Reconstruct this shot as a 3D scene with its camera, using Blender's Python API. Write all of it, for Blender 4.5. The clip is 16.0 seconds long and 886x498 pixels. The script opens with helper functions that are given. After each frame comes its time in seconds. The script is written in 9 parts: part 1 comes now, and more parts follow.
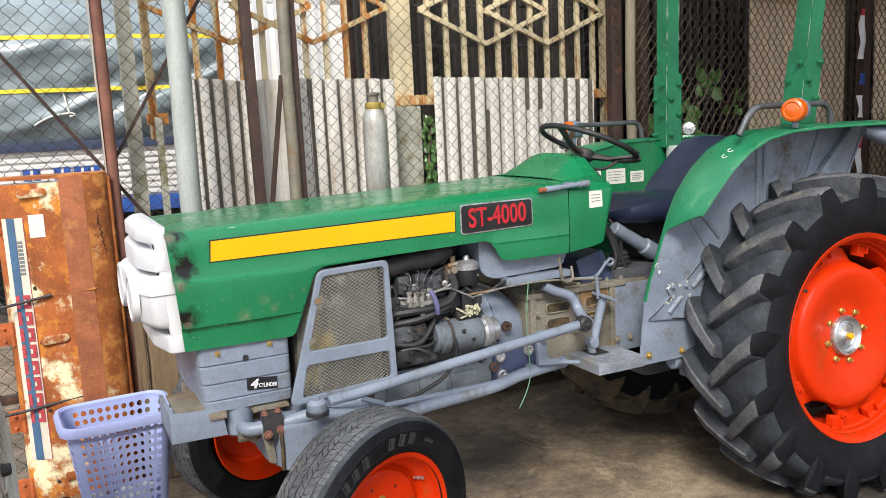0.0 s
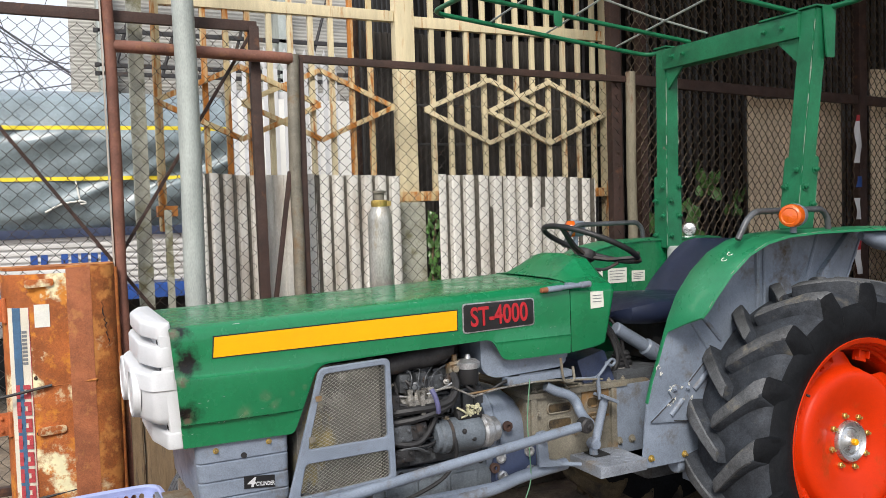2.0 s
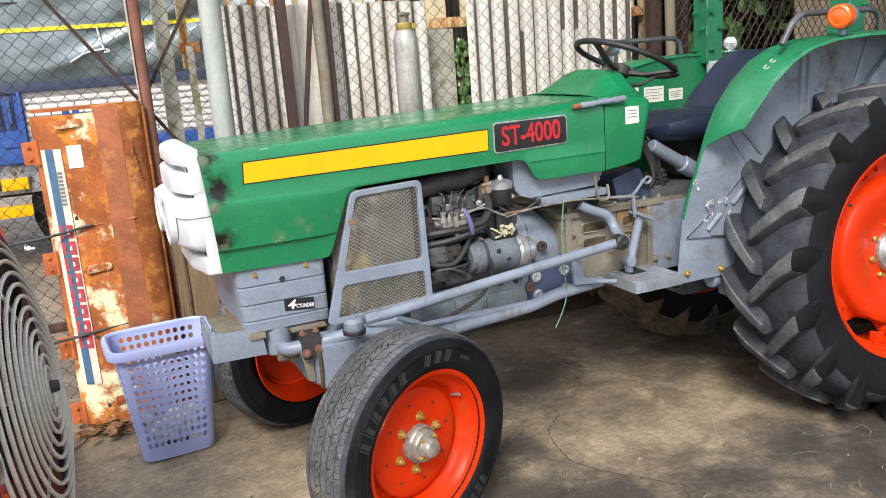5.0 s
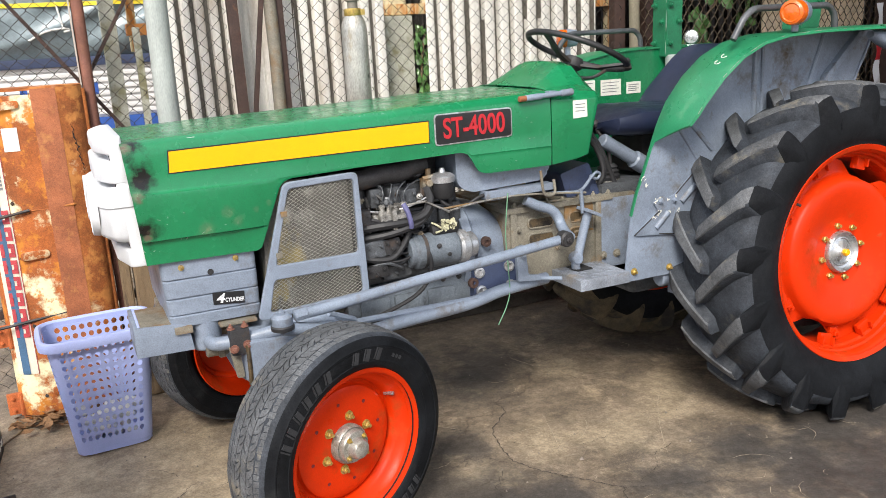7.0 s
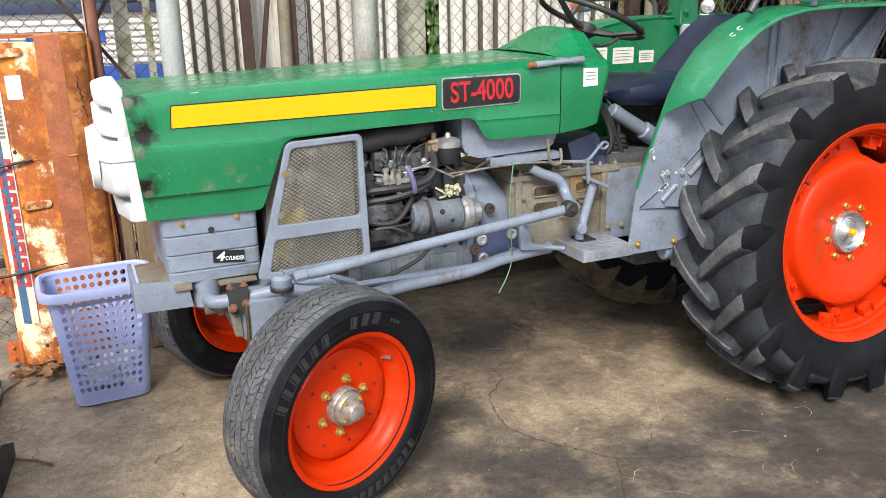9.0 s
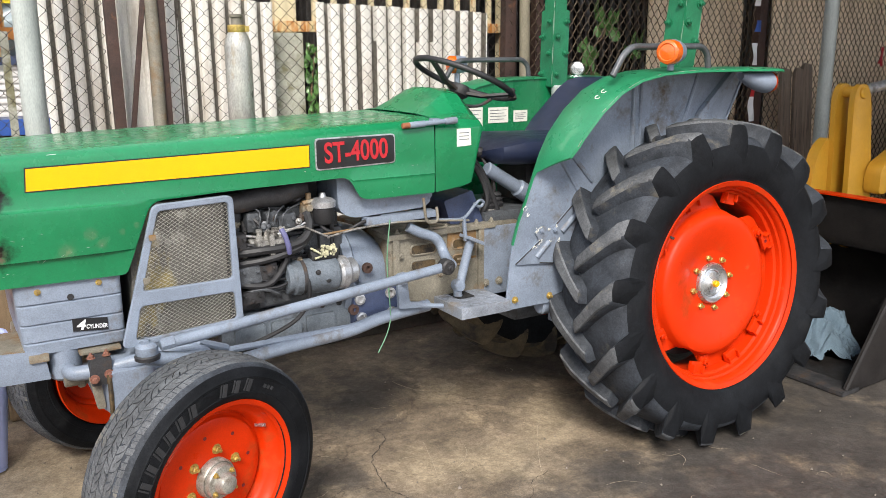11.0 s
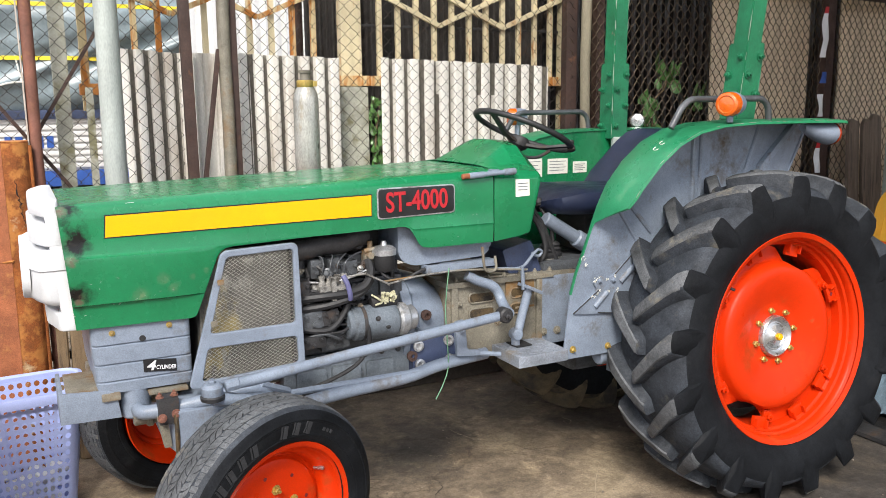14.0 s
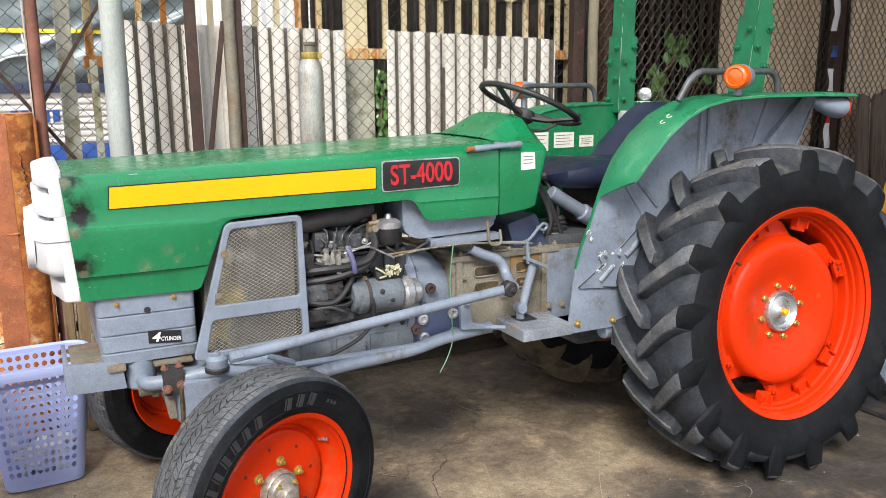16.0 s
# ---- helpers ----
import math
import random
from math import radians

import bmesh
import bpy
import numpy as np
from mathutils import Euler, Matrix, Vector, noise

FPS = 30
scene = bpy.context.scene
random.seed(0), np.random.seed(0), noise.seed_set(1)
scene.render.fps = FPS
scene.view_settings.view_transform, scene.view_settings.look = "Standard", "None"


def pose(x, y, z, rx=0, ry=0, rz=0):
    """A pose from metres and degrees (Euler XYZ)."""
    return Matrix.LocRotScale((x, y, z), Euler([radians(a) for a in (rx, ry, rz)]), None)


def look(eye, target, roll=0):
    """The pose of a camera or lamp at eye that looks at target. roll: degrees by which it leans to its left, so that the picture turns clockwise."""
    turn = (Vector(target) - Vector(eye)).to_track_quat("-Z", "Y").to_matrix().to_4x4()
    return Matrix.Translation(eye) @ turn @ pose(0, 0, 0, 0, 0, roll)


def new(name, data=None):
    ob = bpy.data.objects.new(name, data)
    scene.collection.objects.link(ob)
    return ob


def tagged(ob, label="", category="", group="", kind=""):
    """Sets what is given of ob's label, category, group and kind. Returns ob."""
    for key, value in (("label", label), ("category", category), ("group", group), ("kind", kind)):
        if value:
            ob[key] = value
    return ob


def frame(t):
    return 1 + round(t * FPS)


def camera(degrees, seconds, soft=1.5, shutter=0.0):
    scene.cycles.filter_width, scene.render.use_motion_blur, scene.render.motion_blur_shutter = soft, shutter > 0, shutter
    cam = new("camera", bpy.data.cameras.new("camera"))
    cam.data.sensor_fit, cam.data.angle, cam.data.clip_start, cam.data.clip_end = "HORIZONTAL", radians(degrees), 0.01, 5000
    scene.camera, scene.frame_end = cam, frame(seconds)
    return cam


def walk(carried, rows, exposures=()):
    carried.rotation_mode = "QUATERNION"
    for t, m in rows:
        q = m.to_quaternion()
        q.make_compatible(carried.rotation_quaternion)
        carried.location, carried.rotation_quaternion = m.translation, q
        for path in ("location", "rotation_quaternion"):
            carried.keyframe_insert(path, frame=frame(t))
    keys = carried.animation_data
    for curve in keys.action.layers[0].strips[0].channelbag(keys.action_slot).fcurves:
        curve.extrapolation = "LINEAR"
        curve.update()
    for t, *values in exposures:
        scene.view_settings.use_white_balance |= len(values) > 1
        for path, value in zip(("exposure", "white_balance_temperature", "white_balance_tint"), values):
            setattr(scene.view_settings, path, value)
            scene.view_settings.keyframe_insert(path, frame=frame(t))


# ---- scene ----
cam = camera(56.0, 16.0, 0.6)
PATH = [
    (0, (-2.676, -2.669, 1.485), (-1.808, -0.894, 1.175), -2.8),
    (0.5, (-2.676, -2.674, 1.508), (-1.77, -0.903, 1.307), -1.9),
    (1, (-2.667, -2.667, 1.563), (-1.73, -0.903, 1.46), -1.3),
    (1.5, (-2.662, -2.683, 1.572), (-1.736, -0.912, 1.51), -1.4),
    (2, (-2.684, -2.692, 1.521), (-1.805, -0.897, 1.422), -1.8),
    (2.5, (-2.711, -2.689, 1.48), (-1.887, -0.878, 1.281), -2.4),
    (3, (-2.722, -2.668, 1.463), (-1.942, -0.851, 1.161), -3.0),
    (3.5, (-2.722, -2.663, 1.45), (-1.967, -0.851, 1.065), -3.8),
    (3.7, (-2.719, -2.665, 1.452), (-1.966, -0.859, 1.038), -4.1),
    (5.8, (-2.589, -2.671, 1.422), (-1.814, -0.886, 0.959), -4.8),
    (6, (-2.563, -2.657, 1.428), (-1.767, -0.881, 0.967), -4.6),
    (6.5, (-2.501, -2.658, 1.439), (-1.68, -0.893, 0.98), -4.3),
    (7, (-2.503, -2.662, 1.43), (-1.709, -0.893, 0.942), -3.2),
    (7.5, (-2.517, -2.681, 1.44), (-1.767, -0.905, 0.908), -2.2),
    (8, (-2.51, -2.664, 1.434), (-1.809, -0.879, 0.865), -1.9),
    (8.5, (-2.506, -2.651, 1.441), (-1.814, -0.87, 0.851), -1.6),
    (9, (-2.486, -2.646, 1.44), (-1.716, -0.893, 0.862), -1.2),
    (9.5, (-2.451, -2.641, 1.45), (-1.582, -0.926, 0.899), -1.3),
    (10, (-2.432, -2.656, 1.455), (-1.486, -0.974, 0.929), -1.5),
    (10.2, (-2.441, -2.648, 1.455), (-1.474, -0.978, 0.929), -1.2),
    (12.3, (-2.408, -2.693, 1.475), (-1.384, -1.009, 1.138), -0.6),
    (12.5, (-2.412, -2.699, 1.476), (-1.399, -1.007, 1.142), -0.6),
    (13, (-2.425, -2.701, 1.472), (-1.45, -0.987, 1.139), -0.5),
    (13.5, (-2.438, -2.705, 1.465), (-1.51, -0.965, 1.131), -0.6),
    (14, (-2.443, -2.7, 1.464), (-1.548, -0.944, 1.121), -0.6),
    (14.5, (-2.444, -2.704, 1.462), (-1.571, -0.941, 1.103), -0.6),
    (15, (-2.44, -2.7, 1.457), (-1.577, -0.936, 1.08), -0.6),
    (15.5, (-2.434, -2.698, 1.454), (-1.57, -0.937, 1.062), -0.6),
    (16, (-2.433, -2.699, 1.452), (-1.559, -0.945, 1.054), -0.5),
]
EXPOSURES = [(0.0, 0.7), (1.5, 0.44), (2.5, 0.46), (3.0, 0.53), (3.5, 0.7), (8.5, 0.93), (10.0, 0.98), (12.5, 0.93), (16.0, 0.88)]
walk(cam, [(t, look(eye, target, roll)) for t, eye, target, roll in PATH], EXPOSURES)

# ---- light and sky ----
world = bpy.data.worlds.new("overcast_sky")
scene.world = world
world.use_nodes = True
wn = world.node_tree
wn.nodes.clear()
sky = wn.nodes.new("ShaderNodeTexSky")
sky.sky_type, sky.sun_disc = "NISHITA", False
sky.sun_elevation, sky.sun_rotation = radians(42), radians(214)
sky.air_density, sky.dust_density, sky.ozone_density = 1.0, 4.0, 1.0
grey = wn.nodes.new("ShaderNodeMixRGB")
grey.inputs[0].default_value = 0.72
grey.inputs[2].default_value = (9.0, 9.5, 10.6, 1)
back = wn.nodes.new("ShaderNodeBackground")
back.inputs[1].default_value = 0.101
wout = wn.nodes.new("ShaderNodeOutputWorld")
wn.links.new(sky.outputs[0], grey.inputs[1])
wn.links.new(grey.outputs[0], back.inputs[0])
wn.links.new(back.outputs[0], wout.inputs[0])

sun_data = bpy.data.lights.new("sun", "SUN")
sun_data.energy, sun_data.angle, sun_data.color = 2.65, radians(18), (1.0, 0.95, 0.87)
sun = new("sun", sun_data)
sun.matrix_world = look((-5.6, -8.3, 9), (0, 0, 0))


# ---- materials ----
def mat(name, col, rough=0.5, metal=0.0, var=0.18, scale=7.0, stain=None, amount=0.45, spread=0.12, stain_scale=4.0,
        bump=0.15, fine=70.0, stain_rough=0.85, coat=0.0, stretch=(1, 1, 1), spec=0.5, stain2=None, amount2=0.6):
    """A painted, rusty or plain surface: two scales of tone, stains with edges of their own, and a fine relief."""
    m = bpy.data.materials.new(name)
    m.use_nodes = True
    nt = m.node_tree
    N, K = nt.nodes, nt.links
    b = N["Principled BSDF"]
    b.inputs["Metallic"].default_value = metal
    b.inputs["Specular IOR Level"].default_value = spec
    b.inputs["Coat Weight"].default_value = coat
    b.inputs["Coat Roughness"].default_value = 0.15
    tc = N.new("ShaderNodeTexCoord")
    mp = N.new("ShaderNodeMapping")
    mp.inputs["Scale"].default_value = stretch
    K.new(tc.outputs["Object"], mp.inputs[0])
    info = N.new("ShaderNodeObjectInfo")
    add = N.new("ShaderNodeVectorMath")
    add.operation = "ADD"
    mul = N.new("ShaderNodeMath")
    mul.operation = "MULTIPLY"
    mul.inputs[1].default_value = 37.0
    K.new(info.outputs["Random"], mul.inputs[0])
    K.new(mp.outputs[0], add.inputs[0])
    K.new(mul.outputs[0], add.inputs[1])
    vec = add.outputs[0]

    def tex(sc, det=6.0, ro=0.6):
        n = N.new("ShaderNodeTexNoise")
        n.inputs["Scale"].default_value, n.inputs["Detail"].default_value, n.inputs["Roughness"].default_value = sc, det, ro
        K.new(vec, n.inputs["Vector"])
        return n.outputs["Fac"]

    def ramp(src, lo, hi, c0, c1):
        r = N.new("ShaderNodeValToRGB")
        r.color_ramp.elements[0].position, r.color_ramp.elements[1].position = lo, hi
        r.color_ramp.elements[0].color, r.color_ramp.elements[1].color = c0, c1
        K.new(src, r.inputs[0])
        return r.outputs[0]

    def mix(fac, a, c, kind="MIX"):
        x = N.new("ShaderNodeMixRGB")
        x.blend_type = kind
        for sock, v in zip(x.inputs, (fac, a, c)):
            if hasattr(v, "links"):
                K.new(v, sock)
            else:
                sock.default_value = v
        return x.outputs[0]

    dark = tuple(max(0, c * (1 - var)) for c in col) + (1,)
    light = tuple(min(1, c * (1 + var)) for c in col) + (1,)
    base = ramp(tex(scale), 0.3, 0.7, dark, light)
    grain = ramp(tex(scale * 9, 4), 0.25, 0.75, (1 - var * 0.6,) * 3 + (1,), (1 + var * 0.25,) * 3 + (1,))
    base = mix(1.0, base, grain, "MULTIPLY")
    speck = ramp(tex(260, 2), 0.3, 0.7, (1 - min(0.3, var * 0.9),) * 3 + (1,), (1 + min(0.2, var * 0.5),) * 3 + (1,))
    base = mix(1.0, base, speck, "MULTIPLY")
    rough_out = ramp(tex(scale * 2.3), 0.3, 0.7, (max(0.03, rough - 0.1),) * 3 + (1,), (min(1, rough + 0.12),) * 3 + (1,))
    for st, am, sc in ((stain, amount, stain_scale), (stain2, amount2, stain_scale * 2.7)):
        if st:
            mask = ramp(tex(sc, 9, 0.68), am, am + spread, (0, 0, 0, 1), (1, 1, 1, 1))
            tone = mix(tex(sc * 6), tuple(c * 0.55 for c in st) + (1,), tuple(min(1, c * 1.35) for c in st) + (1,))
            base = mix(mask, base, tone)
            rough_out = mix(mask, rough_out, (stain_rough,) * 3 + (1,))
            if metal > 0.3:
                inv = N.new("ShaderNodeMath")
                inv.operation = "MULTIPLY_ADD"
                inv.inputs[1].default_value, inv.inputs[2].default_value = -metal, metal
                K.new(mask, inv.inputs[0])
                K.new(inv.outputs[0], b.inputs["Metallic"])
    K.new(base, b.inputs["Base Color"])
    K.new(rough_out, b.inputs["Roughness"])
    if bump:
        bp = N.new("ShaderNodeBump")
        bp.inputs["Strength"].default_value, bp.inputs["Distance"].default_value = bump, 0.004
        K.new(tex(fine, 5), bp.inputs["Height"])
        K.new(bp.outputs[0], b.inputs["Normal"])
    return m


GREEN = mat("green_paint", (0.008, 0.166, 0.063), 0.27, var=0.2, scale=5, stain=(0.006, 0.07, 0.026), amount=0.6, spread=0.12, stain_scale=6, stain2=(0.22, 0.3, 0.2), amount2=0.7, bump=0.05, fine=30, coat=0.12, spec=0.45)


def scorched(m, spots, c0=(0.012, 0.012, 0.011, 1), c1=(0.26, 0.2, 0.14, 1), scale=22, strength=0.92):
    """Burnt, bubbled paint round a few spots, or floor dust, oil and painted shade."""
    nt = m.node_tree
    N, K = nt.nodes, nt.links
    b = N["Principled BSDF"]
    tc = N.new("ShaderNodeTexCoord")
    n = N.new("ShaderNodeTexNoise")
    n.inputs["Scale"].default_value, n.inputs["Detail"].default_value, n.inputs["Roughness"].default_value = scale, 8, 0.65
    K.new(tc.outputs["Object"], n.inputs["Vector"])
    for (x, y, z), r in spots:
        d = N.new("ShaderNodeVectorMath")
        d.operation = "DISTANCE"
        d.inputs[1].default_value = (x, y, z)
        K.new(tc.outputs["Object"], d.inputs[0])
        a = N.new("ShaderNodeMath")
        a.operation = "MULTIPLY_ADD"
        a.inputs[1].default_value, a.inputs[2].default_value = r * 2.6, -r * 1.3
        K.new(n.outputs["Fac"], a.inputs[0])
        s = N.new("ShaderNodeMath")
        K.new(d.outputs["Value"], s.inputs[0])
        K.new(a.outputs[0], s.inputs[1])
        rp = N.new("ShaderNodeValToRGB")
        e = rp.color_ramp.elements
        e[0].position, e[0].color = r * 0.3, (strength,) * 3 + (1,)
        e[1].position, e[1].color = min(1.0, r * 1.0), (0, 0, 0, 1)
        K.new(s.outputs[0], rp.inputs[0])
        tone = N.new("ShaderNodeValToRGB")
        q = tone.color_ramp.elements
        q[0].position, q[0].color = 0.52, c0
        q[1].position, q[1].color = 0.68, c1
        K.new(n.outputs["Fac"], tone.inputs[0])
        x_ = N.new("ShaderNodeMixRGB")
        src = b.inputs["Base Color"].links[0].from_socket
        K.new(rp.outputs[0], x_.inputs[0])
        K.new(src, x_.inputs[1])
        K.new(tone.outputs[0], x_.inputs[2])
        K.new(x_.outputs[0], b.inputs["Base Color"])
    return m


GREEN_BONNET = scorched(mat("bonnet_green_paint", (0.008, 0.166, 0.063), 0.24, var=0.12, scale=5, stain=(0.006, 0.09, 0.034), amount=0.63, spread=0.12, stain_scale=6, stain2=(0.22, 0.3, 0.2), amount2=0.7, bump=0.05, fine=30, coat=0.12, spec=0.45),
                        [((-2.34, -0.28, 1.207), 0.05), ((-2.324, -0.285, 1.1), 0.052), ((-2.322, -0.29, 0.958), 0.042)], (0.002, 0.002, 0.002, 1), (0.07, 0.05, 0.035, 1), 24, 1.0)
GREEN_BONNET = scorched(GREEN_BONNET, [((-2.345, -0.28, 1.2), 0.02), ((-2.335, -0.29, 1.062), 0.018), ((-2.165, -0.29, 0.945), 0.03), ((-2.075, -0.295, 0.958), 0.02), ((-2.02, -0.295, 0.985), 0.012), ((-2.1, -0.295, 0.985), 0.022), ((-1.98, -0.29, 1.0), 0.012)], (0.05, 0.16, 0.075, 1), (0.3, 0.27, 0.16, 1), 46, 0.75)
GREEN_BONNET = scorched(GREEN_BONNET, [((-2.352, -0.28, 1.196), 0.02), ((-2.337, -0.29, 1.056), 0.018), ((-2.325, -0.29, 0.944), 0.012)], (0.11, 0.075, 0.055, 1), (0.34, 0.27, 0.21, 1), 60, 0.9)
GREEN_WORN = mat("worn_green_paint", (0.014, 0.155, 0.07), 0.4, var=0.28, scale=5, stain=(0.16, 0.15, 0.11), amount=0.67, spread=0.05, stain_scale=9, stain2=(0.25, 0.3, 0.24), amount2=0.72, bump=0.14, fine=60, spec=0.35)
# Worn green, lightened so the sky's reflection sits in the colour.
GREEN_FENDER = mat("sky_lit_worn_green_paint", (0.02, 0.19, 0.085), 0.33, var=0.22, scale=5, stain=(0.1, 0.26, 0.15), amount=0.6, spread=0.12, stain_scale=5, stain2=(0.25, 0.3, 0.24), amount2=0.72, bump=0.12, fine=24, spec=0.5)
CHIPPED = mat("chalky_green_edge", (0.2, 0.31, 0.23), 0.6, var=0.4, scale=18, stain=(0.4, 0.4, 0.36), amount=0.55, stain_scale=16)
SEAM_SHADE = mat("seam_shade_brown", (0.05, 0.04, 0.035), 0.8, var=0.5, scale=30, stain=(0.3, 0.2, 0.14), amount=0.55, spread=0.1, stain_scale=40)
YELLOW = mat("yellow_decal", (0.8, 0.39, 0.0), 0.42, var=0.05, scale=4, stain=(0.5, 0.28, 0.02), amount=0.7, stain_scale=40, bump=0.03, spec=0.3)
WHITE = mat("white_paint", (0.6, 0.61, 0.63), 0.45, var=0.06, scale=6, stain=(0.34, 0.31, 0.27), amount=0.68, spread=0.08, stain_scale=11, bump=0.08, fine=40)
STEELBLUE = mat("grey_blue_paint", (0.2, 0.238, 0.302), 0.4, var=0.2, scale=6, stain=(0.11, 0.09, 0.07), amount=0.56, spread=0.15, stain_scale=7, stain2=(0.42, 0.45, 0.5), amount2=0.68, bump=0.12, fine=50, spec=0.4)
ENGINE = mat("oily_grey_iron", (0.085, 0.092, 0.102), 0.4, metal=0.15, var=0.45, scale=11, stain=(0.03, 0.027, 0.025), amount=0.5, spread=0.2, stain_scale=5, stain2=(0.03, 0.027, 0.025), amount2=0.62, bump=0.4, fine=50)
SUMP = mat("oily_blue_grey_iron", (0.13, 0.152, 0.178), 0.42, var=0.35, scale=10, stain=(0.03, 0.028, 0.027), amount=0.53, spread=0.16, stain_scale=7, stain2=(0.14, 0.08, 0.04), amount2=0.66, bump=0.4, fine=50)
TAN = mat("oily_tan_casting", (0.2, 0.183, 0.145), 0.42, var=0.32, scale=9, stain=(0.19, 0.1, 0.03), amount=0.49, spread=0.16, stain_scale=5, stain2=(0.05, 0.04, 0.03), amount2=0.62, bump=0.4, fine=60)
ALU = mat("bare_aluminium", (0.5, 0.51, 0.53), 0.38, metal=0.75, var=0.25, scale=16, stain=(0.09, 0.08, 0.07), amount=0.5, spread=0.14, stain_scale=14, bump=0.25)
BLACK = mat("black_rubber", (0.017, 0.017, 0.019), 0.55, var=0.3, scale=12, bump=0.1)
DARK = mat("dark_iron", (0.035, 0.034, 0.036), 0.6, metal=0.2, var=0.4, scale=12, stain=(0.07, 0.045, 0.03), amount=0.55, stain_scale=12, bump=0.3)
TYRE = mat("tyre_rubber", (0.0095, 0.0105, 0.0125), 0.6, var=0.45, scale=7, stain=(0.026, 0.027, 0.028), amount=0.58, spread=0.25, stain_scale=9, bump=0.3, fine=60, spec=0.1)
TYRE_MID = mat("scuffed_tyre_rubber", (0.034, 0.039, 0.048), 0.66, var=0.55, scale=13, stain=(0.14, 0.126, 0.1), amount=0.59, spread=0.2, stain_scale=8, bump=0.4, fine=80, spec=0.25)
TYRE_DUSTY = mat("dusty_tread_rubber", (0.092, 0.096, 0.103), 0.7, var=0.5, scale=9, stain=(0.25, 0.22, 0.165), amount=0.56, spread=0.2, stain_scale=10, bump=0.45, fine=80, spec=0.25)
ORANGE = mat("orange_red_rim_paint", (0.55, 0.028, 0.002), 0.36, var=0.1, scale=5, stain=(0.36, 0.05, 0.008), amount=0.56, spread=0.12, stain_scale=6, stain2=(0.3, 0.075, 0.02), amount2=0.66, bump=0.08, fine=30, coat=0.0, spec=0.16)
ZINC = mat("zinc_plated_steel", (0.55, 0.56, 0.57), 0.3, metal=0.85, var=0.2, scale=20, stain=(0.2, 0.14, 0.08), amount=0.62, stain_scale=16, bump=0.1)
HUBMETAL = mat("greasy_hub_metal", (0.4, 0.385, 0.35), 0.42, metal=0.6, var=0.35, scale=22, stain=(0.12, 0.09, 0.06), amount=0.5, spread=0.16, stain_scale=18, bump=0.3)
BRASSY = mat("yellow_passivated_bolt", (0.55, 0.4, 0.12), 0.4, metal=0.7, var=0.3, scale=30, stain=(0.16, 0.1, 0.05), amount=0.55, stain_scale=25)
VINYL = mat("navy_vinyl", (0.013, 0.019, 0.044), 0.42, var=0.2, scale=8, bump=0.25, fine=45)
NAVY = mat("dark_blue_paint", (0.04, 0.055, 0.11), 0.45, var=0.25, scale=8, stain=(0.05, 0.04, 0.035), amount=0.6, stain_scale=9)
AMBER = mat("amber_lens", (0.66, 0.11, 0.005), 0.15, var=0.1, scale=60, bump=0.5, fine=90, coat=0.6)
RED_DECAL = mat("red_decal", (0.42, 0.014, 0.022), 0.4, var=0.1, scale=20, bump=0.05)
BLACK_DECAL = mat("black_decal", (0.012, 0.012, 0.014), 0.4, var=0.25, scale=20, stain=(0.1, 0.1, 0.1), amount=0.68, stain_scale=30, bump=0.05)
PAPER = mat("paper_label", (0.66, 0.66, 0.6), 0.6, var=0.1, scale=30, stain=(0.4, 0.36, 0.28), amount=0.6, stain_scale=30, bump=0.05)
INK = mat("faded_print", (0.16, 0.17, 0.18), 0.6, var=0.2, scale=50, bump=0)
RUST = mat("rusted_sheet", (0.33, 0.1, 0.022), 0.8, var=0.45, scale=9, stain=(0.72, 0.58, 0.36), amount=0.6, spread=0.07, stain_scale=3.0, stain2=(0.5, 0.2, 0.05), amount2=0.5, bump=0.55, fine=60)
RUST_DARK = mat("dark_rusty_angle_iron", (0.05, 0.026, 0.02), 0.7, var=0.35, scale=9, stain=(0.16, 0.07, 0.035), amount=0.6, stain_scale=10, bump=0.35, fine=120)
FADED_BAND = mat("faded_white_band", (0.62, 0.58, 0.48), 0.6, var=0.1, scale=8, stain=(0.4, 0.2, 0.07), amount=0.62, spread=0.05, stain_scale=8)
FADED_BLUE = mat("faded_blue_stripe", (0.05, 0.12, 0.22), 0.6, var=0.2, scale=8, stain=(0.4, 0.3, 0.2), amount=0.66, stain_scale=12)
FADED_RED = mat("faded_red_marks", (0.42, 0.05, 0.06), 0.6, var=0.2, scale=12)
BLUETRAY = mat("dull_blue_plastic", (0.07, 0.13, 0.24), 0.4, var=0.2, scale=9, stain=(0.12, 0.11, 0.1), amount=0.6)
RUST_CREAM = mat("cream_paint_rusting_through", (0.36, 0.1, 0.02), 0.75, var=0.4, scale=7, stain=(0.85, 0.72, 0.46), amount=0.51, spread=0.06, stain_scale=3.0, stain2=(0.55, 0.2, 0.025), amount2=0.52, bump=0.5, fine=60)
RUST_STRIP = mat("red_oxide_sheet", (0.36, 0.12, 0.05), 0.75, var=0.3, scale=10, stain=(0.5, 0.22, 0.07), amount=0.57, stain_scale=12, bump=0.3, fine=90)
LIT_EDGE = mat("lit_flange_pale", (0.42, 0.37, 0.32), 0.7, var=0.2, scale=9, stain=(0.2, 0.1, 0.06), amount=0.6, stain_scale=9, stretch=(1, 1, 0.3))
RUST_PIPE = mat("rusty_brown_pipe", (0.19, 0.08, 0.055), 0.75, var=0.3, scale=9, stain=(0.26, 0.12, 0.06), amount=0.56, stain_scale=10, bump=0.35, fine=120)
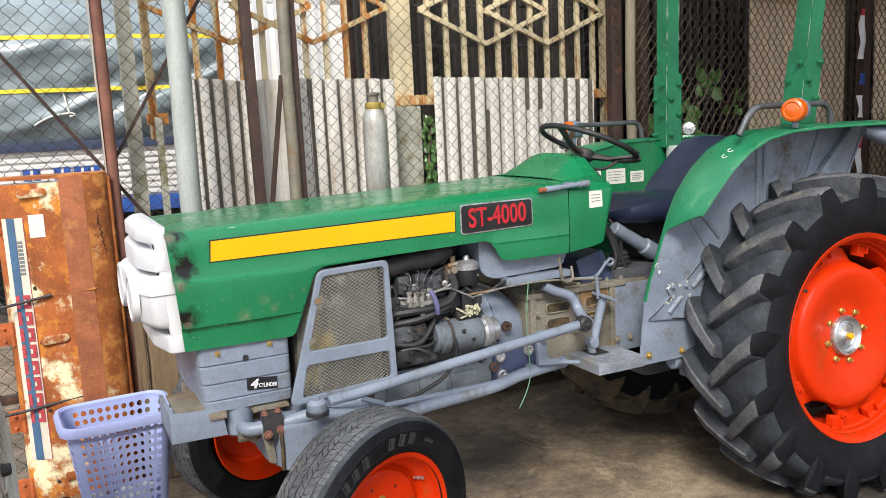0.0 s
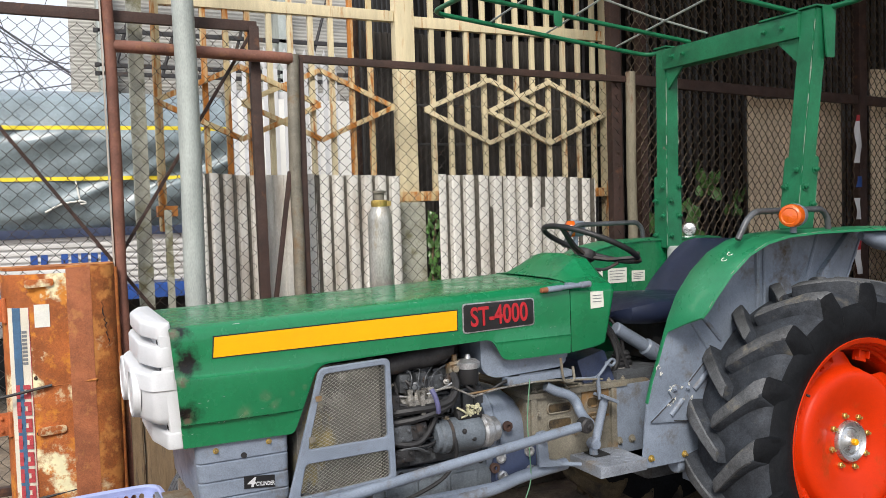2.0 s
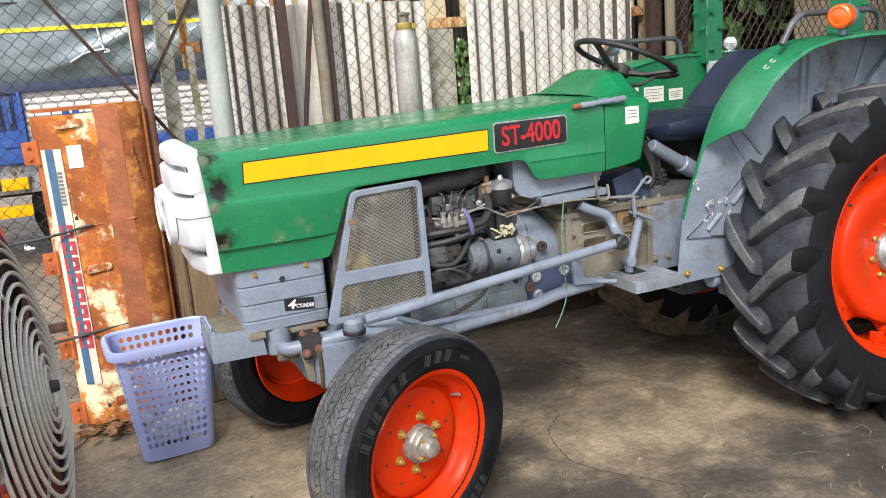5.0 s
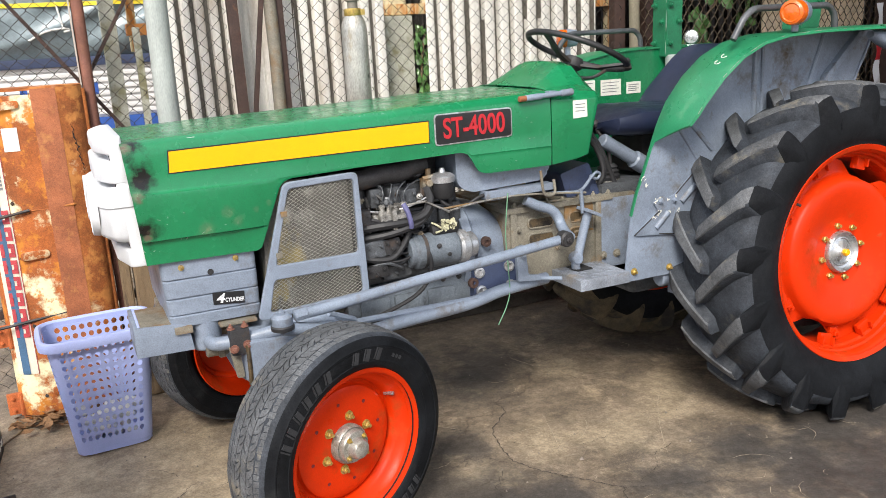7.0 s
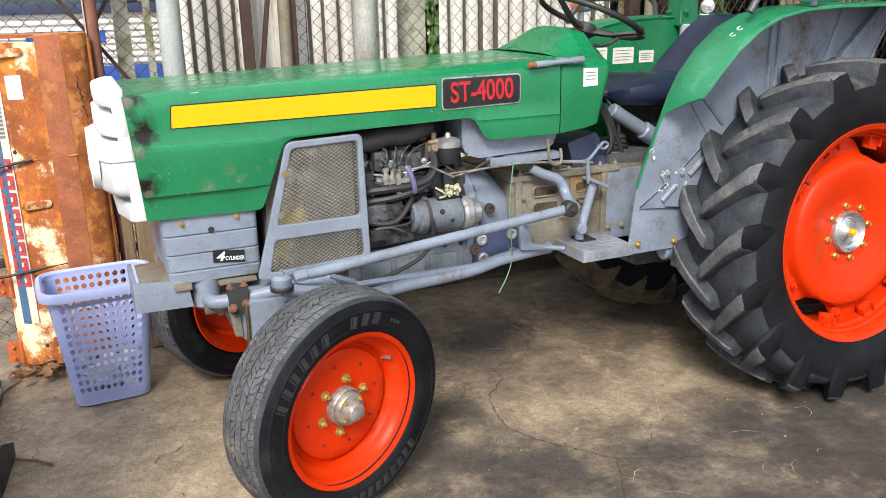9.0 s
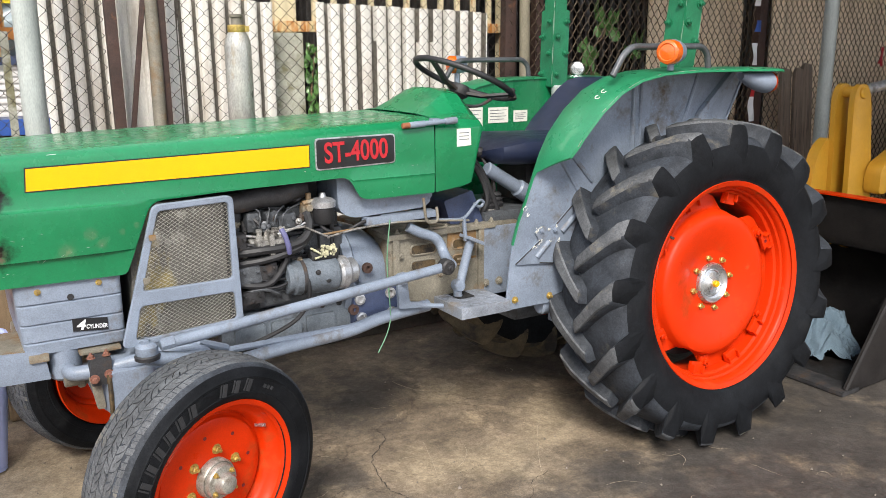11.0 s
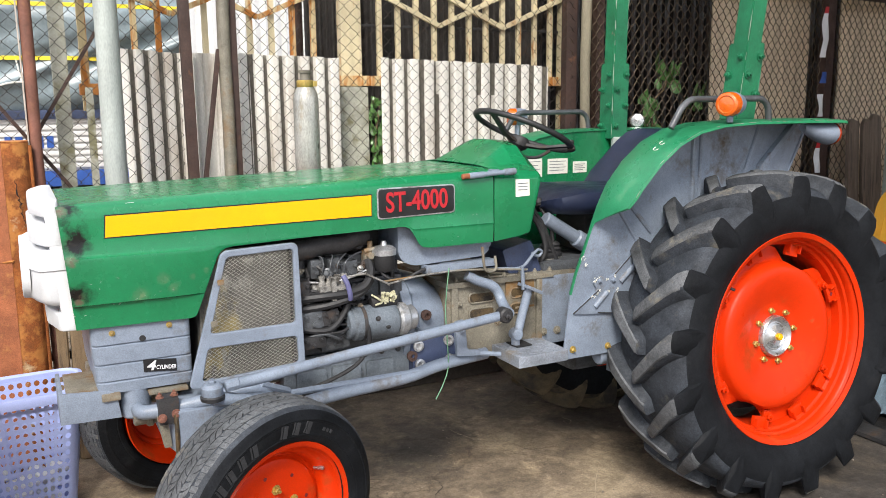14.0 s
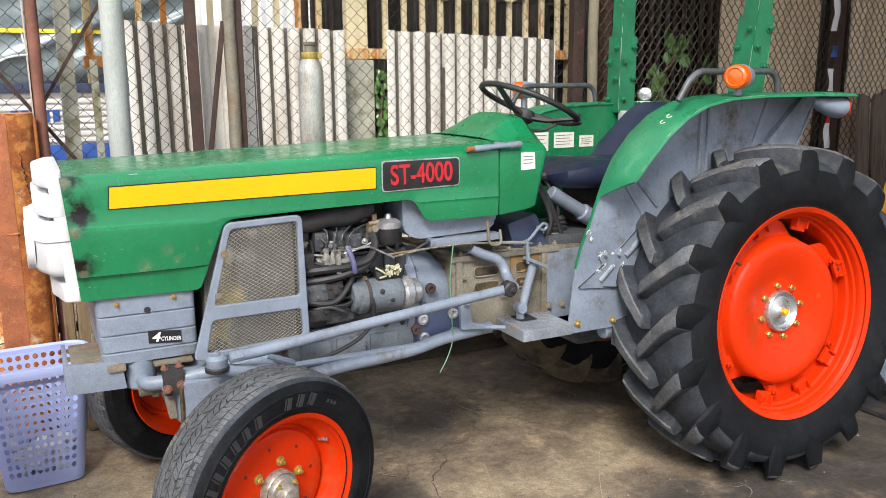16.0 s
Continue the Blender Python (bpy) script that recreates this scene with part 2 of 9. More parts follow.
CREAM = mat("cream_gate_paint_rusting", (0.66, 0.57, 0.37), 0.6, var=0.12, scale=6, stain=(0.42, 0.16, 0.03), amount=0.57, spread=0.1, stain_scale=5, bump=0.25, stretch=(4, 4, 0.5))
CREAM_RUST = mat("rusting_gate_leaf_paint", (0.62, 0.5, 0.28), 0.65, var=0.12, scale=6, stain=(0.46, 0.17, 0.03), amount=0.46, spread=0.1, stain_scale=5, bump=0.35, stretch=(4, 4, 0.5))
GALV = mat("galvanised_pipe", (0.37, 0.405, 0.385), 0.5, metal=0.1, var=0.16, scale=14, stain=(0.26, 0.22, 0.17), amount=0.66, stain_scale=9, bump=0.12, stretch=(1, 1, 0.3))
SHEET = mat("weathered_corrugated_sheet", (0.78, 0.755, 0.7), 0.6, metal=0.05, var=0.14, scale=5, stain=(0.36, 0.29, 0.22), amount=0.55, spread=0.2, stain_scale=4, bump=0.1, stretch=(1, 1, 0.25))
CHROME_WIRE = mat("dull_fence_wire", (0.05, 0.045, 0.04), 0.6, metal=0.4, var=0.3, scale=6, stain=(0.08, 0.045, 0.025), amount=0.52, stain_scale=7, bump=0)
BROWN_WIRE = mat("rust_brown_wire", (0.15, 0.115, 0.08), 0.7, metal=0.2, var=0.3, scale=6, bump=0)
CONCRETE_POST = mat("old_concrete_post", (0.42, 0.42, 0.35), 0.9, var=0.25, scale=10, stain=(0.2, 0.19, 0.11), amount=0.5, stain_scale=9, bump=0.6, fine=60)
PLANKS = mat("grey_brown_plank", (0.17, 0.13, 0.1), 0.8, var=0.35, scale=6, stain=(0.05, 0.04, 0.035), amount=0.56, stain_scale=5, bump=0.4, stretch=(6, 6, 0.5))
WOOD = mat("weathered_timber", (0.2, 0.14, 0.08), 0.8, var=0.3, scale=6, stain=(0.08, 0.06, 0.045), amount=0.55, stain_scale=5, bump=0.5, fine=60, stretch=(6, 6, 0.6))
PLY = mat("weathered_plywood", (0.82, 0.66, 0.47), 0.85, var=0.24, scale=5, stain=(0.34, 0.25, 0.16), amount=0.6, spread=0.2, stain_scale=4, bump=0.3, stretch=(4, 4, 0.6))
TARP = mat("dark_tarpaulin", (0.2, 0.25, 0.272), 0.34, var=0.3, scale=5, bump=0.2, fine=15)
TRUCK_ALU = mat("truck_side_aluminium", (0.66, 0.65, 0.64), 0.45, metal=0.1, var=0.12, scale=5, stain=(0.4, 0.36, 0.31), amount=0.62, stain_scale=5)
TYRE_LETTER = mat("moulded_tyre_lettering", (0.03, 0.031, 0.034), 0.7, var=0.2, scale=20, spec=0.2)
LEMON = mat("lemon_webbing", (0.78, 0.62, 0.03), 0.6, var=0.1, scale=9)
MUD = mat("muddy_tread_rubber", (0.11, 0.086, 0.052), 0.9, var=0.4, scale=8, stain=(0.03, 0.026, 0.022), amount=0.5, stain_scale=9, bump=0.6)
# Groove colour: shade between the ridges painted in, with some grime.
VALLEY = mat("shaded_grimy_valley", (0.18, 0.165, 0.14), 0.8, var=0.25, scale=5, stain=(0.12, 0.09, 0.065), amount=0.55, stain_scale=5, stretch=(1, 1, 0.25))
TRUCK_BLUE = mat("truck_blue_paint", (0.03, 0.085, 0.32), 0.4, var=0.2, scale=6, stain=(0.1, 0.08, 0.06), amount=0.62, stain_scale=7)
PLASTIC = mat("lavender_plastic", (0.34, 0.4, 0.68), 0.4, var=0.06, scale=7, stain=(0.3, 0.3, 0.42), amount=0.66, stain_scale=9, bump=0.05)
REDPAINT = mat("red_pink_paint", (0.72, 0.02, 0.05), 0.35, var=0.12, scale=5, stain=(0.3, 0.03, 0.03), amount=0.66, stain_scale=8, bump=0.05, coat=0.3)
DARKRED = mat("dark_red_paint", (0.14, 0.015, 0.02), 0.45, var=0.25, scale=8)
LOADER = mat("loader_yellow_paint", (0.52, 0.275, 0.025), 0.45, var=0.1, scale=5, stain=(0.3, 0.17, 0.05), amount=0.66, stain_scale=8, bump=0.1)
BUCKETSTEEL = mat("worn_bucket_steel", (0.022, 0.019, 0.018), 0.5, metal=0.4, var=0.4, scale=6, stain=(0.1, 0.06, 0.038), amount=0.63, spread=0.2, stain_scale=4, bump=0.3)
CLOTH = mat("blue_grey_rag", (0.11, 0.16, 0.205), 0.95, var=0.2, scale=9, bump=0.5, fine=120)
LEAF = mat("glossy_leaf", (0.1, 0.22, 0.06), 0.35, var=0.5, scale=9, bump=0.1)
DRYLEAF = mat("dead_leaves", (0.24, 0.13, 0.06), 0.9, var=0.5, scale=15)
POT = mat("stained_clay_pot", (0.3, 0.28, 0.26), 0.85, var=0.2, scale=9, bump=0.3)
# Darker copy of the shed cladding; the end wall's shade is in the colour.
SHEDDARK = mat("shaded_shed_boards", (0.014, 0.013, 0.013), 0.85, var=0.4, scale=5, stretch=(1, 1, 0.2))
OCHRE = mat("oily_ochre_recess", (0.085, 0.058, 0.028), 0.5, var=0.4, scale=20, stain=(0.02, 0.017, 0.014), amount=0.5, stain_scale=12, bump=0.4)
SOOT_KERB = mat("grimy_kerb_concrete", (0.07, 0.06, 0.05), 0.9, var=0.35, scale=8, stain=(0.14, 0.12, 0.09), amount=0.58, stain_scale=6, bump=0.6)
OLIVE_POST = mat("faded_olive_post_paint", (0.27, 0.24, 0.17), 0.7, var=0.2, scale=8, stain=(0.16, 0.07, 0.035), amount=0.55, stain_scale=8, bump=0.3, stretch=(1, 1, 0.3))
# Base kept near black to paint in the dimness of the shed interior.
SHEDWALL = mat("shaded_shed_cladding", (0.022, 0.021, 0.022), 0.8, var=0.3, scale=4, stain=(0.03, 0.025, 0.022), amount=0.6, stain_scale=4, stretch=(1, 1, 0.2))
BATTEN = mat("grey_galvanised_ridge", (0.2, 0.2, 0.21), 0.55, metal=0.1, var=0.3, scale=6, stain=(0.1, 0.07, 0.05), amount=0.52, stain_scale=5, stretch=(1, 1, 0.25))
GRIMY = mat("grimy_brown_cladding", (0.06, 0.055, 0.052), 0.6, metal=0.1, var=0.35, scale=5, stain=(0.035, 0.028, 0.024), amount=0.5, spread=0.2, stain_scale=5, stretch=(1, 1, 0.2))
ROOFMETAL = mat("grey_ribbed_cladding", (0.4, 0.39, 0.36), 0.6, metal=0.1, var=0.12, scale=4, stain=(0.3, 0.27, 0.22), amount=0.6, stain_scale=2)
WALLWHITE = mat("whitewashed_wall", (0.72, 0.72, 0.7), 0.9, var=0.06, scale=4, stain=(0.5, 0.48, 0.44), amount=0.6, stain_scale=3, bump=0.2)
ROPE = mat("white_rope", (0.7, 0.7, 0.66), 0.9, var=0.1, scale=40)
PEWTER = mat("grilles_wire", (0.62, 0.6, 0.54), 0.42, metal=0.25, var=0.15, scale=20)
CABLE = mat("weathered_cable_sheath", (0.09, 0.095, 0.11), 0.6, var=0.2, scale=9, bump=0)
# Near-black that paints the shade of openings onto solid pieces.
SHADE = mat("painted_void_shade", (0.012, 0.012, 0.013), 0.9, var=0.3, scale=8)


def ground_material():
    m = mat("stained_concrete_floor", (0.225, 0.178, 0.13), 0.75, var=0.36, scale=3.6, stain=(0.15, 0.115, 0.082), amount=0.54, spread=0.14, stain_scale=2.3,
            stain2=(0.4, 0.32, 0.22), amount2=0.56, bump=1.0, fine=26, stain_rough=0.6)
    nt = m.node_tree
    N, K = nt.nodes, nt.links
    b = N["Principled BSDF"]
    src = b.inputs["Base Color"].links[0].from_socket
    tc = N.new("ShaderNodeTexCoord")
    warp = N.new("ShaderNodeTexNoise")
    warp.inputs["Scale"].default_value, warp.inputs["Detail"].default_value = 3.0, 8
    K.new(tc.outputs["Object"], warp.inputs["Vector"])
    va = N.new("ShaderNodeMixRGB")
    va.inputs[0].default_value = 0.42
    K.new(tc.outputs["Object"], va.inputs[1])
    K.new(warp.outputs["Color"], va.inputs[2])
    vo = N.new("ShaderNodeTexVoronoi")
    vo.feature = "DISTANCE_TO_EDGE"
    vo.inputs["Scale"].default_value = 0.8
    K.new(va.outputs[0], vo.inputs["Vector"])
    r = N.new("ShaderNodeValToRGB")
    r.color_ramp.elements[0].position, r.color_ramp.elements[1].position = 0.0, 0.006
    r.color_ramp.elements[0].color, r.color_ramp.elements[1].color = (0.5, 0.47, 0.44, 1), (1, 1, 1, 1)
    K.new(vo.outputs["Distance"], r.inputs[0])
    x = N.new("ShaderNodeMixRGB")
    x.blend_type, x.inputs[0].default_value = "MULTIPLY", 0.8
    K.new(src, x.inputs[1])
    K.new(r.outputs[0], x.inputs[2])
    K.new(x.outputs[0], b.inputs["Base Color"])
    # dust and oil patches, with roof shade and open-sky brightness painted in
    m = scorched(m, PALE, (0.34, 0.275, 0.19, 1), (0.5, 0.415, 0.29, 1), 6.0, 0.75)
    m = scorched(m, OIL_SHADE, (0.055, 0.048, 0.043, 1), (0.1, 0.084, 0.067, 1), 4.0, 0.78)
    relief = N.new("ShaderNodeBump")
    relief.inputs["Strength"].default_value, relief.inputs["Distance"].default_value = 0.5, 0.012
    # rubbed and flaking skin of the concrete: fine pale flecks, dark pits, and broken swirls
    def nz(sc, det, ro):
        n = N.new("ShaderNodeTexNoise")
        n.inputs["Scale"].default_value, n.inputs["Detail"].default_value, n.inputs["Roughness"].default_value = sc, det, ro
        K.new(tc.outputs["Object"], n.inputs["Vector"])
        return n.outputs["Fac"]
    for sc, det, ro, lo, hi, c0, c1, kind, fac in ((7, 12, 0.66, 0.4, 0.6, (0.72, 0.71, 0.7, 1), (1.2, 1.19, 1.17, 1), "MULTIPLY", 0.8),
                                                   (34, 8, 0.75, 0.46, 0.56, (0.84, 0.82, 0.8, 1), (1.1, 1.1, 1.1, 1), "MULTIPLY", 0.8),
                                                   (150, 3, 0.6, 0.4, 0.62, (0.82, 0.82, 0.82, 1), (1.14, 1.14, 1.14, 1), "MULTIPLY", 0.9)):
        r = N.new("ShaderNodeValToRGB")
        r.color_ramp.elements[0].position, r.color_ramp.elements[1].position = lo, hi
        r.color_ramp.elements[0].color, r.color_ramp.elements[1].color = c0, c1
        K.new(nz(sc, det, ro), r.inputs[0])
        x = N.new("ShaderNodeMixRGB")
        x.blend_type, x.inputs[0].default_value = kind, fac
        K.new(b.inputs["Base Color"].links[0].from_socket, x.inputs[1])
        K.new(r.outputs[0], x.inputs[2])
        K.new(x.outputs[0], b.inputs["Base Color"])
    vo2 = N.new("ShaderNodeTexVoronoi")
    vo2.feature = "DISTANCE_TO_EDGE"
    vo2.inputs["Scale"].default_value = 3.1
    K.new(va.outputs[0], vo2.inputs["Vector"])
    r2 = N.new("ShaderNodeValToRGB")
    r2.color_ramp.elements[0].position, r2.color_ramp.elements[1].position = 0.0, 0.012
    r2.color_ramp.elements[0].color, r2.color_ramp.elements[1].color = (0.45, 0.42, 0.4, 1), (1, 1, 1, 1)
    K.new(vo2.outputs["Distance"], r2.inputs[0])
    r3 = N.new("ShaderNodeValToRGB")
    r3.color_ramp.elements[0].position, r3.color_ramp.elements[1].position = 0.52, 0.62
    K.new(nz(1.7, 4, 0.6), r3.inputs[0])
    x = N.new("ShaderNodeMixRGB")
    x.blend_type = "MULTIPLY"
    K.new(r3.outputs[0], x.inputs[0])
    K.new(b.inputs["Base Color"].links[0].from_socket, x.inputs[1])
    K.new(r2.outputs[0], x.inputs[2])
    K.new(x.outputs[0], b.inputs["Base Color"])
    K.new(nz(9, 12, 0.62), relief.inputs["Height"])
    K.new(b.inputs["Normal"].links[0].from_socket, relief.inputs["Normal"])
    K.new(relief.outputs[0], b.inputs["Normal"])
    return m


# Spots at the right also paint in shade, those at the left open-sky light.
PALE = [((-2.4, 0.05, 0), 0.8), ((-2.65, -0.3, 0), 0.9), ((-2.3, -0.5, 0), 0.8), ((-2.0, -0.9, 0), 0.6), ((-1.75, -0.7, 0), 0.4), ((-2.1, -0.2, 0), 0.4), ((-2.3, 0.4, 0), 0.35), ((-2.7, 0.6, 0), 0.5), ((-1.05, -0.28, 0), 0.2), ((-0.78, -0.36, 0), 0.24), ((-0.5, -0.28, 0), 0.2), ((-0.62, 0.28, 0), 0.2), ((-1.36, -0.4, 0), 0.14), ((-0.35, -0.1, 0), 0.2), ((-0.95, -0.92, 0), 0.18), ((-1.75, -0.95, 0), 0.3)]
OIL_SHADE = [((-1.52, -0.5, 0), 0.4), ((-1.45, -0.78, 0), 0.35), ((-0.97, -0.68, 0), 0.18), ((-0.8, -0.68, 0), 0.22), ((-0.62, -0.7, 0), 0.24), ((-0.48, -0.74, 0), 0.22), ((-0.6, -1.15, 0), 0.5), ((-0.1, -1.1, 0), 0.55), ((-0.25, -0.85, 0), 0.4), ((0.4, -0.9, 0), 0.6), ((-1.05, -1.15, 0), 0.35), ((-1.27, -0.64, 0), 0.2), ((-1.1, 0.28, 0), 0.28), ((-0.92, 0.5, 0), 0.3), ((-1.36, -0.16, 0), 0.15), ((-1.25, -1.0, 0), 0.3), ((-0.35, -0.95, 0), 0.3), ((0.0, -0.75, 0), 0.4), ((0.5, -0.5, 0), 0.45), ((0.9, -0.3, 0), 0.6), ((0.2, 0.2, 0), 0.4), ((-0.2, 0.3, 0), 0.2), ((0.6, -1.1, 0), 1.0), ((0.4, -0.45, 0), 0.6), ((0.75, -0.6, 0), 0.8), ((0.9, 0.2, 0), 0.6), ((1.4, -0.9, 0), 1.0), ((0.2, -1.6, 0), 1.0), ((1.4, -1.9, 0), 1.0), ((0.35, -0.55, 0), 0.7), ((-1.8, 0.3, 0), 0.3), ((-1.5, 0.75, 0), 0.35), ((-0.3, 0.8, 0), 0.4), ((-1.2, 0.85, 0), 0.35)]
PLATFORM = mat("worn_chequer_plate", (0.25, 0.275, 0.32), 0.5, metal=0.15, var=0.3, scale=9, stain=(0.22, 0.18, 0.13), amount=0.54, spread=0.2, stain_scale=8, bump=0.2)
RADIATOR = mat("dusty_radiator_fins", (0.105, 0.1, 0.09), 0.7, var=0.35, scale=12, stain=(0.36, 0.28, 0.09), amount=0.56, spread=0.12, stain_scale=5, stain2=(0.38, 0.37, 0.34), amount2=0.56, stretch=(1, 1, 0.5))
GREASE = mat("greasy_grey_casting", (0.34, 0.33, 0.31), 0.4, metal=0.5, var=0.5, scale=30, stain=(0.04, 0.035, 0.03), amount=0.5, stain_scale=20, bump=0.4)
CRACKDIRT = mat("dirt_filled_crack", (0.055, 0.046, 0.038), 0.95, var=0.4, scale=30)
CRUMB = mat("concrete_crumbs", (0.2, 0.17, 0.14), 0.9, var=0.4, scale=30)
EXPANDED = mat("dusty_expanded_metal", (0.46, 0.45, 0.4), 0.6, metal=0.2, var=0.25, scale=20, stain=(0.4, 0.36, 0.22), amount=0.63, stain_scale=7, bump=0)
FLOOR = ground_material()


# ---- mesh helpers ----
def mesh_of(bm, name, material, smooth=True):
    bmesh.ops.recalc_face_normals(bm, faces=bm.faces[:])
    me = bpy.data.meshes.new(name)
    bm.edges.index_update()
    rim = [e.index for e in bm.edges if len(e.link_faces) == 1]
    bm.to_mesh(me)
    bm.free()
    me.materials.append(material)
    if smooth:
        me.polygons.foreach_set("use_smooth", [True] * len(me.polygons))
        me.set_sharp_from_angle(angle=radians(38))
        for i in rim:
            me.edges[i].use_edge_sharp = True
    return me


def part(name, bm, material, parent, label="", solid=0.0, smooth=True):
    ob = new(name, mesh_of(bm, name, material, smooth))
    ob.parent = parent
    if label:
        tagged(ob, label)
    if solid:
        md = ob.modifiers.new("thickness", "SOLIDIFY")
        md.thickness, md.offset = solid, 0
    return ob


def share(name, like, parent, m):
    """Another piece on the same mesh."""
    ob = new(name, like.data)
    ob.parent = parent
    ob.matrix_local = m
    return ob


def thing(name, label, category, m=None, group="", kind=""):
    ob = new(name)
    if m is not None:
        ob.matrix_world = m
    ob.empty_display_size = 0.05
    return tagged(ob, label, category, group, kind)


def single(name, bm, material, label, category, kind="", m=None, smooth=True, solid=0.0, group=""):
    ob = new(name, mesh_of(bm, name, material, smooth))
    if m is not None:
        ob.matrix_world = m
    if solid:
        md = ob.modifiers.new("thickness", "SOLIDIFY")
        md.thickness, md.offset = solid, 0
    return tagged(ob, label, category, group, kind)


def bolts(name, places, d, parent, material, r=0.011, h=0.01):
    """Alike bolts, each an object of its own on one mesh."""
    bm = bmesh.new()
    bolt(bm, (0, 0, 0), d, r, h)
    first = None
    for p in places:
        if first is None:
            first = part(name, bm, material, parent)
            first.matrix_local = Matrix.Translation(p)
        else:
            share(name, first, parent, Matrix.Translation(p))


def nb():
    return bmesh.new()


def box(bm, x0, x1, y0, y1, z0, z1, bev=0.004, m=None):
    vs = [bm.verts.new((x, y, z)) for x in (x0, x1) for y in (y0, y1) for z in (z0, z1)]
    fs = [bm.faces.new([vs[i] for i in q]) for q in ((0, 1, 3, 2), (4, 6, 7, 5), (0, 4, 5, 1), (2, 3, 7, 6), (0, 2, 6, 4), (1, 5, 7, 3))]
    geom = vs
    if bev:
        es = list({e for f in fs for e in f.edges})
        res = bmesh.ops.bevel(bm, geom=es, offset=min(bev, 0.45 * min(abs(x1 - x0), abs(y1 - y0), abs(z1 - z0))), segments=2, affect="EDGES", profile=0.7)
        geom = list({v for f in res["faces"] for v in f.verts})
    if m is not None:
        bmesh.ops.transform(bm, matrix=m, verts=geom)
    return bm


def ring_frame(d):
    d = d.normalized()
    a = Vector((0, 0, 1)) if abs(d.z) < 0.95 else Vector((1, 0, 0))
    u = d.cross(a).normalized()
    return u, d.cross(u).normalized()


def tube(bm, pts, r, seg=10, cap=True, radii=None):
    pts = [Vector(p) for p in pts]
    rings = []
    u = None
    for i, p in enumerate(pts):
        d = (pts[min(i + 1, len(pts) - 1)] - pts[max(i - 1, 0)])
        d = d.normalized() if d.length > 1e-9 else Vector((0, 0, 1))
        if u is None:
            u, v = ring_frame(d)
        else:
            u = (u - d * u.dot(d)).normalized()
            v = d.cross(u)
        rr = radii[i] if radii else r
        rings.append([bm.verts.new(p + rr * (math.cos(2 * math.pi * k / seg) * u + math.sin(2 * math.pi * k / seg) * v)) for k in range(seg)])
    for a, b in zip(rings, rings[1:]):
        for k in range(seg):
            bm.faces.new((a[k], a[(k + 1) % seg], b[(k + 1) % seg], b[k]))
    if cap:
        bm.faces.new(rings[0])
        bm.faces.new(rings[-1])
    return bm


def smooth_path(pts, n=6):
    """A rounded line through the points (Catmull-Rom)."""
    P = [Vector(p) for p in pts]
    P = [P[0] * 2 - P[1]] + P + [P[-1] * 2 - P[-2]]
    out = []
    for i in range(1, len(P) - 2):
        for k in range(n):
            t = k / n
            a, b, c, d = P[i - 1:i + 3]
            out.append(0.5 * (2 * b + (c - a) * t + (2 * a - 5 * b + 4 * c - d) * t * t + (3 * b - a - 3 * c + d) * t ** 3))
    return out + [P[-2]]


def round_corners(pts, r, n=5):
    """A line with its corners rounded to a radius."""
    P = [Vector(p) for p in pts]
    out = [P[0]]
    for a, b, c in zip(P, P[1:], P[2:]):
        d0, d1 = (a - b), (c - b)
        k = min(r, d0.length * 0.45, d1.length * 0.45)
        s, e = b + d0.normalized() * k, b + d1.normalized() * k
        out += [s.lerp(b, i / n).lerp(b.lerp(e, i / n), i / n) for i in range(n + 1)]
    return out + [P[-1]]


def lathe(bm, prof, m=None, seg=32, cap=False):
    """Turns (radius, height) round the local z axis."""
    m = m or Matrix()
    rings = []
    for r, h in prof:
        rings.append([bm.verts.new(m @ Vector((r * math.cos(2 * math.pi * k / seg), r * math.sin(2 * math.pi * k / seg), h))) for k in range(seg)])
    for a, b in zip(rings, rings[1:]):
        for k in range(seg):
            bm.faces.new((a[k], a[(k + 1) % seg], b[(k + 1) % seg], b[k]))
    if cap:
        bm.faces.new(rings[0])
        bm.faces.new(rings[-1])
    return bm


def along(p, d):
    """A matrix whose z axis runs along d from p."""
    return Matrix.Translation(p) @ Vector(d).to_track_quat("Z", "Y").to_matrix().to_4x4()


def rod(bm, a, b, r, seg=12, chamfer=0.0):
    a, b = Vector(a), Vector(b)
    L = (b - a).length
    c = chamfer or min(r * 0.18, L * 0.2)
    return lathe(bm, [(r - c, 0), (r, c), (r, L - c), (r - c, L)], along(a, b - a), seg, True)


def bolt(bm, p, d, r=0.011, h=0.01):
    """A hexagon head on a washer, with the stub of its thread."""
    m = along(p, d)
    lathe(bm, [(r * 1.45, 0), (r * 1.45, h * 0.25), (r * 1.0, h * 0.26)], m, 12, True)
    lathe(bm, [(r, h * 0.25), (r, h * 1.05), (r * 0.8, h * 1.2)], m, 6, True)
    lathe(bm, [(r * 0.5, h * 1.2), (r * 0.5, h * 1.9)], m, 8, True)


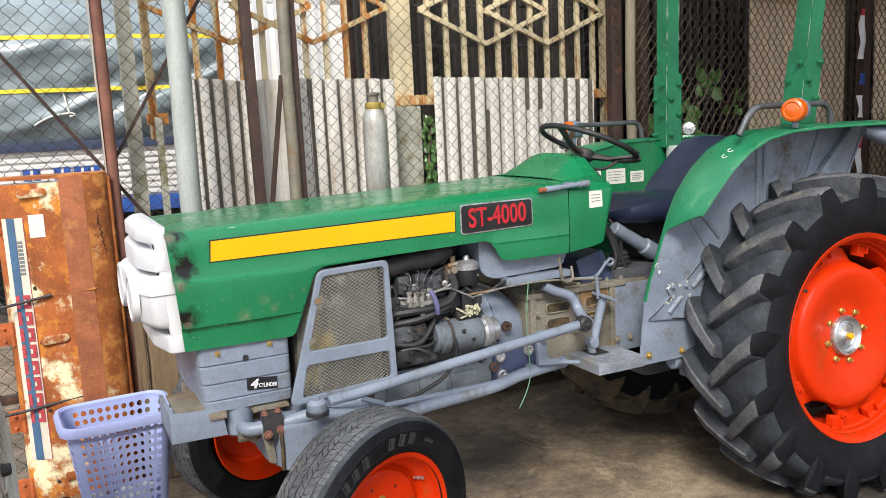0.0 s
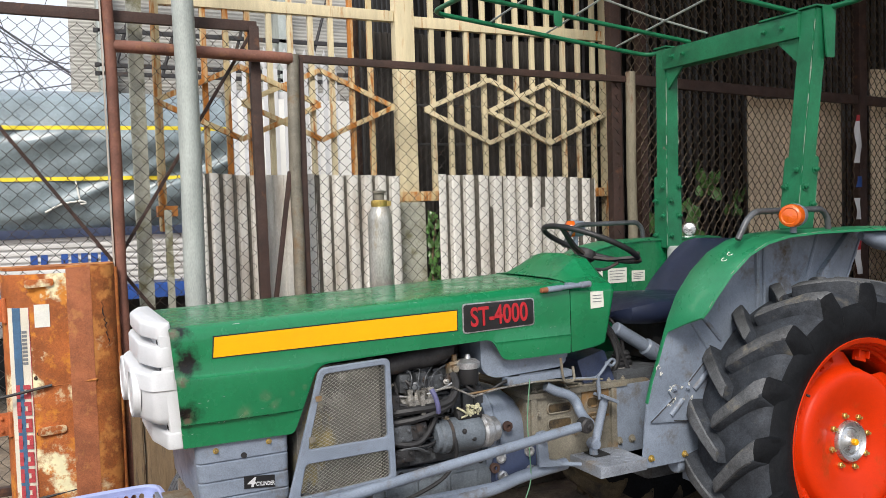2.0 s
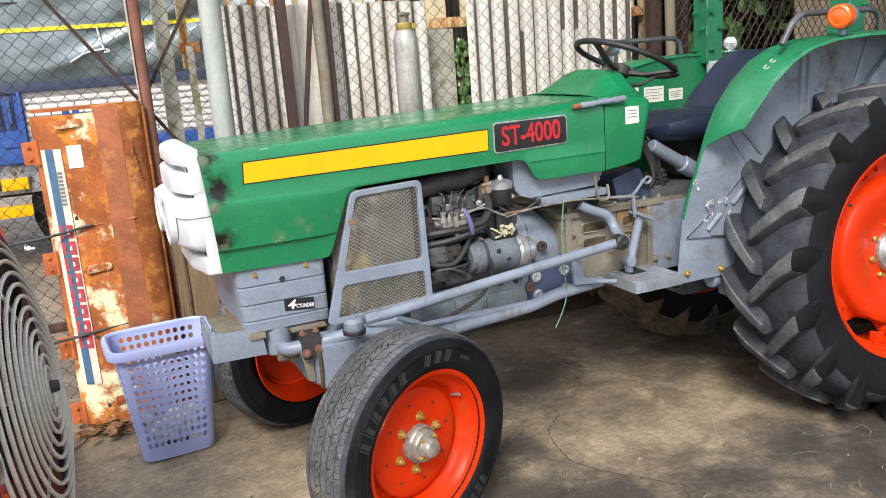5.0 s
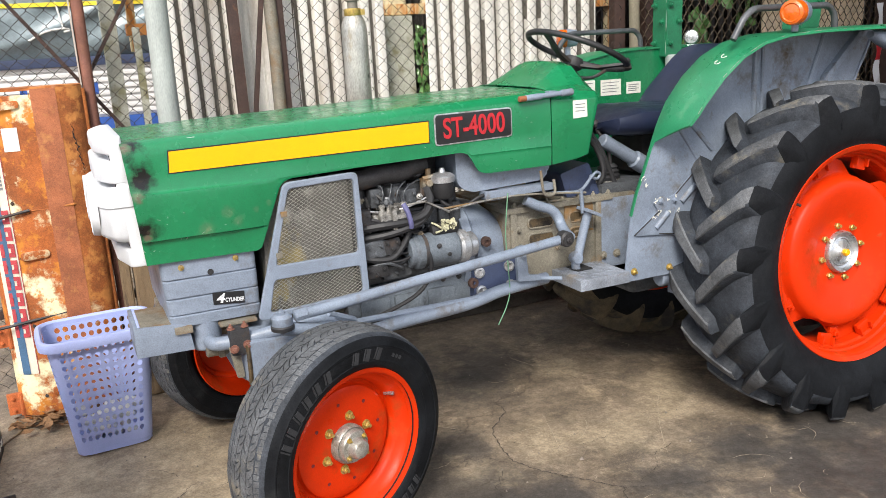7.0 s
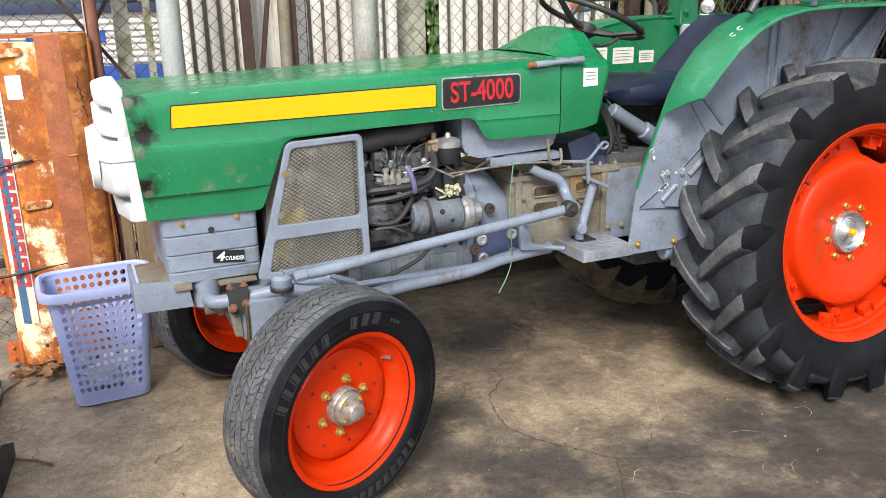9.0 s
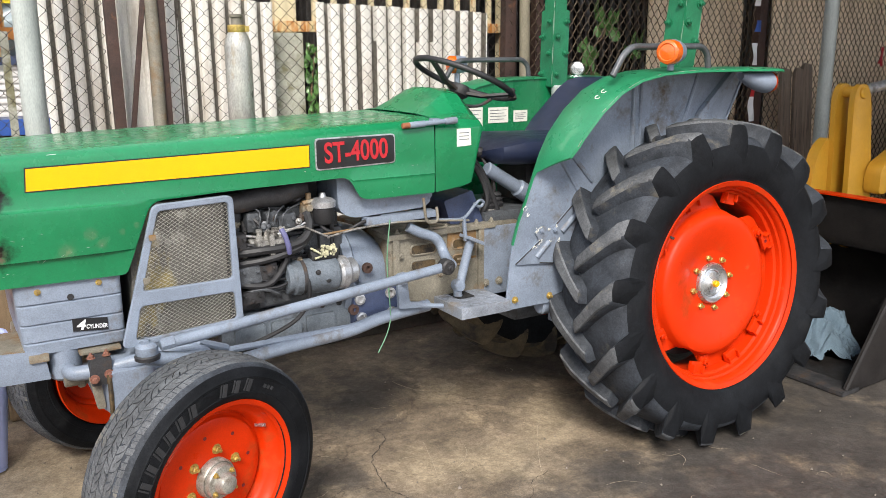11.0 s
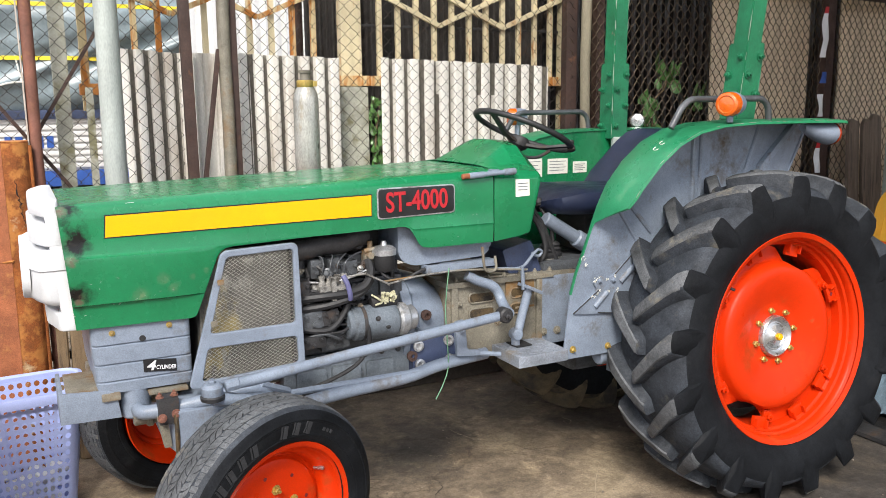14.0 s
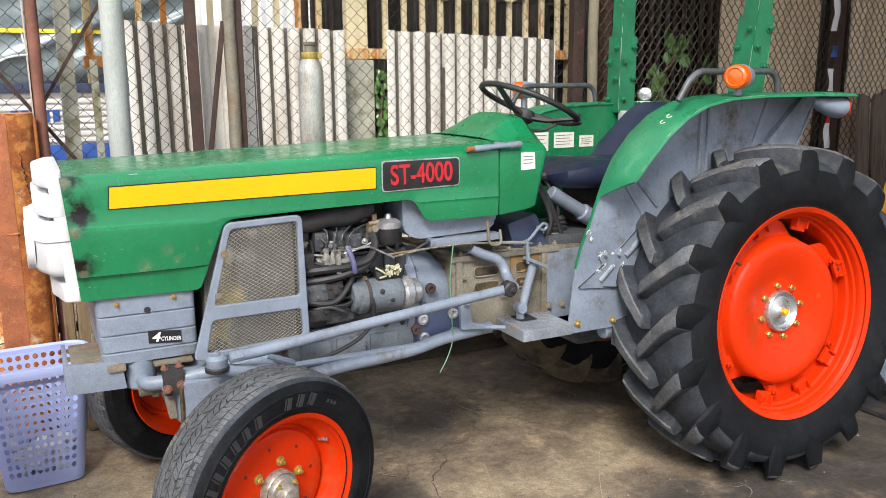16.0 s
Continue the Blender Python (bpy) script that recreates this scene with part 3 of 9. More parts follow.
def plate(bm, outline, y0, y1, bev=0.003, plane="xz"):
    """A flat plate cut to an outline, between two planes."""
    if plane == "xz":
        P = lambda a, b, c: (a, c, b)
    elif plane == "yz":
        P = lambda a, b, c: (c, a, b)
    else:
        P = lambda a, b, c: (a, b, c)
    lo = [bm.verts.new(P(a, b, y0)) for a, b in outline]
    hi = [bm.verts.new(P(a, b, y1)) for a, b in outline]
    f0, f1 = bm.faces.new(lo), bm.faces.new(hi)
    n = len(lo)
    for i in range(n):
        bm.faces.new((lo[i], lo[(i + 1) % n], hi[(i + 1) % n], hi[i]))
    if bev:
        bmesh.ops.bevel(bm, geom=list(f0.edges) + list(f1.edges), offset=bev, segments=2, affect="EDGES", profile=0.7)
    return bm


def rounded(points, r, n=4):
    """A closed outline with rounded corners."""
    out = []
    k = len(points)
    for i in range(k):
        a, b, c = (Vector((*points[(i + j) % k], 0)) for j in (-1, 0, 1))
        d0, d1 = a - b, c - b
        q = min(r, d0.length * 0.45, d1.length * 0.45)
        s, e = b + d0.normalized() * q, b + d1.normalized() * q
        out += [tuple(s.lerp(b, t / n).lerp(b.lerp(e, t / n), t / n))[:2] for t in range(n + 1)]
    return out


def loft(bm, sections, close=True, caps=True):
    rings = [[bm.verts.new(p) for p in s] for s in sections]
    n = len(rings[0])
    for a, b in zip(rings, rings[1:]):
        for k in range(n if close else n - 1):
            bm.faces.new((a[k], a[(k + 1) % n], b[(k + 1) % n], b[k]))
    if caps and close:
        bm.faces.new(rings[0])
        bm.faces.new(rings[-1])
    return bm


def holed(bm, P, nu, nv, size=0.62, sides=8, skip=None, stagger=False):
    """A sheet P(u, v) with a hole in each of its cells."""
    cache = {}

    def vert(u, v):
        key = (round(u * 4), round(v * 4))
        if key not in cache:
            cache[key] = bm.verts.new(P(u / nu, v / nv))
        return cache[key]
    for i in range(nu):
        for j in range(nv):
            outer = [vert(i + a, j + b) for a, b in ((0, 0), (0.5, 0), (1, 0), (1, 0.5), (1, 1), (0.5, 1), (0, 1), (0, 0.5))]
            if skip and skip(i, j):
                bm.faces.new(outer)
                continue
            inner = []
            for k in range(8):
                a = -0.75 * math.pi + k * math.pi / 4
                rr = size / 2 * (1.0 if sides == 8 else (0.66 if k % 2 == 0 else 1.0))
                inner.append(bm.verts.new(P((i + 0.5 + rr * math.cos(a)) / nu, (j + 0.5 + rr * math.sin(a)) / nv)))
            for k in range(8):
                bm.faces.new((outer[k], outer[(k + 1) % 8], inner[(k + 1) % 8], inner[k]))
    return bm


def letters(name, body, size, m, material, parent, depth=0.0008, shear=0.0, squeeze=1.0, label="", bold=0.0):
    cu = bpy.data.curves.new(name, "FONT")
    cu.body, cu.size, cu.extrude, cu.shear = body, size, depth, shear
    cu.offset = bold
    cu.align_x, cu.align_y = "CENTER", "CENTER"
    tmp = new(name, cu)
    dg = bpy.context.evaluated_depsgraph_get()
    me = bpy.data.meshes.new_from_object(tmp.evaluated_get(dg))
    bpy.data.objects.remove(tmp)
    me.materials.clear()
    me.materials.append(material)
    ob = new(name, me)
    ob.parent = parent
    ob.matrix_local = m @ Matrix.Diagonal((squeeze, 1, 1, 1))
    if label:
        tagged(ob, label)
    return ob


# ---- the yard's ground ----
def ground():
    bm = nb()
    for (x0, x1, y0, y1, k) in ((-4.5, 4.5, -4.5, 4.5, 60),):
        g = [[bm.verts.new((x0 + (x1 - x0) * i / k, y0 + (y1 - y0) * j / k,
                            0.004 * noise.noise(Vector((x0 + (x1 - x0) * i / k, y0 + (y1 - y0) * j / k, 0)) * 1.7) - 0.003)) for j in range(k + 1)] for i in range(k + 1)]
        for i in range(k):
            for j in range(k):
                bm.faces.new((g[i][j], g[i + 1][j], g[i + 1][j + 1], g[i][j + 1]))
        far = [bm.verts.new(p) for p in ((-900, -900, -0.004), (900, -900, -0.004), (900, 900, -0.004), (-900, 900, -0.004))]
        sides = [[g[i][0] for i in range(k + 1)], [g[k][j] for j in range(k + 1)], [g[i][k] for i in range(k, -1, -1)], [g[0][j] for j in range(k, -1, -1)]]
        for s in range(4):
            bm.faces.new(list(reversed(sides[s])) + [far[s], far[(s + 1) % 4]])
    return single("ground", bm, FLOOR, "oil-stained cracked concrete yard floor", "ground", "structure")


ground()


def cracks():
    rnd = random.Random(5)
    lines = [(CRACK_A, 0.0026), (CRACK_B, 0.0018), (CRACK_C, 0.0013), (CRACK_D, 0.003)]
    for k in range(16):
        x, y, a = rnd.uniform(-2.75, -0.3), rnd.uniform(-1.3, 0.2), rnd.uniform(0, 6.28)
        pts = [(x, y)]
        for q in range(rnd.randrange(2, 5)):
            a += rnd.uniform(-0.8, 0.8)
            x, y = x + 0.13 * math.cos(a), y + 0.09 * math.sin(a)
            pts.append((x, y))
        lines.append((pts, rnd.uniform(0.0008, 0.0018)))
    for pts, w in lines:
        bm = nb()
        path = []
        for a, b in zip(pts, pts[1:]):
            a, b = Vector((*a, 0)), Vector((*b, 0))
            n = max(4, int((b - a).length / 0.012))
            side = Vector((-(b - a).y, (b - a).x, 0)).normalized()
            path += [a.lerp(b, k / n) + side * (rnd.uniform(-1, 1) * 0.006 + 0.012 * noise.noise(a.lerp(b, k / n) * 9)) for k in range(n)]
        L, R = [], []
        for q, nx in zip(path, path[1:]):
            d = (nx - q).normalized()
            s = Vector((-d.y, d.x, 0)) * w * rnd.uniform(0.2, 1.0)
            L.append(bm.verts.new((q.x + s.x, q.y + s.y, 0.0032)))
            R.append(bm.verts.new((q.x - s.x, q.y - s.y, 0.0032)))
        for k in range(len(L) - 1):
            bm.faces.new((L[k], L[k + 1], R[k + 1], R[k]))
        single("floor_crack", bm, CRACKDIRT, "jagged dark crack in the concrete floor", "crack", "structure")


CRACK_A = [(-1.08, 0.1), (-1.08, 0.0), (-1.22, -0.15), (-1.25, -0.36), (-1.2, -0.47), (-1.14, -0.55), (-1.08, -0.63), (-1.03, -0.69), (-1.09, -0.8), (-1.13, -0.88), (-1.16, -1.0)]
CRACK_B = [(-1.03, -0.69), (-0.94, -0.73), (-0.83, -0.77), (-0.68, -0.85)]
CRACK_D = [(-2.39, -0.06), (-2.37, -0.02), (-2.32, 0.0), (-2.28, 0.04), (-2.25, 0.07)]
CRACK_C = [(-1.251, -0.386), (-1.345, -0.259), (-1.478, -0.309)]
cracks()


# ---- tractor ----
tractor = thing("tractor", "old green farm tractor with orange wheels and a roll bar", "tractor")


def level(x):
    """The height of the bonnet's shoulder."""
    return 1.204 + (x + 2.345) * 0.029


def side_y(z, top, bulge=1.0):
    """Half width of the bonnet at a height; the lower panel stands out by a soft ledge."""
    low, out = 0.274 + 0.006 * (1 - bulge), 0.2815 + 0.0135 * bulge
    pts = [(0.80, 0.27), (0.926, low), (0.9295, low + 0.001), (0.9335, out - 0.008), (1.054, out), (1.0605, out - 0.001), (1.066, 0.2835), (1.071, 0.2812), (1.1, 0.281), (top - 0.04, 0.2805), (top - 0.024, 0.2785), (top - 0.012, 0.2735), (top - 0.004, 0.2645), (top, 0.25), (top + 0.0025, 0.23)]
    for (z0, y0), (z1, y1) in zip(pts, pts[1:]):
        if z <= z1:
            return y0 + (y1 - y0) * max(0, (z - z0)) / (z1 - z0)
    return pts[-1][1]


def low_edge(x):
    """The lower edge of the bonnet's side."""
    return 0.863 if x < -2.02 else (1.075 if x < -1.33 else 1.0)


def bonnet():
    bm = nb()
    stations = [(-2.335, .863), (-2.2, .862), (-2.1, .861), (-2.03, .86), (-2.02, .862), (-2.012, .868), (-1.99, .922), (-1.968, .98), (-1.953, 1.02), (-1.945, 1.038), (-1.935, 1.05), (-1.92, 1.058), (-1.9, 1.0615), (-1.7, 1.069), (-1.5, 1.073), (-1.36, 1.077), (-1.345, 1.075),
                (-1.332, 1.069), (-1.318, 1.052), (-1.303, 1.026), (-1.295, 1.014), (-1.285, 1.006), (-1.27, 1.002), (-1.25, 1.0), (-1.12, 1.0), (-1.018, 1.0)]
    secs = []
    for i, (x, low) in enumerate(stations):
        top = level(x)
        fade = min(1.0, max(0.0, (-1.93 - x) / 0.12))
        zs = [low] + [max(z, low + 0.0012 * (k + 1)) for k, z in enumerate((0.926, 0.9295, 0.9335, 0.99, 1.054, 1.0605, 1.066, 1.071, 1.12, top - 0.04, top - 0.024, top - 0.012, top - 0.004, top, top + 0.0025))]
        half = [(side_y(z, top, fade), z) for z in zs] + [(0.18, top + 0.0042), (0.1, top + 0.005)]
        lean = lambda z: x - (0.03 * (z - 0.86) / 0.4 if i == 0 else 0)
        ring = [(lean(z), -y, z) for y, z in half] + [(lean(top), 0, top + 0.0053)] + [(lean(z), y, z) for y, z in reversed(half)]
        secs.append(ring)
    loft(bm, secs, close=False)
    part("bonnet", bm, GREEN_BONNET, tractor, "dented green bonnet with scorched, scuffed paint", solid=0.005)
    # cowl: flat sides with a slanting rear edge, and a hump that carries the steering column
    bm = nb()
    top = level(-1.012)
    secs = []
    for s_ in ([(-1.012, 0.278, 1.0), (-1.012, 0.278, top - 0.03), (-1.012, 0.262, top), (-1.012, 0.225, top + 0.006), (-1.012, 0.16, top + 0.01), (-1.012, 0.08, top + 0.011), (-1.012, 0, top + 0.011)],
               [(-0.96, 0.28, 1.006), (-0.955, 0.28, top - 0.032), (-0.955, 0.264, top - 0.003), (-0.955, 0.22, top + 0.008), (-0.955, 0.15, top + 0.04), (-0.955, 0.08, top + 0.05), (-0.955, 0, top + 0.052)],
               [(-0.91, 0.281, 1.012), (-0.895, 0.281, top - 0.034), (-0.895, 0.268, top - 0.008), (-0.895, 0.215, top + 0.012), (-0.895, 0.14, top + 0.075), (-0.895, 0.07, top + 0.088), (-0.895, 0, top + 0.09)],
               [(-0.874, 0.282, 1.022), (-0.84, 0.281, top - 0.036), (-0.835, 0.272, top - 0.014), (-0.835, 0.21, top + 0.006), (-0.835, 0.13, top + 0.07), (-0.835, 0.06, top + 0.084), (-0.835, 0, top + 0.086)],
               [(-0.87, 0.28, 1.024), (-0.824, 0.278, top - 0.037), (-0.822, 0.27, top - 0.03), (-0.8, 0.2, top - 0.01), (-0.79, 0.12, top + 0.03), (-0.785, 0.06, top + 0.038), (-0.785, 0, top + 0.04)]):
        secs.append([(x, -y, z) for x, y, z in s_] + [(x, y, z) for x, y, z in reversed(s_[:-1])])
    loft(bm, secs, close=False)
    cowl = part("dash_cowl", bm, GREEN, tractor, "green dashboard cowl behind the bonnet", solid=0.005)
    cowl.data.set_sharp_from_angle(angle=radians(24))
    md = cowl.modifiers.new("edge", "BEVEL")
    md.width, md.segments, md.limit_method, md.angle_limit = 0.004, 2, "ANGLE", radians(12)
    # Dark strip set in the seam in place of the shade between the panels.
    bm = nb()
    box(bm, -1.0175, -1.0125, -0.272, 0.272, 1.02, 1.2, 0.001)
    part("seam_gap", bm, SEAM_SHADE, tractor)
    bm = nb()
    plate(bm, rounded([(-0.23, 1.0), (0.23, 1.0), (0.24, 1.2), (0.12, 1.27), (-0.12, 1.27), (-0.24, 1.2)], 0.03), -0.855, -0.84, 0.002, "yz")
    part("dashboard", bm, DARK, tractor)
    for sx in (-1, 1):
        y = 0.2835 * sx
        bm = nb()
        lo = [(-2.244, 1.115), (-1.463, 1.121), (-1.462, 1.185), (-2.239, 1.173)]
        plate(bm, [(-2.2475, 1.1115), (-1.46, 1.1175), (-1.459, 1.1885), (-2.2425, 1.1765)], y - 0.0006, y + 0.0006, 0)
        part("stripe_border", bm, BLACK_DECAL, tractor)
        bm = nb()
        plate(bm, lo, y - 0.0014, y + 0.0014, 0)
        part("yellow_stripe", bm, YELLOW, tractor, "yellow side stripe")
        bm = nb()
        plate(bm, rounded([(-1.443, 1.106), (-1.167, 1.112), (-1.167, 1.206), (-1.443, 1.205)], 0.012, 2), y - 0.0035, y + 0.0035, 0.001)
        frame_ = part("badge", bm, ALU, tractor, "black badge plate with red figures in a pale frame")
        bm = nb()
        plate(bm, rounded([(-1.439, 1.11), (-1.171, 1.116), (-1.171, 1.202), (-1.439, 1.201)], 0.01, 2), y - 0.0045, y + 0.0045, 0.001)
        part("badge_field", bm, BLACK_DECAL, frame_)
        turn = pose(-1.305, y + sx * 0.0058, 1.157, 90, -1.0, 0 if sx < 0 else 180)
        letters("badge_text", "ST-4000", 0.088, turn, RED_DECAL, frame_, 0.0012, 0.0, 0.74, bold=0.0016)
    # paint worn off the shoulder edge
    rnd = random.Random(11)
    bm = nb()
    x = -2.33
    while x < -1.05:
        L = rnd.uniform(0.004, 0.05)
        dense = x < -2.16 or -1.3 < x < -1.2
        if rnd.random() < (0.95 if dense else 0.5):
            dz = rnd.uniform(-0.004, 0.002) if dense else rnd.uniform(-0.002, 0.001)
            z = level(x) - 0.004 + dz
            y = -side_y(z, level(x)) - 0.0022
            tube(bm, [(x, y, z), (x + L / 2, y - 0.0002, z + rnd.uniform(-0.0015, 0.0015)), (x + L, y, level(x + L) - 0.004 + dz)], 0.0003 + rnd.random() * (0.0012 if dense else 0.0005), 5)
        x += L * (0.4 if dense else 1.0) + rnd.uniform(0.002, 0.012 if dense else 0.06)
    tagged(part("worn_edge", bm, mat("bare_primer", (0.3, 0.38, 0.33), 0.6, var=0.2, scale=40, bump=0.1), tractor, "pale primer showing on the bonnet edge"), kind="stuff")
    bm = nb()
    rnd = random.Random(23)
    spots = [(-2.02, 1.0, 0.02), (-2.0, 0.965, 0.012), (-2.1, 0.95, 0.03), (-2.2, 0.94, 0.03), (-1.65, 1.02, 0.03), (-1.2, 1.05, 0.05), (-2.25, 1.0, 0.03), (-1.45, 1.09, 0.05), (-2.3, 0.9, 0.015), (-1.1, 1.12, 0.06), (-1.9, 1.2, 0.1)]
    for k in range(44):
        x, z, s_ = spots[k % len(spots)]
        x, z = x + rnd.gauss(0, s_), z + rnd.gauss(0, s_ * 0.4)
        if z < low_edge(x) + 0.008 or z > level(x) - 0.012:
            continue
        L, h, a = rnd.uniform(0.001, 0.006), rnd.uniform(0.0004, 0.0015), rnd.gauss(0.2, 0.5)
        y = -side_y(z, level(x)) - 0.0034
        y2 = -side_y(min(z + 0.002, level(x)), level(x)) - 0.0034
        bm.faces.new([bm.verts.new(q) for q in ((x - L, y, z - L * math.sin(a)), (x, y, z - h), (x + L, y2, z + L * math.sin(a)), (x, y2, z + h))])
    tagged(part("paint_chip", bm, mat("chalky_scuff", (0.3, 0.38, 0.3), 0.8, var=0.3, scale=40), tractor, "pale chips and scuffs in the green paint", smooth=False), kind="stuff")
    # sticker on the cowl
    bm = nb()
    plate(bm, [(-0.93, 1.148), (-0.874, 1.15), (-0.876, 1.207), (-0.931, 1.208)], -0.2855, -0.282, 0)
    st = part("sticker", bm, PAPER, tractor, "small white printed sticker")
    bm = nb()
    for k in range(3):
        box(bm, -0.922, -0.884, -0.2862, -0.2852, 1.192 - k * 0.011, 1.195 - k * 0.011, 0)
    part("print_bar", bm, INK, st)
    # bonnet strap
    bm = nb()
    rod(bm, (-1.132, -0.297, 1.229), (-0.95, -0.297, 1.238), 0.0085)
    rod(bm, (-1.12, -0.297, 1.2296), (-1.06, -0.297, 1.2325), 0.0105)
    rod(bm, (-0.985, -0.297, 1.236), (-0.94, -0.297, 1.238), 0.0115)
    box(bm, -1.03, -1.0, -0.296, -0.268, 1.232, 1.246, 0.003)
    lt = part("bonnet_latch", bm, STEELBLUE, tractor, "grey spring latch across the bonnet seam")
    bm = nb()
    rod(bm, (-1.145, -0.297, 1.2284), (-1.118, -0.297, 1.2297), 0.0095)
    part("latch_end", bm, RUST_STRIP, lt)


bonnet()


def nose():
    """White moulded lamp surround in four stacked tiers on a flat back plate."""
    bm = nb()
    secs = []
    for z, x in ((0.862, -2.318), (1.186, -2.343)):
        secs.append([(a, b, z) for a, b in rounded([(x, -0.2665), (x - 0.044, -0.2655), (x - 0.047, -0.256), (x - 0.047, 0.256), (x - 0.044, 0.2655), (x, 0.2665)], 0.003, 2)])
    loft(bm, secs)
    root = part("nose_panel", bm, WHITE, tractor, "chipped white nose panel with stacked lamp mouldings")
    tiers = [(1.176, 1.222, -2.39, -2.424, 0.264), (1.098, 1.158, -2.392, -2.43, 0.267), (0.93, 1.082, -2.412, -2.452, 0.27), (0.862, 0.912, -2.374, -2.402, 0.269)]
    for i, (z0, z1, xc, xf, w) in enumerate(tiers):
        bm = nb()
        secs = []
        rb, rt = 0.004, (0.012 if i == 0 else 0.007)
        steps = [(z0 + rb * (1 - math.cos(q)), rb * (1 - math.sin(q))) for q in (0.0, 0.5, 1.0, 1.5708)]
        if i == 2:
            steps = [(z0, 0.03), (z0 + 0.004, 0.02), (z0 + 0.012, 0.011), (z0 + 0.026, 0.006), (1.031, 0.0045), (1.0335, 0.0), (1.036, 0.0)]
        steps += [(z1 - rt * (1 - math.sin(q)), rt * (1 - math.cos(q))) for q in (0.0, 0.5, 1.0, 1.5708)]
        for z, inset in steps:
            xr = -2.324 - 0.03 * (z - 0.86) / 0.36
            wi, c, fr = w - inset, xc + inset, xf + inset
            out = rounded([(xr, -wi), (c, -wi), (fr + 0.016, -wi + 0.06), (fr, -wi + 0.13), (fr, wi - 0.13), (fr + 0.016, wi - 0.06), (c, wi), (xr, wi)], 0.016, 4)
            secs.append([(x, y, z + (0.008 if i == 2 and z > 1.05 and x > c else 0)) for x, y in out])
        loft(bm, secs)
        part("lamp_surround" if i == 2 else "nose_moulding", bm, WHITE, root, "white lamp surround with two round headlamps" if i == 2 else "")
    # Black boxes stand in for the shade inside the slots.
    for z in (1.167, 1.09, 0.921):
        for y in (-0.235, -0.08, 0.08, 0.235):
            bm = nb()
            xs = -2.366 - 0.025 * (z - 0.862) / 0.324
            box(bm, xs, xs + 0.01, y - 0.016, y + 0.016, z - 0.006, z + 0.006, 0.002)
            part("slot", bm, SHADE, root)
    for sx in (-1, 1):
        bm = nb()
        lathe(bm, [(0.0, 0.006), (0.05, 0.005), (0.054, -0.004), (0.058, -0.004), (0.062, 0.008), (0.07, 0.006), (0.073, -0.014)], along((-2.449, 0.13 * sx, 1.012), (-1, 0, 0)), 28)
        part("headlamp", bm, WHITE, root)


nose()


def mesh_panels():
    for sx in (-1, 1):
        y = 0.302 * sx
        outer = [(-1.94, 1.053), (-1.712, 1.061), (-1.702, 0.669), (-2.054, 0.654)]

        up = [(-1.926, 1.034), (-1.728, 1.042), (-1.728, 0.814), (-1.984, 0.812)]
        dn = [(-1.993, 0.77), (-1.726, 0.773), (-1.722, 0.688), (-2.014, 0.672)]
        bm = nb()
        # one pressed sheet with two windows: a grid of quads spanned between the rounded rims
        for win, lo, hi in ((up, 0.0, 0.7), (dn, 0.7, 1.0)):
            o = [Vector((*q, 0)) for q in outer]
            L, R_ = (lambda t: o[0].lerp(o[3], t)), (lambda t: o[1].lerp(o[2], t))
            quad = [L(lo), R_(lo), R_(hi), L(hi)]
            k, n = 14, 6
            wi = rounded(win, 0.014, n)
            ou = rounded([(q.x, q.y) for q in quad], 0.022, n)
            if lo == 0.0:
                ou[2 * (n + 1):] = [(quad[2].x, quad[2].y)] * (n + 1) + [(quad[3].x, quad[3].y)] * (n + 1)
            else:
                ou[:2 * (n + 1)] = [(quad[0].x, quad[0].y)] * (n + 1) + [(quad[1].x, quad[1].y)] * (n + 1)
            for yy in (y - 0.007, y + 0.007):
                A = [bm.verts.new((p_[0], yy, p_[1])) for p_ in wi]
                B = [bm.verts.new((p_[0], yy, p_[1])) for p_ in ou]
                for q in range(len(A)):
                    r = (q + 1) % len(A)
                    bm.faces.new((A[q], A[r], B[r], B[q]))
                if yy < y:
                    A0, B0 = A, B
            for q in range(len(A)):
                r = (q + 1) % len(A)
                bm.faces.new((A0[q], A0[r], A[r], A[q]))
                if not (abs(ou[q][1] - (quad[2 if lo == 0 else 0].y)) < 0.008 and abs(ou[r][1] - (quad[2 if lo == 0 else 0].y)) < 0.008):
                    bm.faces.new((B0[q], B0[r], B[r], B[q]))
        bmesh.ops.remove_doubles(bm, verts=bm.verts[:], dist=0.0002)
        bmesh.ops.dissolve_degenerate(bm, edges=bm.edges[:], dist=0.0001)
        frame_ = part("side_screen", bm, STEELBLUE, tractor, "grey framed screen of expanded metal", smooth=False)
        md = frame_.modifiers.new("edge", "BEVEL")
        md.width, md.segments, md.limit_method, md.angle_limit = 0.0035, 2, "ANGLE", radians(50)
        for q in (up, dn):
            a, b, c, d = (Vector((p[0], y, p[1])) for p in q)
            nu, nv = round((b - a).length / 0.0075), round((d - a).length / 0.0058)
            V, F = [], []
            for i in range(nu):
                prev = None
                for j in range(nv + 1):
                    u, v = (i + ((i + j) % 2)) / nu, j / nv
                    P = a.lerp(b, u).lerp(d.lerp(c, u), v)
                    k = len(V)
                    for ang in (0.5, 2.6, 4.7):
                        V.append((P.x + 0.0011 * math.cos(ang), P.y + 0.0011 * math.sin(ang), P.z))
                    if prev is not None:
                        F += [(prev + t, prev + (t + 1) % 3, k + (t + 1) % 3, k + t) for t in range(3)]
                    prev = k
            me = bpy.data.meshes.new("expanded_metal")
            me.from_pydata(V, [], F)
            me.materials.append(EXPANDED)
            ob = new("expanded_metal", me)
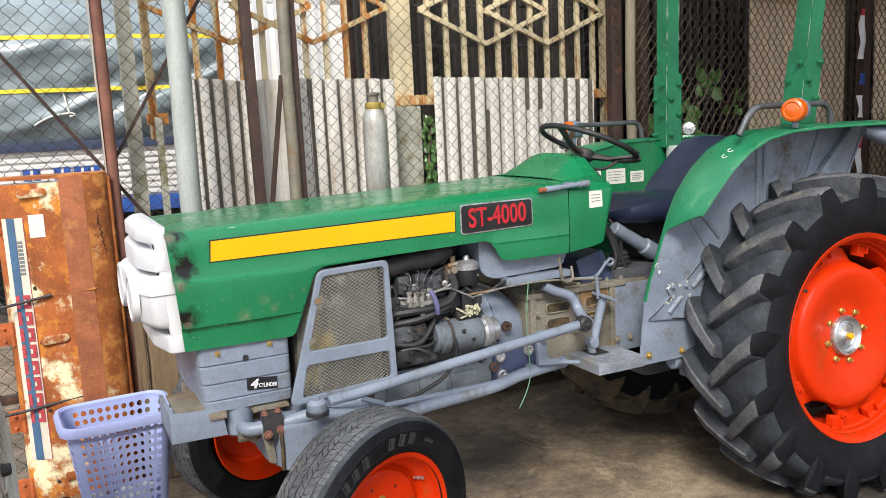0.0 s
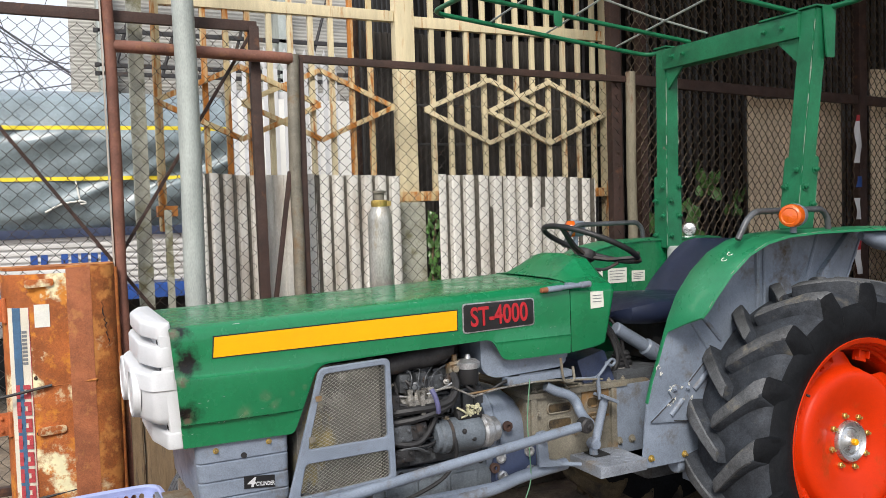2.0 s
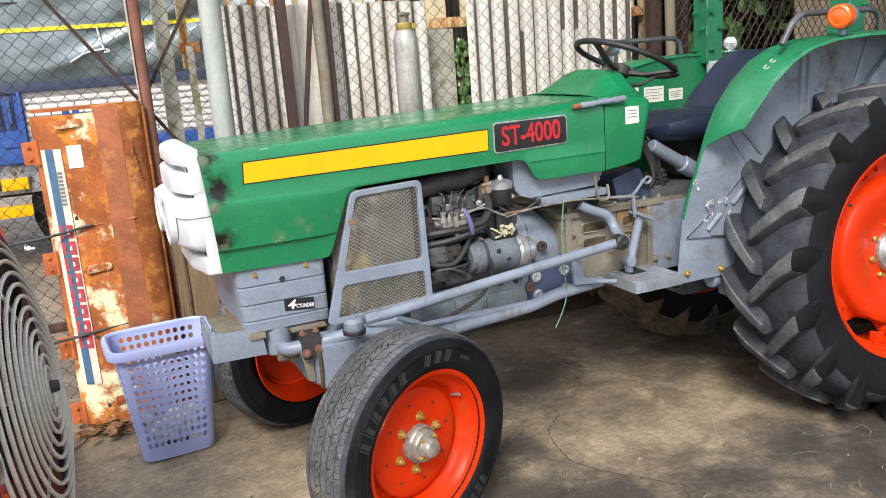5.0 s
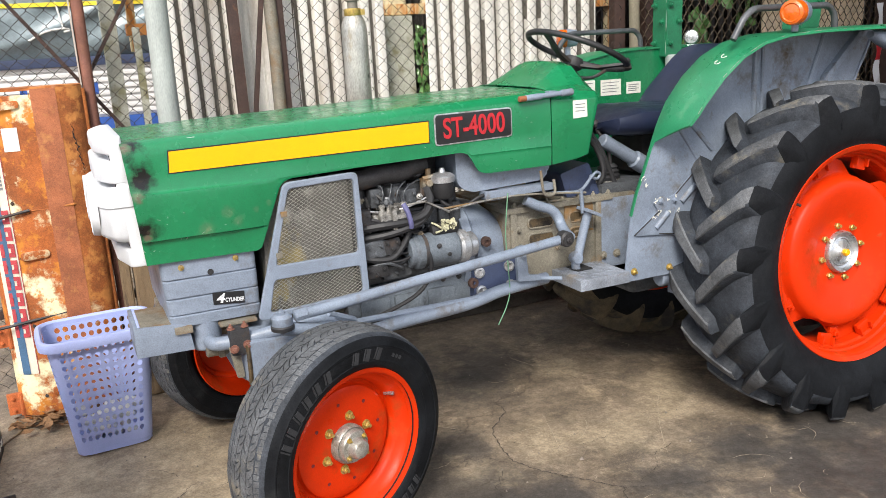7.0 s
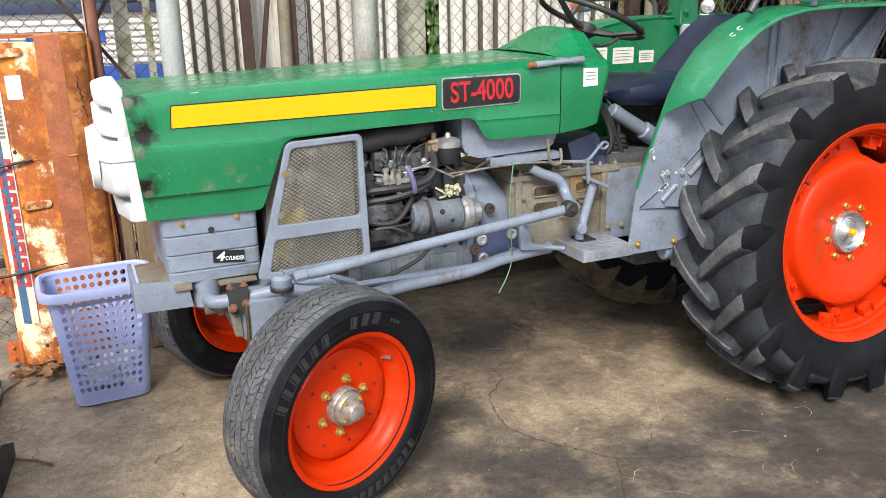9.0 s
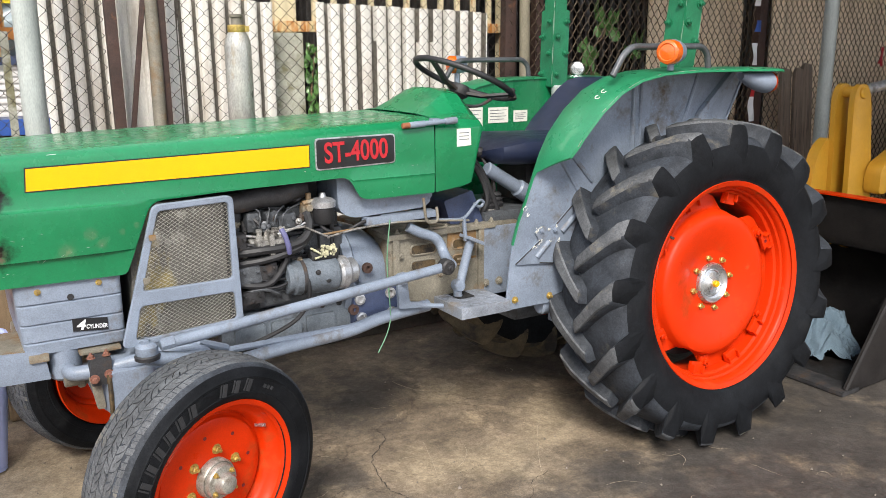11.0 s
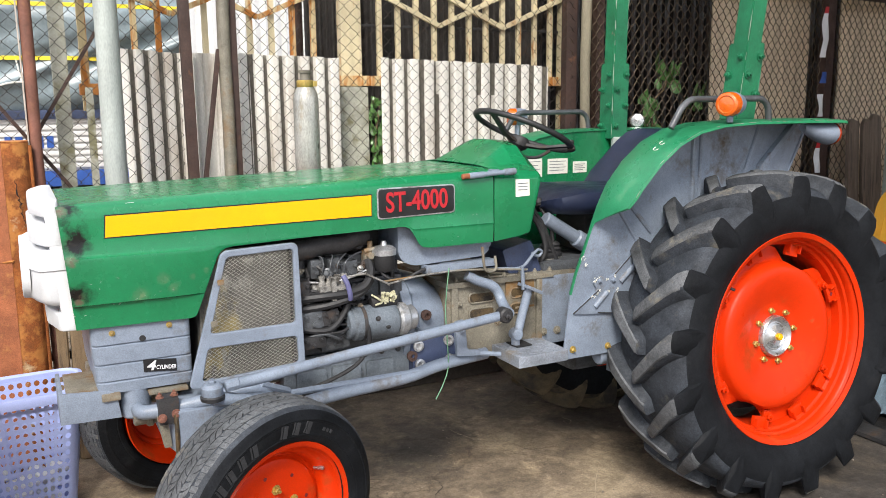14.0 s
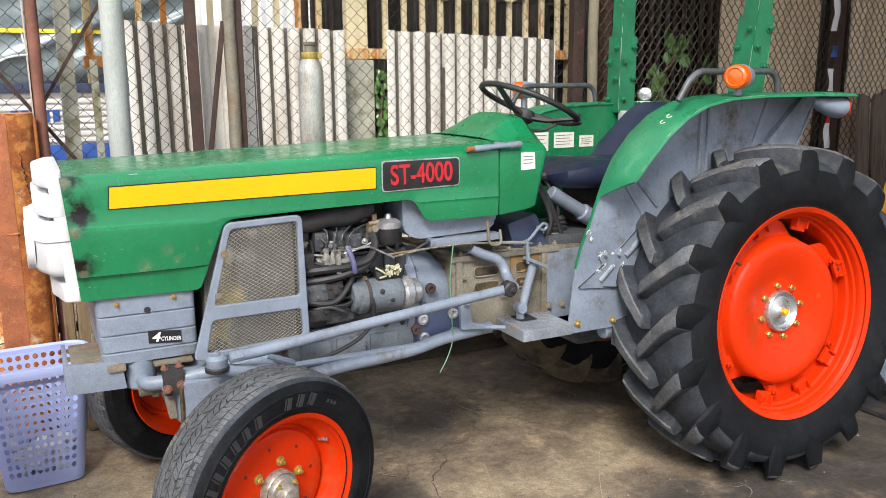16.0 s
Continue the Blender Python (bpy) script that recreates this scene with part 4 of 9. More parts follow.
            ob.parent = frame_
            tagged(ob, kind="stuff")
        for p in ((-1.952, 0.965), (-1.977, 0.845)):
            bm = nb()
            rod(bm, (p[0], y, p[1]), (p[0], y + sx * 0.013, p[1]), 0.005, 8)
            box(bm, p[0] - 0.004, p[0] + 0.014, min(y + sx * 0.006, y + sx * 0.014), max(y + sx * 0.006, y + sx * 0.014), p[1] - 0.01, p[1] + 0.006, 0.002)
            part("screen_clip", bm, TAN, frame_)
    bm = nb()
    box(bm, -2.0, -1.722, -0.24, 0.24, 0.66, 1.05, 0.01)
    part("radiator", bm, RADIATOR, tractor, "dusty radiator core")
    bm = nb()
    box(bm, -1.72, -1.708, -0.25, 0.25, 0.64, 1.05, 0.006)
    lathe(bm, [(0.05, -0.02), (0.06, 0.02)], along((-1.745, 0, 0.92), (1, 0, 0)), 16, True)
    part("fan_shroud", bm, DARK, tractor)


mesh_panels()


def front_box():
    bm = nb()
    secs = []
    zs = [(0.87, 0.262), (0.808, 0.262), (0.804, 0.256), (0.8, 0.262), (0.752, 0.262), (0.748, 0.256), (0.744, 0.262), (0.702, 0.262), (0.698, 0.256), (0.694, 0.262), (0.664, 0.258)]
    for z, w in zs:
        xf = -2.305 + (0.87 - z) * 0.06
        pts = rounded([(xf, -w), (xf, w), (-2.03, w), (-2.03, -w)], 0.02, 3)
        secs.append([(x, y, z) for x, y in pts])
    loft(bm, secs)
    ob = part("front_panel_box", bm, STEELBLUE, tractor, "ribbed grey battery box under the bonnet")
    bm = nb()
    plate(bm, [(-2.168, 0.716), (-2.077, 0.707), (-2.077, 0.743), (-2.168, 0.752)], -0.2655, -0.262, 0)
    pl = part("cylinder_plate", bm, BLACK_DECAL, ob, "small black plate with white print")
    letters("plate_text", "4", 0.038, pose(-2.148, -0.2663, 0.731, 90, 5.5, 0), WHITE, pl, 0.0006, 0.2, 1.15, bold=0.0012)
    letters("plate_text", "CYLINDER", 0.0165, pose(-2.106, -0.2663, 0.722, 90, 5.5, 0), WHITE, pl, 0.0006, 0.0, 0.72, bold=0.0004)
    bolts("box_screw", [(-2.245, -0.262, 0.84), (-2.09, -0.262, 0.845)], (0, -1, 0), ob, BRASSY, 0.006, 0.006)
    bm = nb()
    lathe(bm, [(0.009, 0), (0.009, 0.002)], along((-2.165, -0.262, 0.815), (0, -1, 0)), 16, True)
    part("plug", bm, BLACK, ob)
    # cross member and towing bracket ahead of the axle
    bm = nb()
    plate(bm, [(-2.395, 0.684), (-2.27, 0.674), (-2.245, 0.664), (-2.236, 0.591), (-2.395, 0.595)], -0.262, -0.25, 0.002)
    box(bm, -2.395, -2.383, -0.25, -0.05, 0.592, 0.684, 0.003)
    box(bm, -2.395, -2.236, -0.2515, -0.05, 0.592, 0.602, 0.002)
    part("front_bracket", bm, STEELBLUE, tractor, "angled grey bracket at the front of the chassis")
    bm = nb()
    box(bm, -2.375, -2.28, -0.25, -0.05, 0.672, 0.679, 0.001)
    for y in (-0.22, 0.22):
        box(bm, -2.285, -2.235, y - 0.052, y + 0.04, 0.646, 0.667, 0.004)
        box(bm, -2.16, -2.05, y - 0.06, y + 0.06, 0.648, 0.658, 0.003)
    box(bm, -2.3, -1.7, -0.15, 0.15, 0.58, 0.655, 0.01)
    part("chassis_front", bm, TAN, tractor, "oily chassis member")


front_box()


def axle_front():
    bm = nb()
    # centre beam and the telescoping arms
    secs = []
    for y, x0, x1, z0, z1 in ((-0.43, -1.97, -1.87, 0.49, 0.6), (-0.372, -1.99, -1.88, 0.49, 0.605), (-0.37, -2.105, -1.9, 0.485, 0.614), (-0.22, -2.12, -1.93, 0.46, 0.63), (0.0, -2.12, -1.93, 0.46, 0.63), (0.22, -2.12, -1.93, 0.46, 0.63), (0.36, -2.06, -1.9, 0.475, 0.625), (0.43, -1.97, -1.87, 0.49, 0.6)):
        secs.append([(x, y, z) for x, z in rounded([(x0, z0), (x1, z0), (x1, z1), (x0, z1)], 0.02, 3)])
    loft(bm, secs)
    part("front_axle", bm, STEELBLUE, tractor, "grey front axle beam")
    for sx in (-1, 1):
        bm = nb()
        tube(bm, [(-1.9, sx * 0.43, 0.33), (-1.905, sx * 0.435, 0.62)], 0.035, 14)
        rod(bm, (-1.9, sx * 0.4, 0.345), (-1.885, sx * 0.5, 0.342), 0.032)
        box(bm, -1.96, -1.85, sx * 0.43 - 0.05, sx * 0.43 + 0.05, 0.475, 0.61, 0.012)
        part("kingpin_knuckle", bm, STEELBLUE, tractor)
        bm = nb()
        tube(bm, smooth_path([(-1.905, sx * 0.435, 0.635), (-1.95, sx * 0.44, 0.65), (-2.015, sx * 0.45, 0.668)]), 0.02, 10, radii=None)
        box(bm, -1.95, -1.86, sx * 0.435 - 0.035, sx * 0.435 + 0.035, 0.61, 0.65, 0.008)
        part("steering_arm", bm, STEELBLUE, tractor)
        bm = nb()
        lathe(bm, [(0.026, 0), (0.03, 0.008), (0.03, 0.03), (0.02, 0.04)], along((-2.015, sx * 0.45, 0.672), (0, 0, 1)), 14, True)
        bolt(bm, (-2.015, sx * 0.45, 0.71), (0, 0, 1), 0.01, 0.008)
        bj = part("ball_joint", bm, STEELBLUE, tractor)
        bm = nb()
        lathe(bm, [(0.02, -0.012), (0.033, -0.006), (0.034, 0.004), (0.03, 0.008)], along((-2.015, sx * 0.45, 0.672), (0, 0, 1)), 18, True)
        part("dust_boot", bm, BLACK, bj, "black rubber dust boot")
        bm = nb()
        tube(bm, [(-1.98, sx * 0.45, 0.697), (-1.9, sx * 0.448, 0.703), (-1.58, sx * 0.42, 0.727), (-1.05, sx * 0.37, 0.762)], 0.0165, 12, radii=[0.014, 0.0165, 0.0165, 0.0165])
        rod(bm, (-1.98, sx * 0.45, 0.697), (-1.94, sx * 0.449, 0.701), 0.0175, 8)
        part("drag_link", bm, STEELBLUE, tractor, "long grey steering rod")
        bm = nb()
        lathe(bm, [(0.02, -0.022), (0.026, -0.016), (0.026, 0.016), (0.02, 0.022)], along((-1.028, sx * 0.37, 0.764), (0, 1, 0)), 16, True)
        bolt(bm, (-1.028, sx * 0.392, 0.764), (0, sx, 0), 0.011, 0.009)
        part("rod_end", bm, DARK, tractor)
        bm = nb()
        tube(bm, smooth_path([(-1.87, sx * 0.36, 0.56), (-1.6, sx * 0.31, 0.567), (-1.36, sx * 0.29, 0.575), (-1.22, sx * 0.27, 0.592), (-1.03, sx * 0.25, 0.6)]), 0.021, 12)
        part("radius_rod", bm, STEELBLUE, tractor)
    bm = nb()
    tube(bm, [(-1.8, -0.3, 0.592), (-1.31, -0.29, 0.588)], 0.011, 8)
    tube(bm, [(-1.86, -0.36, 0.655), (-1.76, -0.3, 0.6)], 0.013, 8)
    part("brake_tube", bm, STEELBLUE, tractor)
    bm = nb()
    # steering cylinder: upright body, elbow and tube
    rod(bm, (-2.192, -0.215, 0.7), (-2.192, -0.215, 0.575), 0.044, 24)
    tube(bm, smooth_path([(-2.19, -0.235, 0.604), (-2.188, -0.27, 0.604), (-2.178, -0.292, 0.605), (-2.155, -0.303, 0.607), (-2.1, -0.32, 0.614)]), 0.021, 14, radii=None)
    tube(bm, smooth_path([(-2.09, -0.325, 0.617), (-2.02, -0.345, 0.63), (-1.97, -0.355, 0.64), (-1.9, -0.36, 0.645), (-1.85, -0.36, 0.628), (-1.82, -0.36, 0.59)]), 0.019, 12)
    part("steering_cylinder", bm, STEELBLUE, tractor, "grey steering cylinder with a bent tube")
    bm = nb()
    box(bm, -2.146, -2.09, -0.352, -0.3, 0.578, 0.655, 0.006)
    part("clamp", bm, DARK, tractor, "oily clamp with rusty bolts")
    bolts("clamp_bolt", [(-2.138, -0.352, 0.6), (-2.1, -0.352, 0.608)], (0, -1, 0), tractor, RUST_PIPE, 0.009, 0.012)
    bolts("clamp_stud", [(-2.14, -0.335, 0.655), (-2.1, -0.335, 0.657)], (0, 0, 1), tractor, RUST_PIPE, 0.008, 0.008)
    bm = nb()
    plate(bm, rounded([(-2.15, 0.6), (-2.122, 0.6), (-2.112, 0.5), (-2.134, 0.5)], 0.004), -0.325, -0.313, 0.002)
    rod(bm, (-2.205, -0.25, 0.575), (-2.14, -0.25, 0.575), 0.02, 12)
    rod(bm, (-2.17, -0.25, 0.575), (-2.15, -0.25, 0.575), 0.028, 12)
    part("pivot_bracket", bm, TAN, tractor)
    bm = nb()
    tube(bm, [(-2.104, -0.368, 0.49), (-2.103, -0.371, 0.55), (-2.103, -0.368, 0.61)], 0.0065, 8)
    part("weld_bead", bm, OCHRE, tractor, "ochre-stained weld along the axle end")


axle_front()


# ---- wheels ----
def tyre_rear():
    """Carcass with a bulging sidewall, round the local y axis; the outside faces -y."""
    turn = Matrix.Rotation(radians(90), 4, "X")
    prof = [(0.375, 0.128), (0.384, 0.14), (0.389, 0.146), (0.396, 0.147), (0.402, 0.152), (0.42, 0.161), (0.445, 0.169), (0.47, 0.172), (0.495, 0.17), (0.52, 0.162), (0.54, 0.147), (0.553, 0.125), (0.562, 0.09), (0.567, 0.045)]
    prof = prof + [(0.569, 0)] + [(r, -h) for r, h in reversed(prof)]
    bm = nb()
    lathe(bm, prof, turn, 96)
    return bm


def lug_rear(side, seed, R=0.612):
    """One worn tread bar: it sweeps from the crown to the shoulder, breaks there and runs out to a point on the sidewall."""
    secs = []
    stations = [(-0.016, -0.01, 0.556, R - 0.004, 0.02), (-0.008, 0.0, 0.556, R, 0.024), (0.03, 0.055, 0.556, R, 0.025), (0.07, 0.115, 0.553, R - 0.001, 0.027), (0.105, 0.168, 0.548, R - 0.003, 0.029), (0.135, 0.212, 0.54, R - 0.007, 0.032), (0.156, 0.242, 0.528, R - 0.014, 0.034),
                (0.163, 0.251, 0.521, R - 0.023, 0.034), (0.17, 0.266, 0.506, 0.566, 0.029), (0.176, 0.281, 0.488, 0.541, 0.022), (0.178, 0.294, 0.472, 0.514, 0.015), (0.175, 0.305, 0.458, 0.488, 0.008), (0.172, 0.31, 0.45, 0.47, 0.003)]
    for i, (w, off, r0, r1, hw) in enumerate(stations):
        base_w = min(w, 0.165 if r0 > 0.5 else 0.171)
        c, e = hw / 0.6, hw / 0.6 * 1.55
        nz = lambda k, s: s * noise.noise(Vector((i * 0.9 + seed * 13.1, k * 2.7, side * 3.0)))
        ring = []
        for k, (da, r, ww) in enumerate(((-e, r0, base_w), (-c * 1.06, r1 - 0.006, w), (-c * 0.86, r1, w), (c * 0.1, r1 + 0.001, w), (c * 0.86, r1, w), (c * 1.06, r1 - 0.006, w), (e, r0, base_w))):
            loose = 0.004 if 0 < k < 6 else 0.0
            a = -off + da + nz(k, loose * 1.6)
            ring.append(((r + nz(k + 9, loose)) * math.cos(a), side * (ww + nz(k + 5, loose * 0.6)), (r + nz(k + 9, loose)) * math.sin(a)))
        secs.append(ring)
    bm = nb()
    loft(bm, secs)
    return bm


def rim_rear(wheel):
    turn = Matrix.Rotation(radians(90), 4, "X")
    bm = nb()
    # rim barrel with flanges; local z of the profile runs to -y
    prof = [(0.372, 0.138), (0.386, 0.146), (0.389, 0.14), (0.384, 0.132), (0.37, 0.126), (0.365, 0.118), (0.364, 0.102), (0.356, 0.097), (0.354, 0.08), (0.345, 0.073), (0.338, 0.03), (0.338, -0.03), (0.345, -0.075), (0.358, -0.095), (0.366, -0.125), (0.386, -0.146)]
    lathe(bm, prof, turn, 64)
    rim = part("rim", bm, ORANGE, wheel, "glossy orange-red steel rim", solid=0.006)
    bm = nb()
    rings = []
    prof = [(0.055, 0.056), (0.118, 0.056), (0.132, 0.06), (0.18, 0.077), (0.225, 0.088), (0.246, 0.089), (0.259, 0.085), (0.268, 0.075), (0.273, 0.055), (0.28, 0.046), (0.294, 0.042), (1.0, 0.04)]
    seg = 80
    for r, h in prof:
        ring = []
        for k in range(seg):
            a = 2 * math.pi * k / seg
            d = (a - radians(65) + math.pi / 2) % math.pi - math.pi / 2
            edge = 0.336 - 0.075 * math.exp(-(d / 0.3) ** 4)
            rr = min(r if r < 0.9 else edge, edge)
            ring.append(bm.verts.new((rr * math.cos(a), -h, rr * math.sin(a))))
        rings.append(ring)
    for a, b in zip(rings, rings[1:]):
        for k in range(seg):
            bm.faces.new((a[k], a[(k + 1) % seg], b[(k + 1) % seg], b[k]))
    disc = part("wheel_disc", bm, ORANGE, wheel, "dished orange wheel disc", solid=0.009)
    # lugs that hold disc to rim
    first = ear = None
    for deg in (23, 75, 110, 139, 203, 255, 290, 319):
        a = radians(deg)
        m = Matrix.Rotation(-a, 4, "Y") @ Matrix.Translation((0.329, -0.062, 0))
        if first is None:
            # a bent tab welded to the rim, with a bolt hole
            bm = nb()
            box(bm, -0.028, 0.012, -0.012, 0.004, -0.031, 0.031, 0.005)
            box(bm, -0.016, 0.014, -0.026, 0.002, -0.03, -0.023, 0.003)
            box(bm, -0.016, 0.014, -0.026, 0.002, 0.023, 0.03, 0.003)
            first = part("rim_lug", bm, ORANGE, rim)
            first.matrix_local = m
            # Dark red disc on the tab stands in for a shaded bolt hole.
            bm = nb()
            lathe(bm, [(0.007, 0.0), (0.007, 0.0015)], along((-0.01, -0.0118, 0), (0, -1, 0)), 10, True)
            part("lug_hole", bm, DARKRED, first)
        else:
            share("rim_lug", first, rim, m)
        m = Matrix.Rotation(-a - 0.16, 4, "Y") @ Matrix.Translation((0.3, -0.05, 0))
        if deg in (23, 139, 203, 319, 255):
            if ear is None:
                bm = nb()
                box(bm, -0.022, 0.022, -0.012, 0.004, -0.02, 0.02, 0.006)
                bolt(bm, (0.004, -0.012, 0), (0, -1, 0), 0.013, 0.013)
                ear = part("clamp_bolt", bm, ORANGE, disc)
                ear.matrix_local = m
            else:
                share("clamp_bolt", ear, disc, m)
    bm = nb()
    lathe(bm, [(0.0, 0.082), (0.018, 0.082), (0.022, 0.075), (0.046, 0.064), (0.05, 0.068), (0.054, 0.066), (0.066, 0.071), (0.072, 0.08), (0.077, 0.074), (0.078, 0.05)], turn, 40)
    hub = part("hub", bm, ZINC, wheel, "dull zinc hub with a yellow centre bolt")
    bm = nb()
    lathe(bm, [(0.013, 0.075), (0.013, 0.094), (0.01, 0.097)], turn, 6, True)
    part("centre_bolt", bm, YELLOW, hub)
    first = None
    for k in range(8):
        a = radians(10 + 45 * k)
        m = Matrix.Translation((0.098 * math.cos(a), -0.056, 0.098 * math.sin(a)))
        if first is None:
            bm = nb()
            bolt(bm, (0, 0, 0), (0, -1, 0), 0.0115, 0.013)
            first = part("wheel_nut", bm, BRASSY, disc)
            first.matrix_local = m
        else:
            share("wheel_nut", first, disc, m)
    # Holes are dark red discs on the face, their shade put into the colour.
    for k, r in ((1, 0.2), (3, 0.2), (5, 0.2), (7, 0.2)):
        a = radians(30 + 45 * k)
        bm = nb()
        lathe(bm, [(0.007, 0.0825), (0.007, 0.0845)], Matrix.Translation((r * math.cos(a), 0, r * math.sin(a))) @ turn, 10, True)
        part("disc_hole", bm, DARKRED, disc)
    bm = nb()
    rod(bm, (-0.27, -0.085, 0.22), (-0.255, -0.12, 0.205), 0.005, 8)
    part("valve", bm, DARK, disc)
    bm = nb()
    lathe(bm, [(0.3, -0.05), (0.1, -0.04), (0.1, -0.16), (0.09, -0.2)], turn, 32)
    part("brake_drum", bm, DARK, wheel)


def rear_wheel(sx):
    w = thing("rear_wheel", "", "")
    for key in list(w.keys()):
        del w[key]
    w.parent = tractor
    ob = part("tyre", tyre_rear(), TYRE, w, "worn black tractor tyre with dusty chevron lugs")
    ob.data.materials.append(TYRE_MID if sx < 0 else MUD)
    ob.data.polygons.foreach_set("material_index", [1 if math.hypot(q.center.x, q.center.z) > 0.528 else 0 for q in ob.data.polygons])
    n = 17
    for side in (-1, 1):
        kinds = []
        for k in range(n):
            a = radians(17.8) + 2 * math.pi * (k + (0.5 if side > 0 else 0) + 0.03 * noise.noise(Vector((k * 2.3, side, 1)))) / n
            m = Matrix.Rotation(-a, 4, "Y")
            if k < 5:
                ob_ = part("lug", lug_rear(side, k), MUD if sx > 0 else TYRE_DUSTY, ob)
                ob_.data.materials.append(TYRE_MID if sx < 0 else TYRE)
                ob_.data.materials.append(TYRE)
                ob_.data.polygons.foreach_set("material_index", [0 if ((math.hypot(q.center.x, q.center.z) > 0.592 and abs(q.center.y) < 0.162) or sx > 0) else (2 if abs(q.center.y) > 0.16 and math.hypot(q.center.x, q.center.z) < 0.585 else 1) for q in ob_.data.polygons])
                ob_.matrix_local = m
                kinds.append(ob_)
            else:
                share("lug", kinds[k * 3 % 5], ob, m)
    rim_rear(w)
    tagged(w, "orange-rimmed rear wheel with a lugged tyre")
    if sx < 0:
        w.matrix_local = pose(0, -0.535, 0.602, -4.0, 0, 0)
    else:
        w.matrix_local = pose(0, 0.535, 0.602, 0, 0, 180)
    return w


rear_wheel(-1)
rear_wheel(1)


def tyre_front(bm, blocks, R=0.345):
    """Road tyre: moulded rings on the sidewall, five ribs cut by slanting sipes."""
    turn = Matrix.Rotation(radians(90), 4, "X")
    prof = [(0.221, 0.075), (0.228, 0.084), (0.231, 0.09), (0.2345, 0.0965), (0.238, 0.101), (0.25, 0.1065), (0.256, 0.108), (0.258, 0.1062), (0.276, 0.1085), (0.294, 0.107), (0.296, 0.109), (0.3, 0.1085), (0.302, 0.1062), (0.312, 0.102), (0.323, 0.094), (0.331, 0.083), (0.336, 0.06)]
    lathe(bm, prof + [(0.337, 0)] + [(r, -h) for r, h in reversed(prof)], turn, 84)
    crown = lambda w: R - 0.0045 - 0.007 * (w / 0.08) ** 2 - (0.06 * max(0.0, abs(w) - 0.084) / 0.016 * 0.3)
    rnd = random.Random(4)
    for row, (w0, w1, n, sk) in enumerate(((-0.102, -0.06, 116, 0.01), (-0.056, -0.029, 92, 0.03), (-0.0255, 0.0, 92, -0.03), (0.0035, 0.0285, 92, 0.03), (0.032, 0.057, 92, -0.03), (0.061, 0.102, 116, -0.01))):
        edge = row in (0, 5)
        for k in range(n):
            a0 = 2 * math.pi * (k + 0.41 * row) / n
            da = 2 * math.pi / n * (0.445 if edge else 0.44) * rnd.uniform(0.93, 1.06)
            q = []
            ws = (w0, w0 + (w1 - w0) * 0.28, w0 + (w1 - w0) * 0.62, w1)
            lift, wob = rnd.uniform(-0.0011, 0.0008), 1 + 0.35 * math.sin(k * 1.9 + row)
            for i, w in enumerate(ws):
                e = (i / 3 - 0.5) * 2
                hi = crown(w) + lift
                lo = hi - 0.011
                for r in (lo, hi):
                    for d in (-da, da):
                        a = a0 + d + e * sk * (1 if edge else wob) + (0.012 if i in (1, 2) and not edge else 0)
                        q.append(blocks.verts.new((r * math.cos(a), w, r * math.sin(a))))
            for i in range(3):
                b = i * 4
                for f in ((2, 3, 7, 6), (0, 2, 6, 4), (1, 5, 7, 3)):
                    blocks.faces.new([q[b + t] for t in f])
            blocks.faces.new([q[t] for t in (0, 1, 3, 2)])
            blocks.faces.new([q[12 + t] for t in (0, 2, 3, 1)])
    return bm


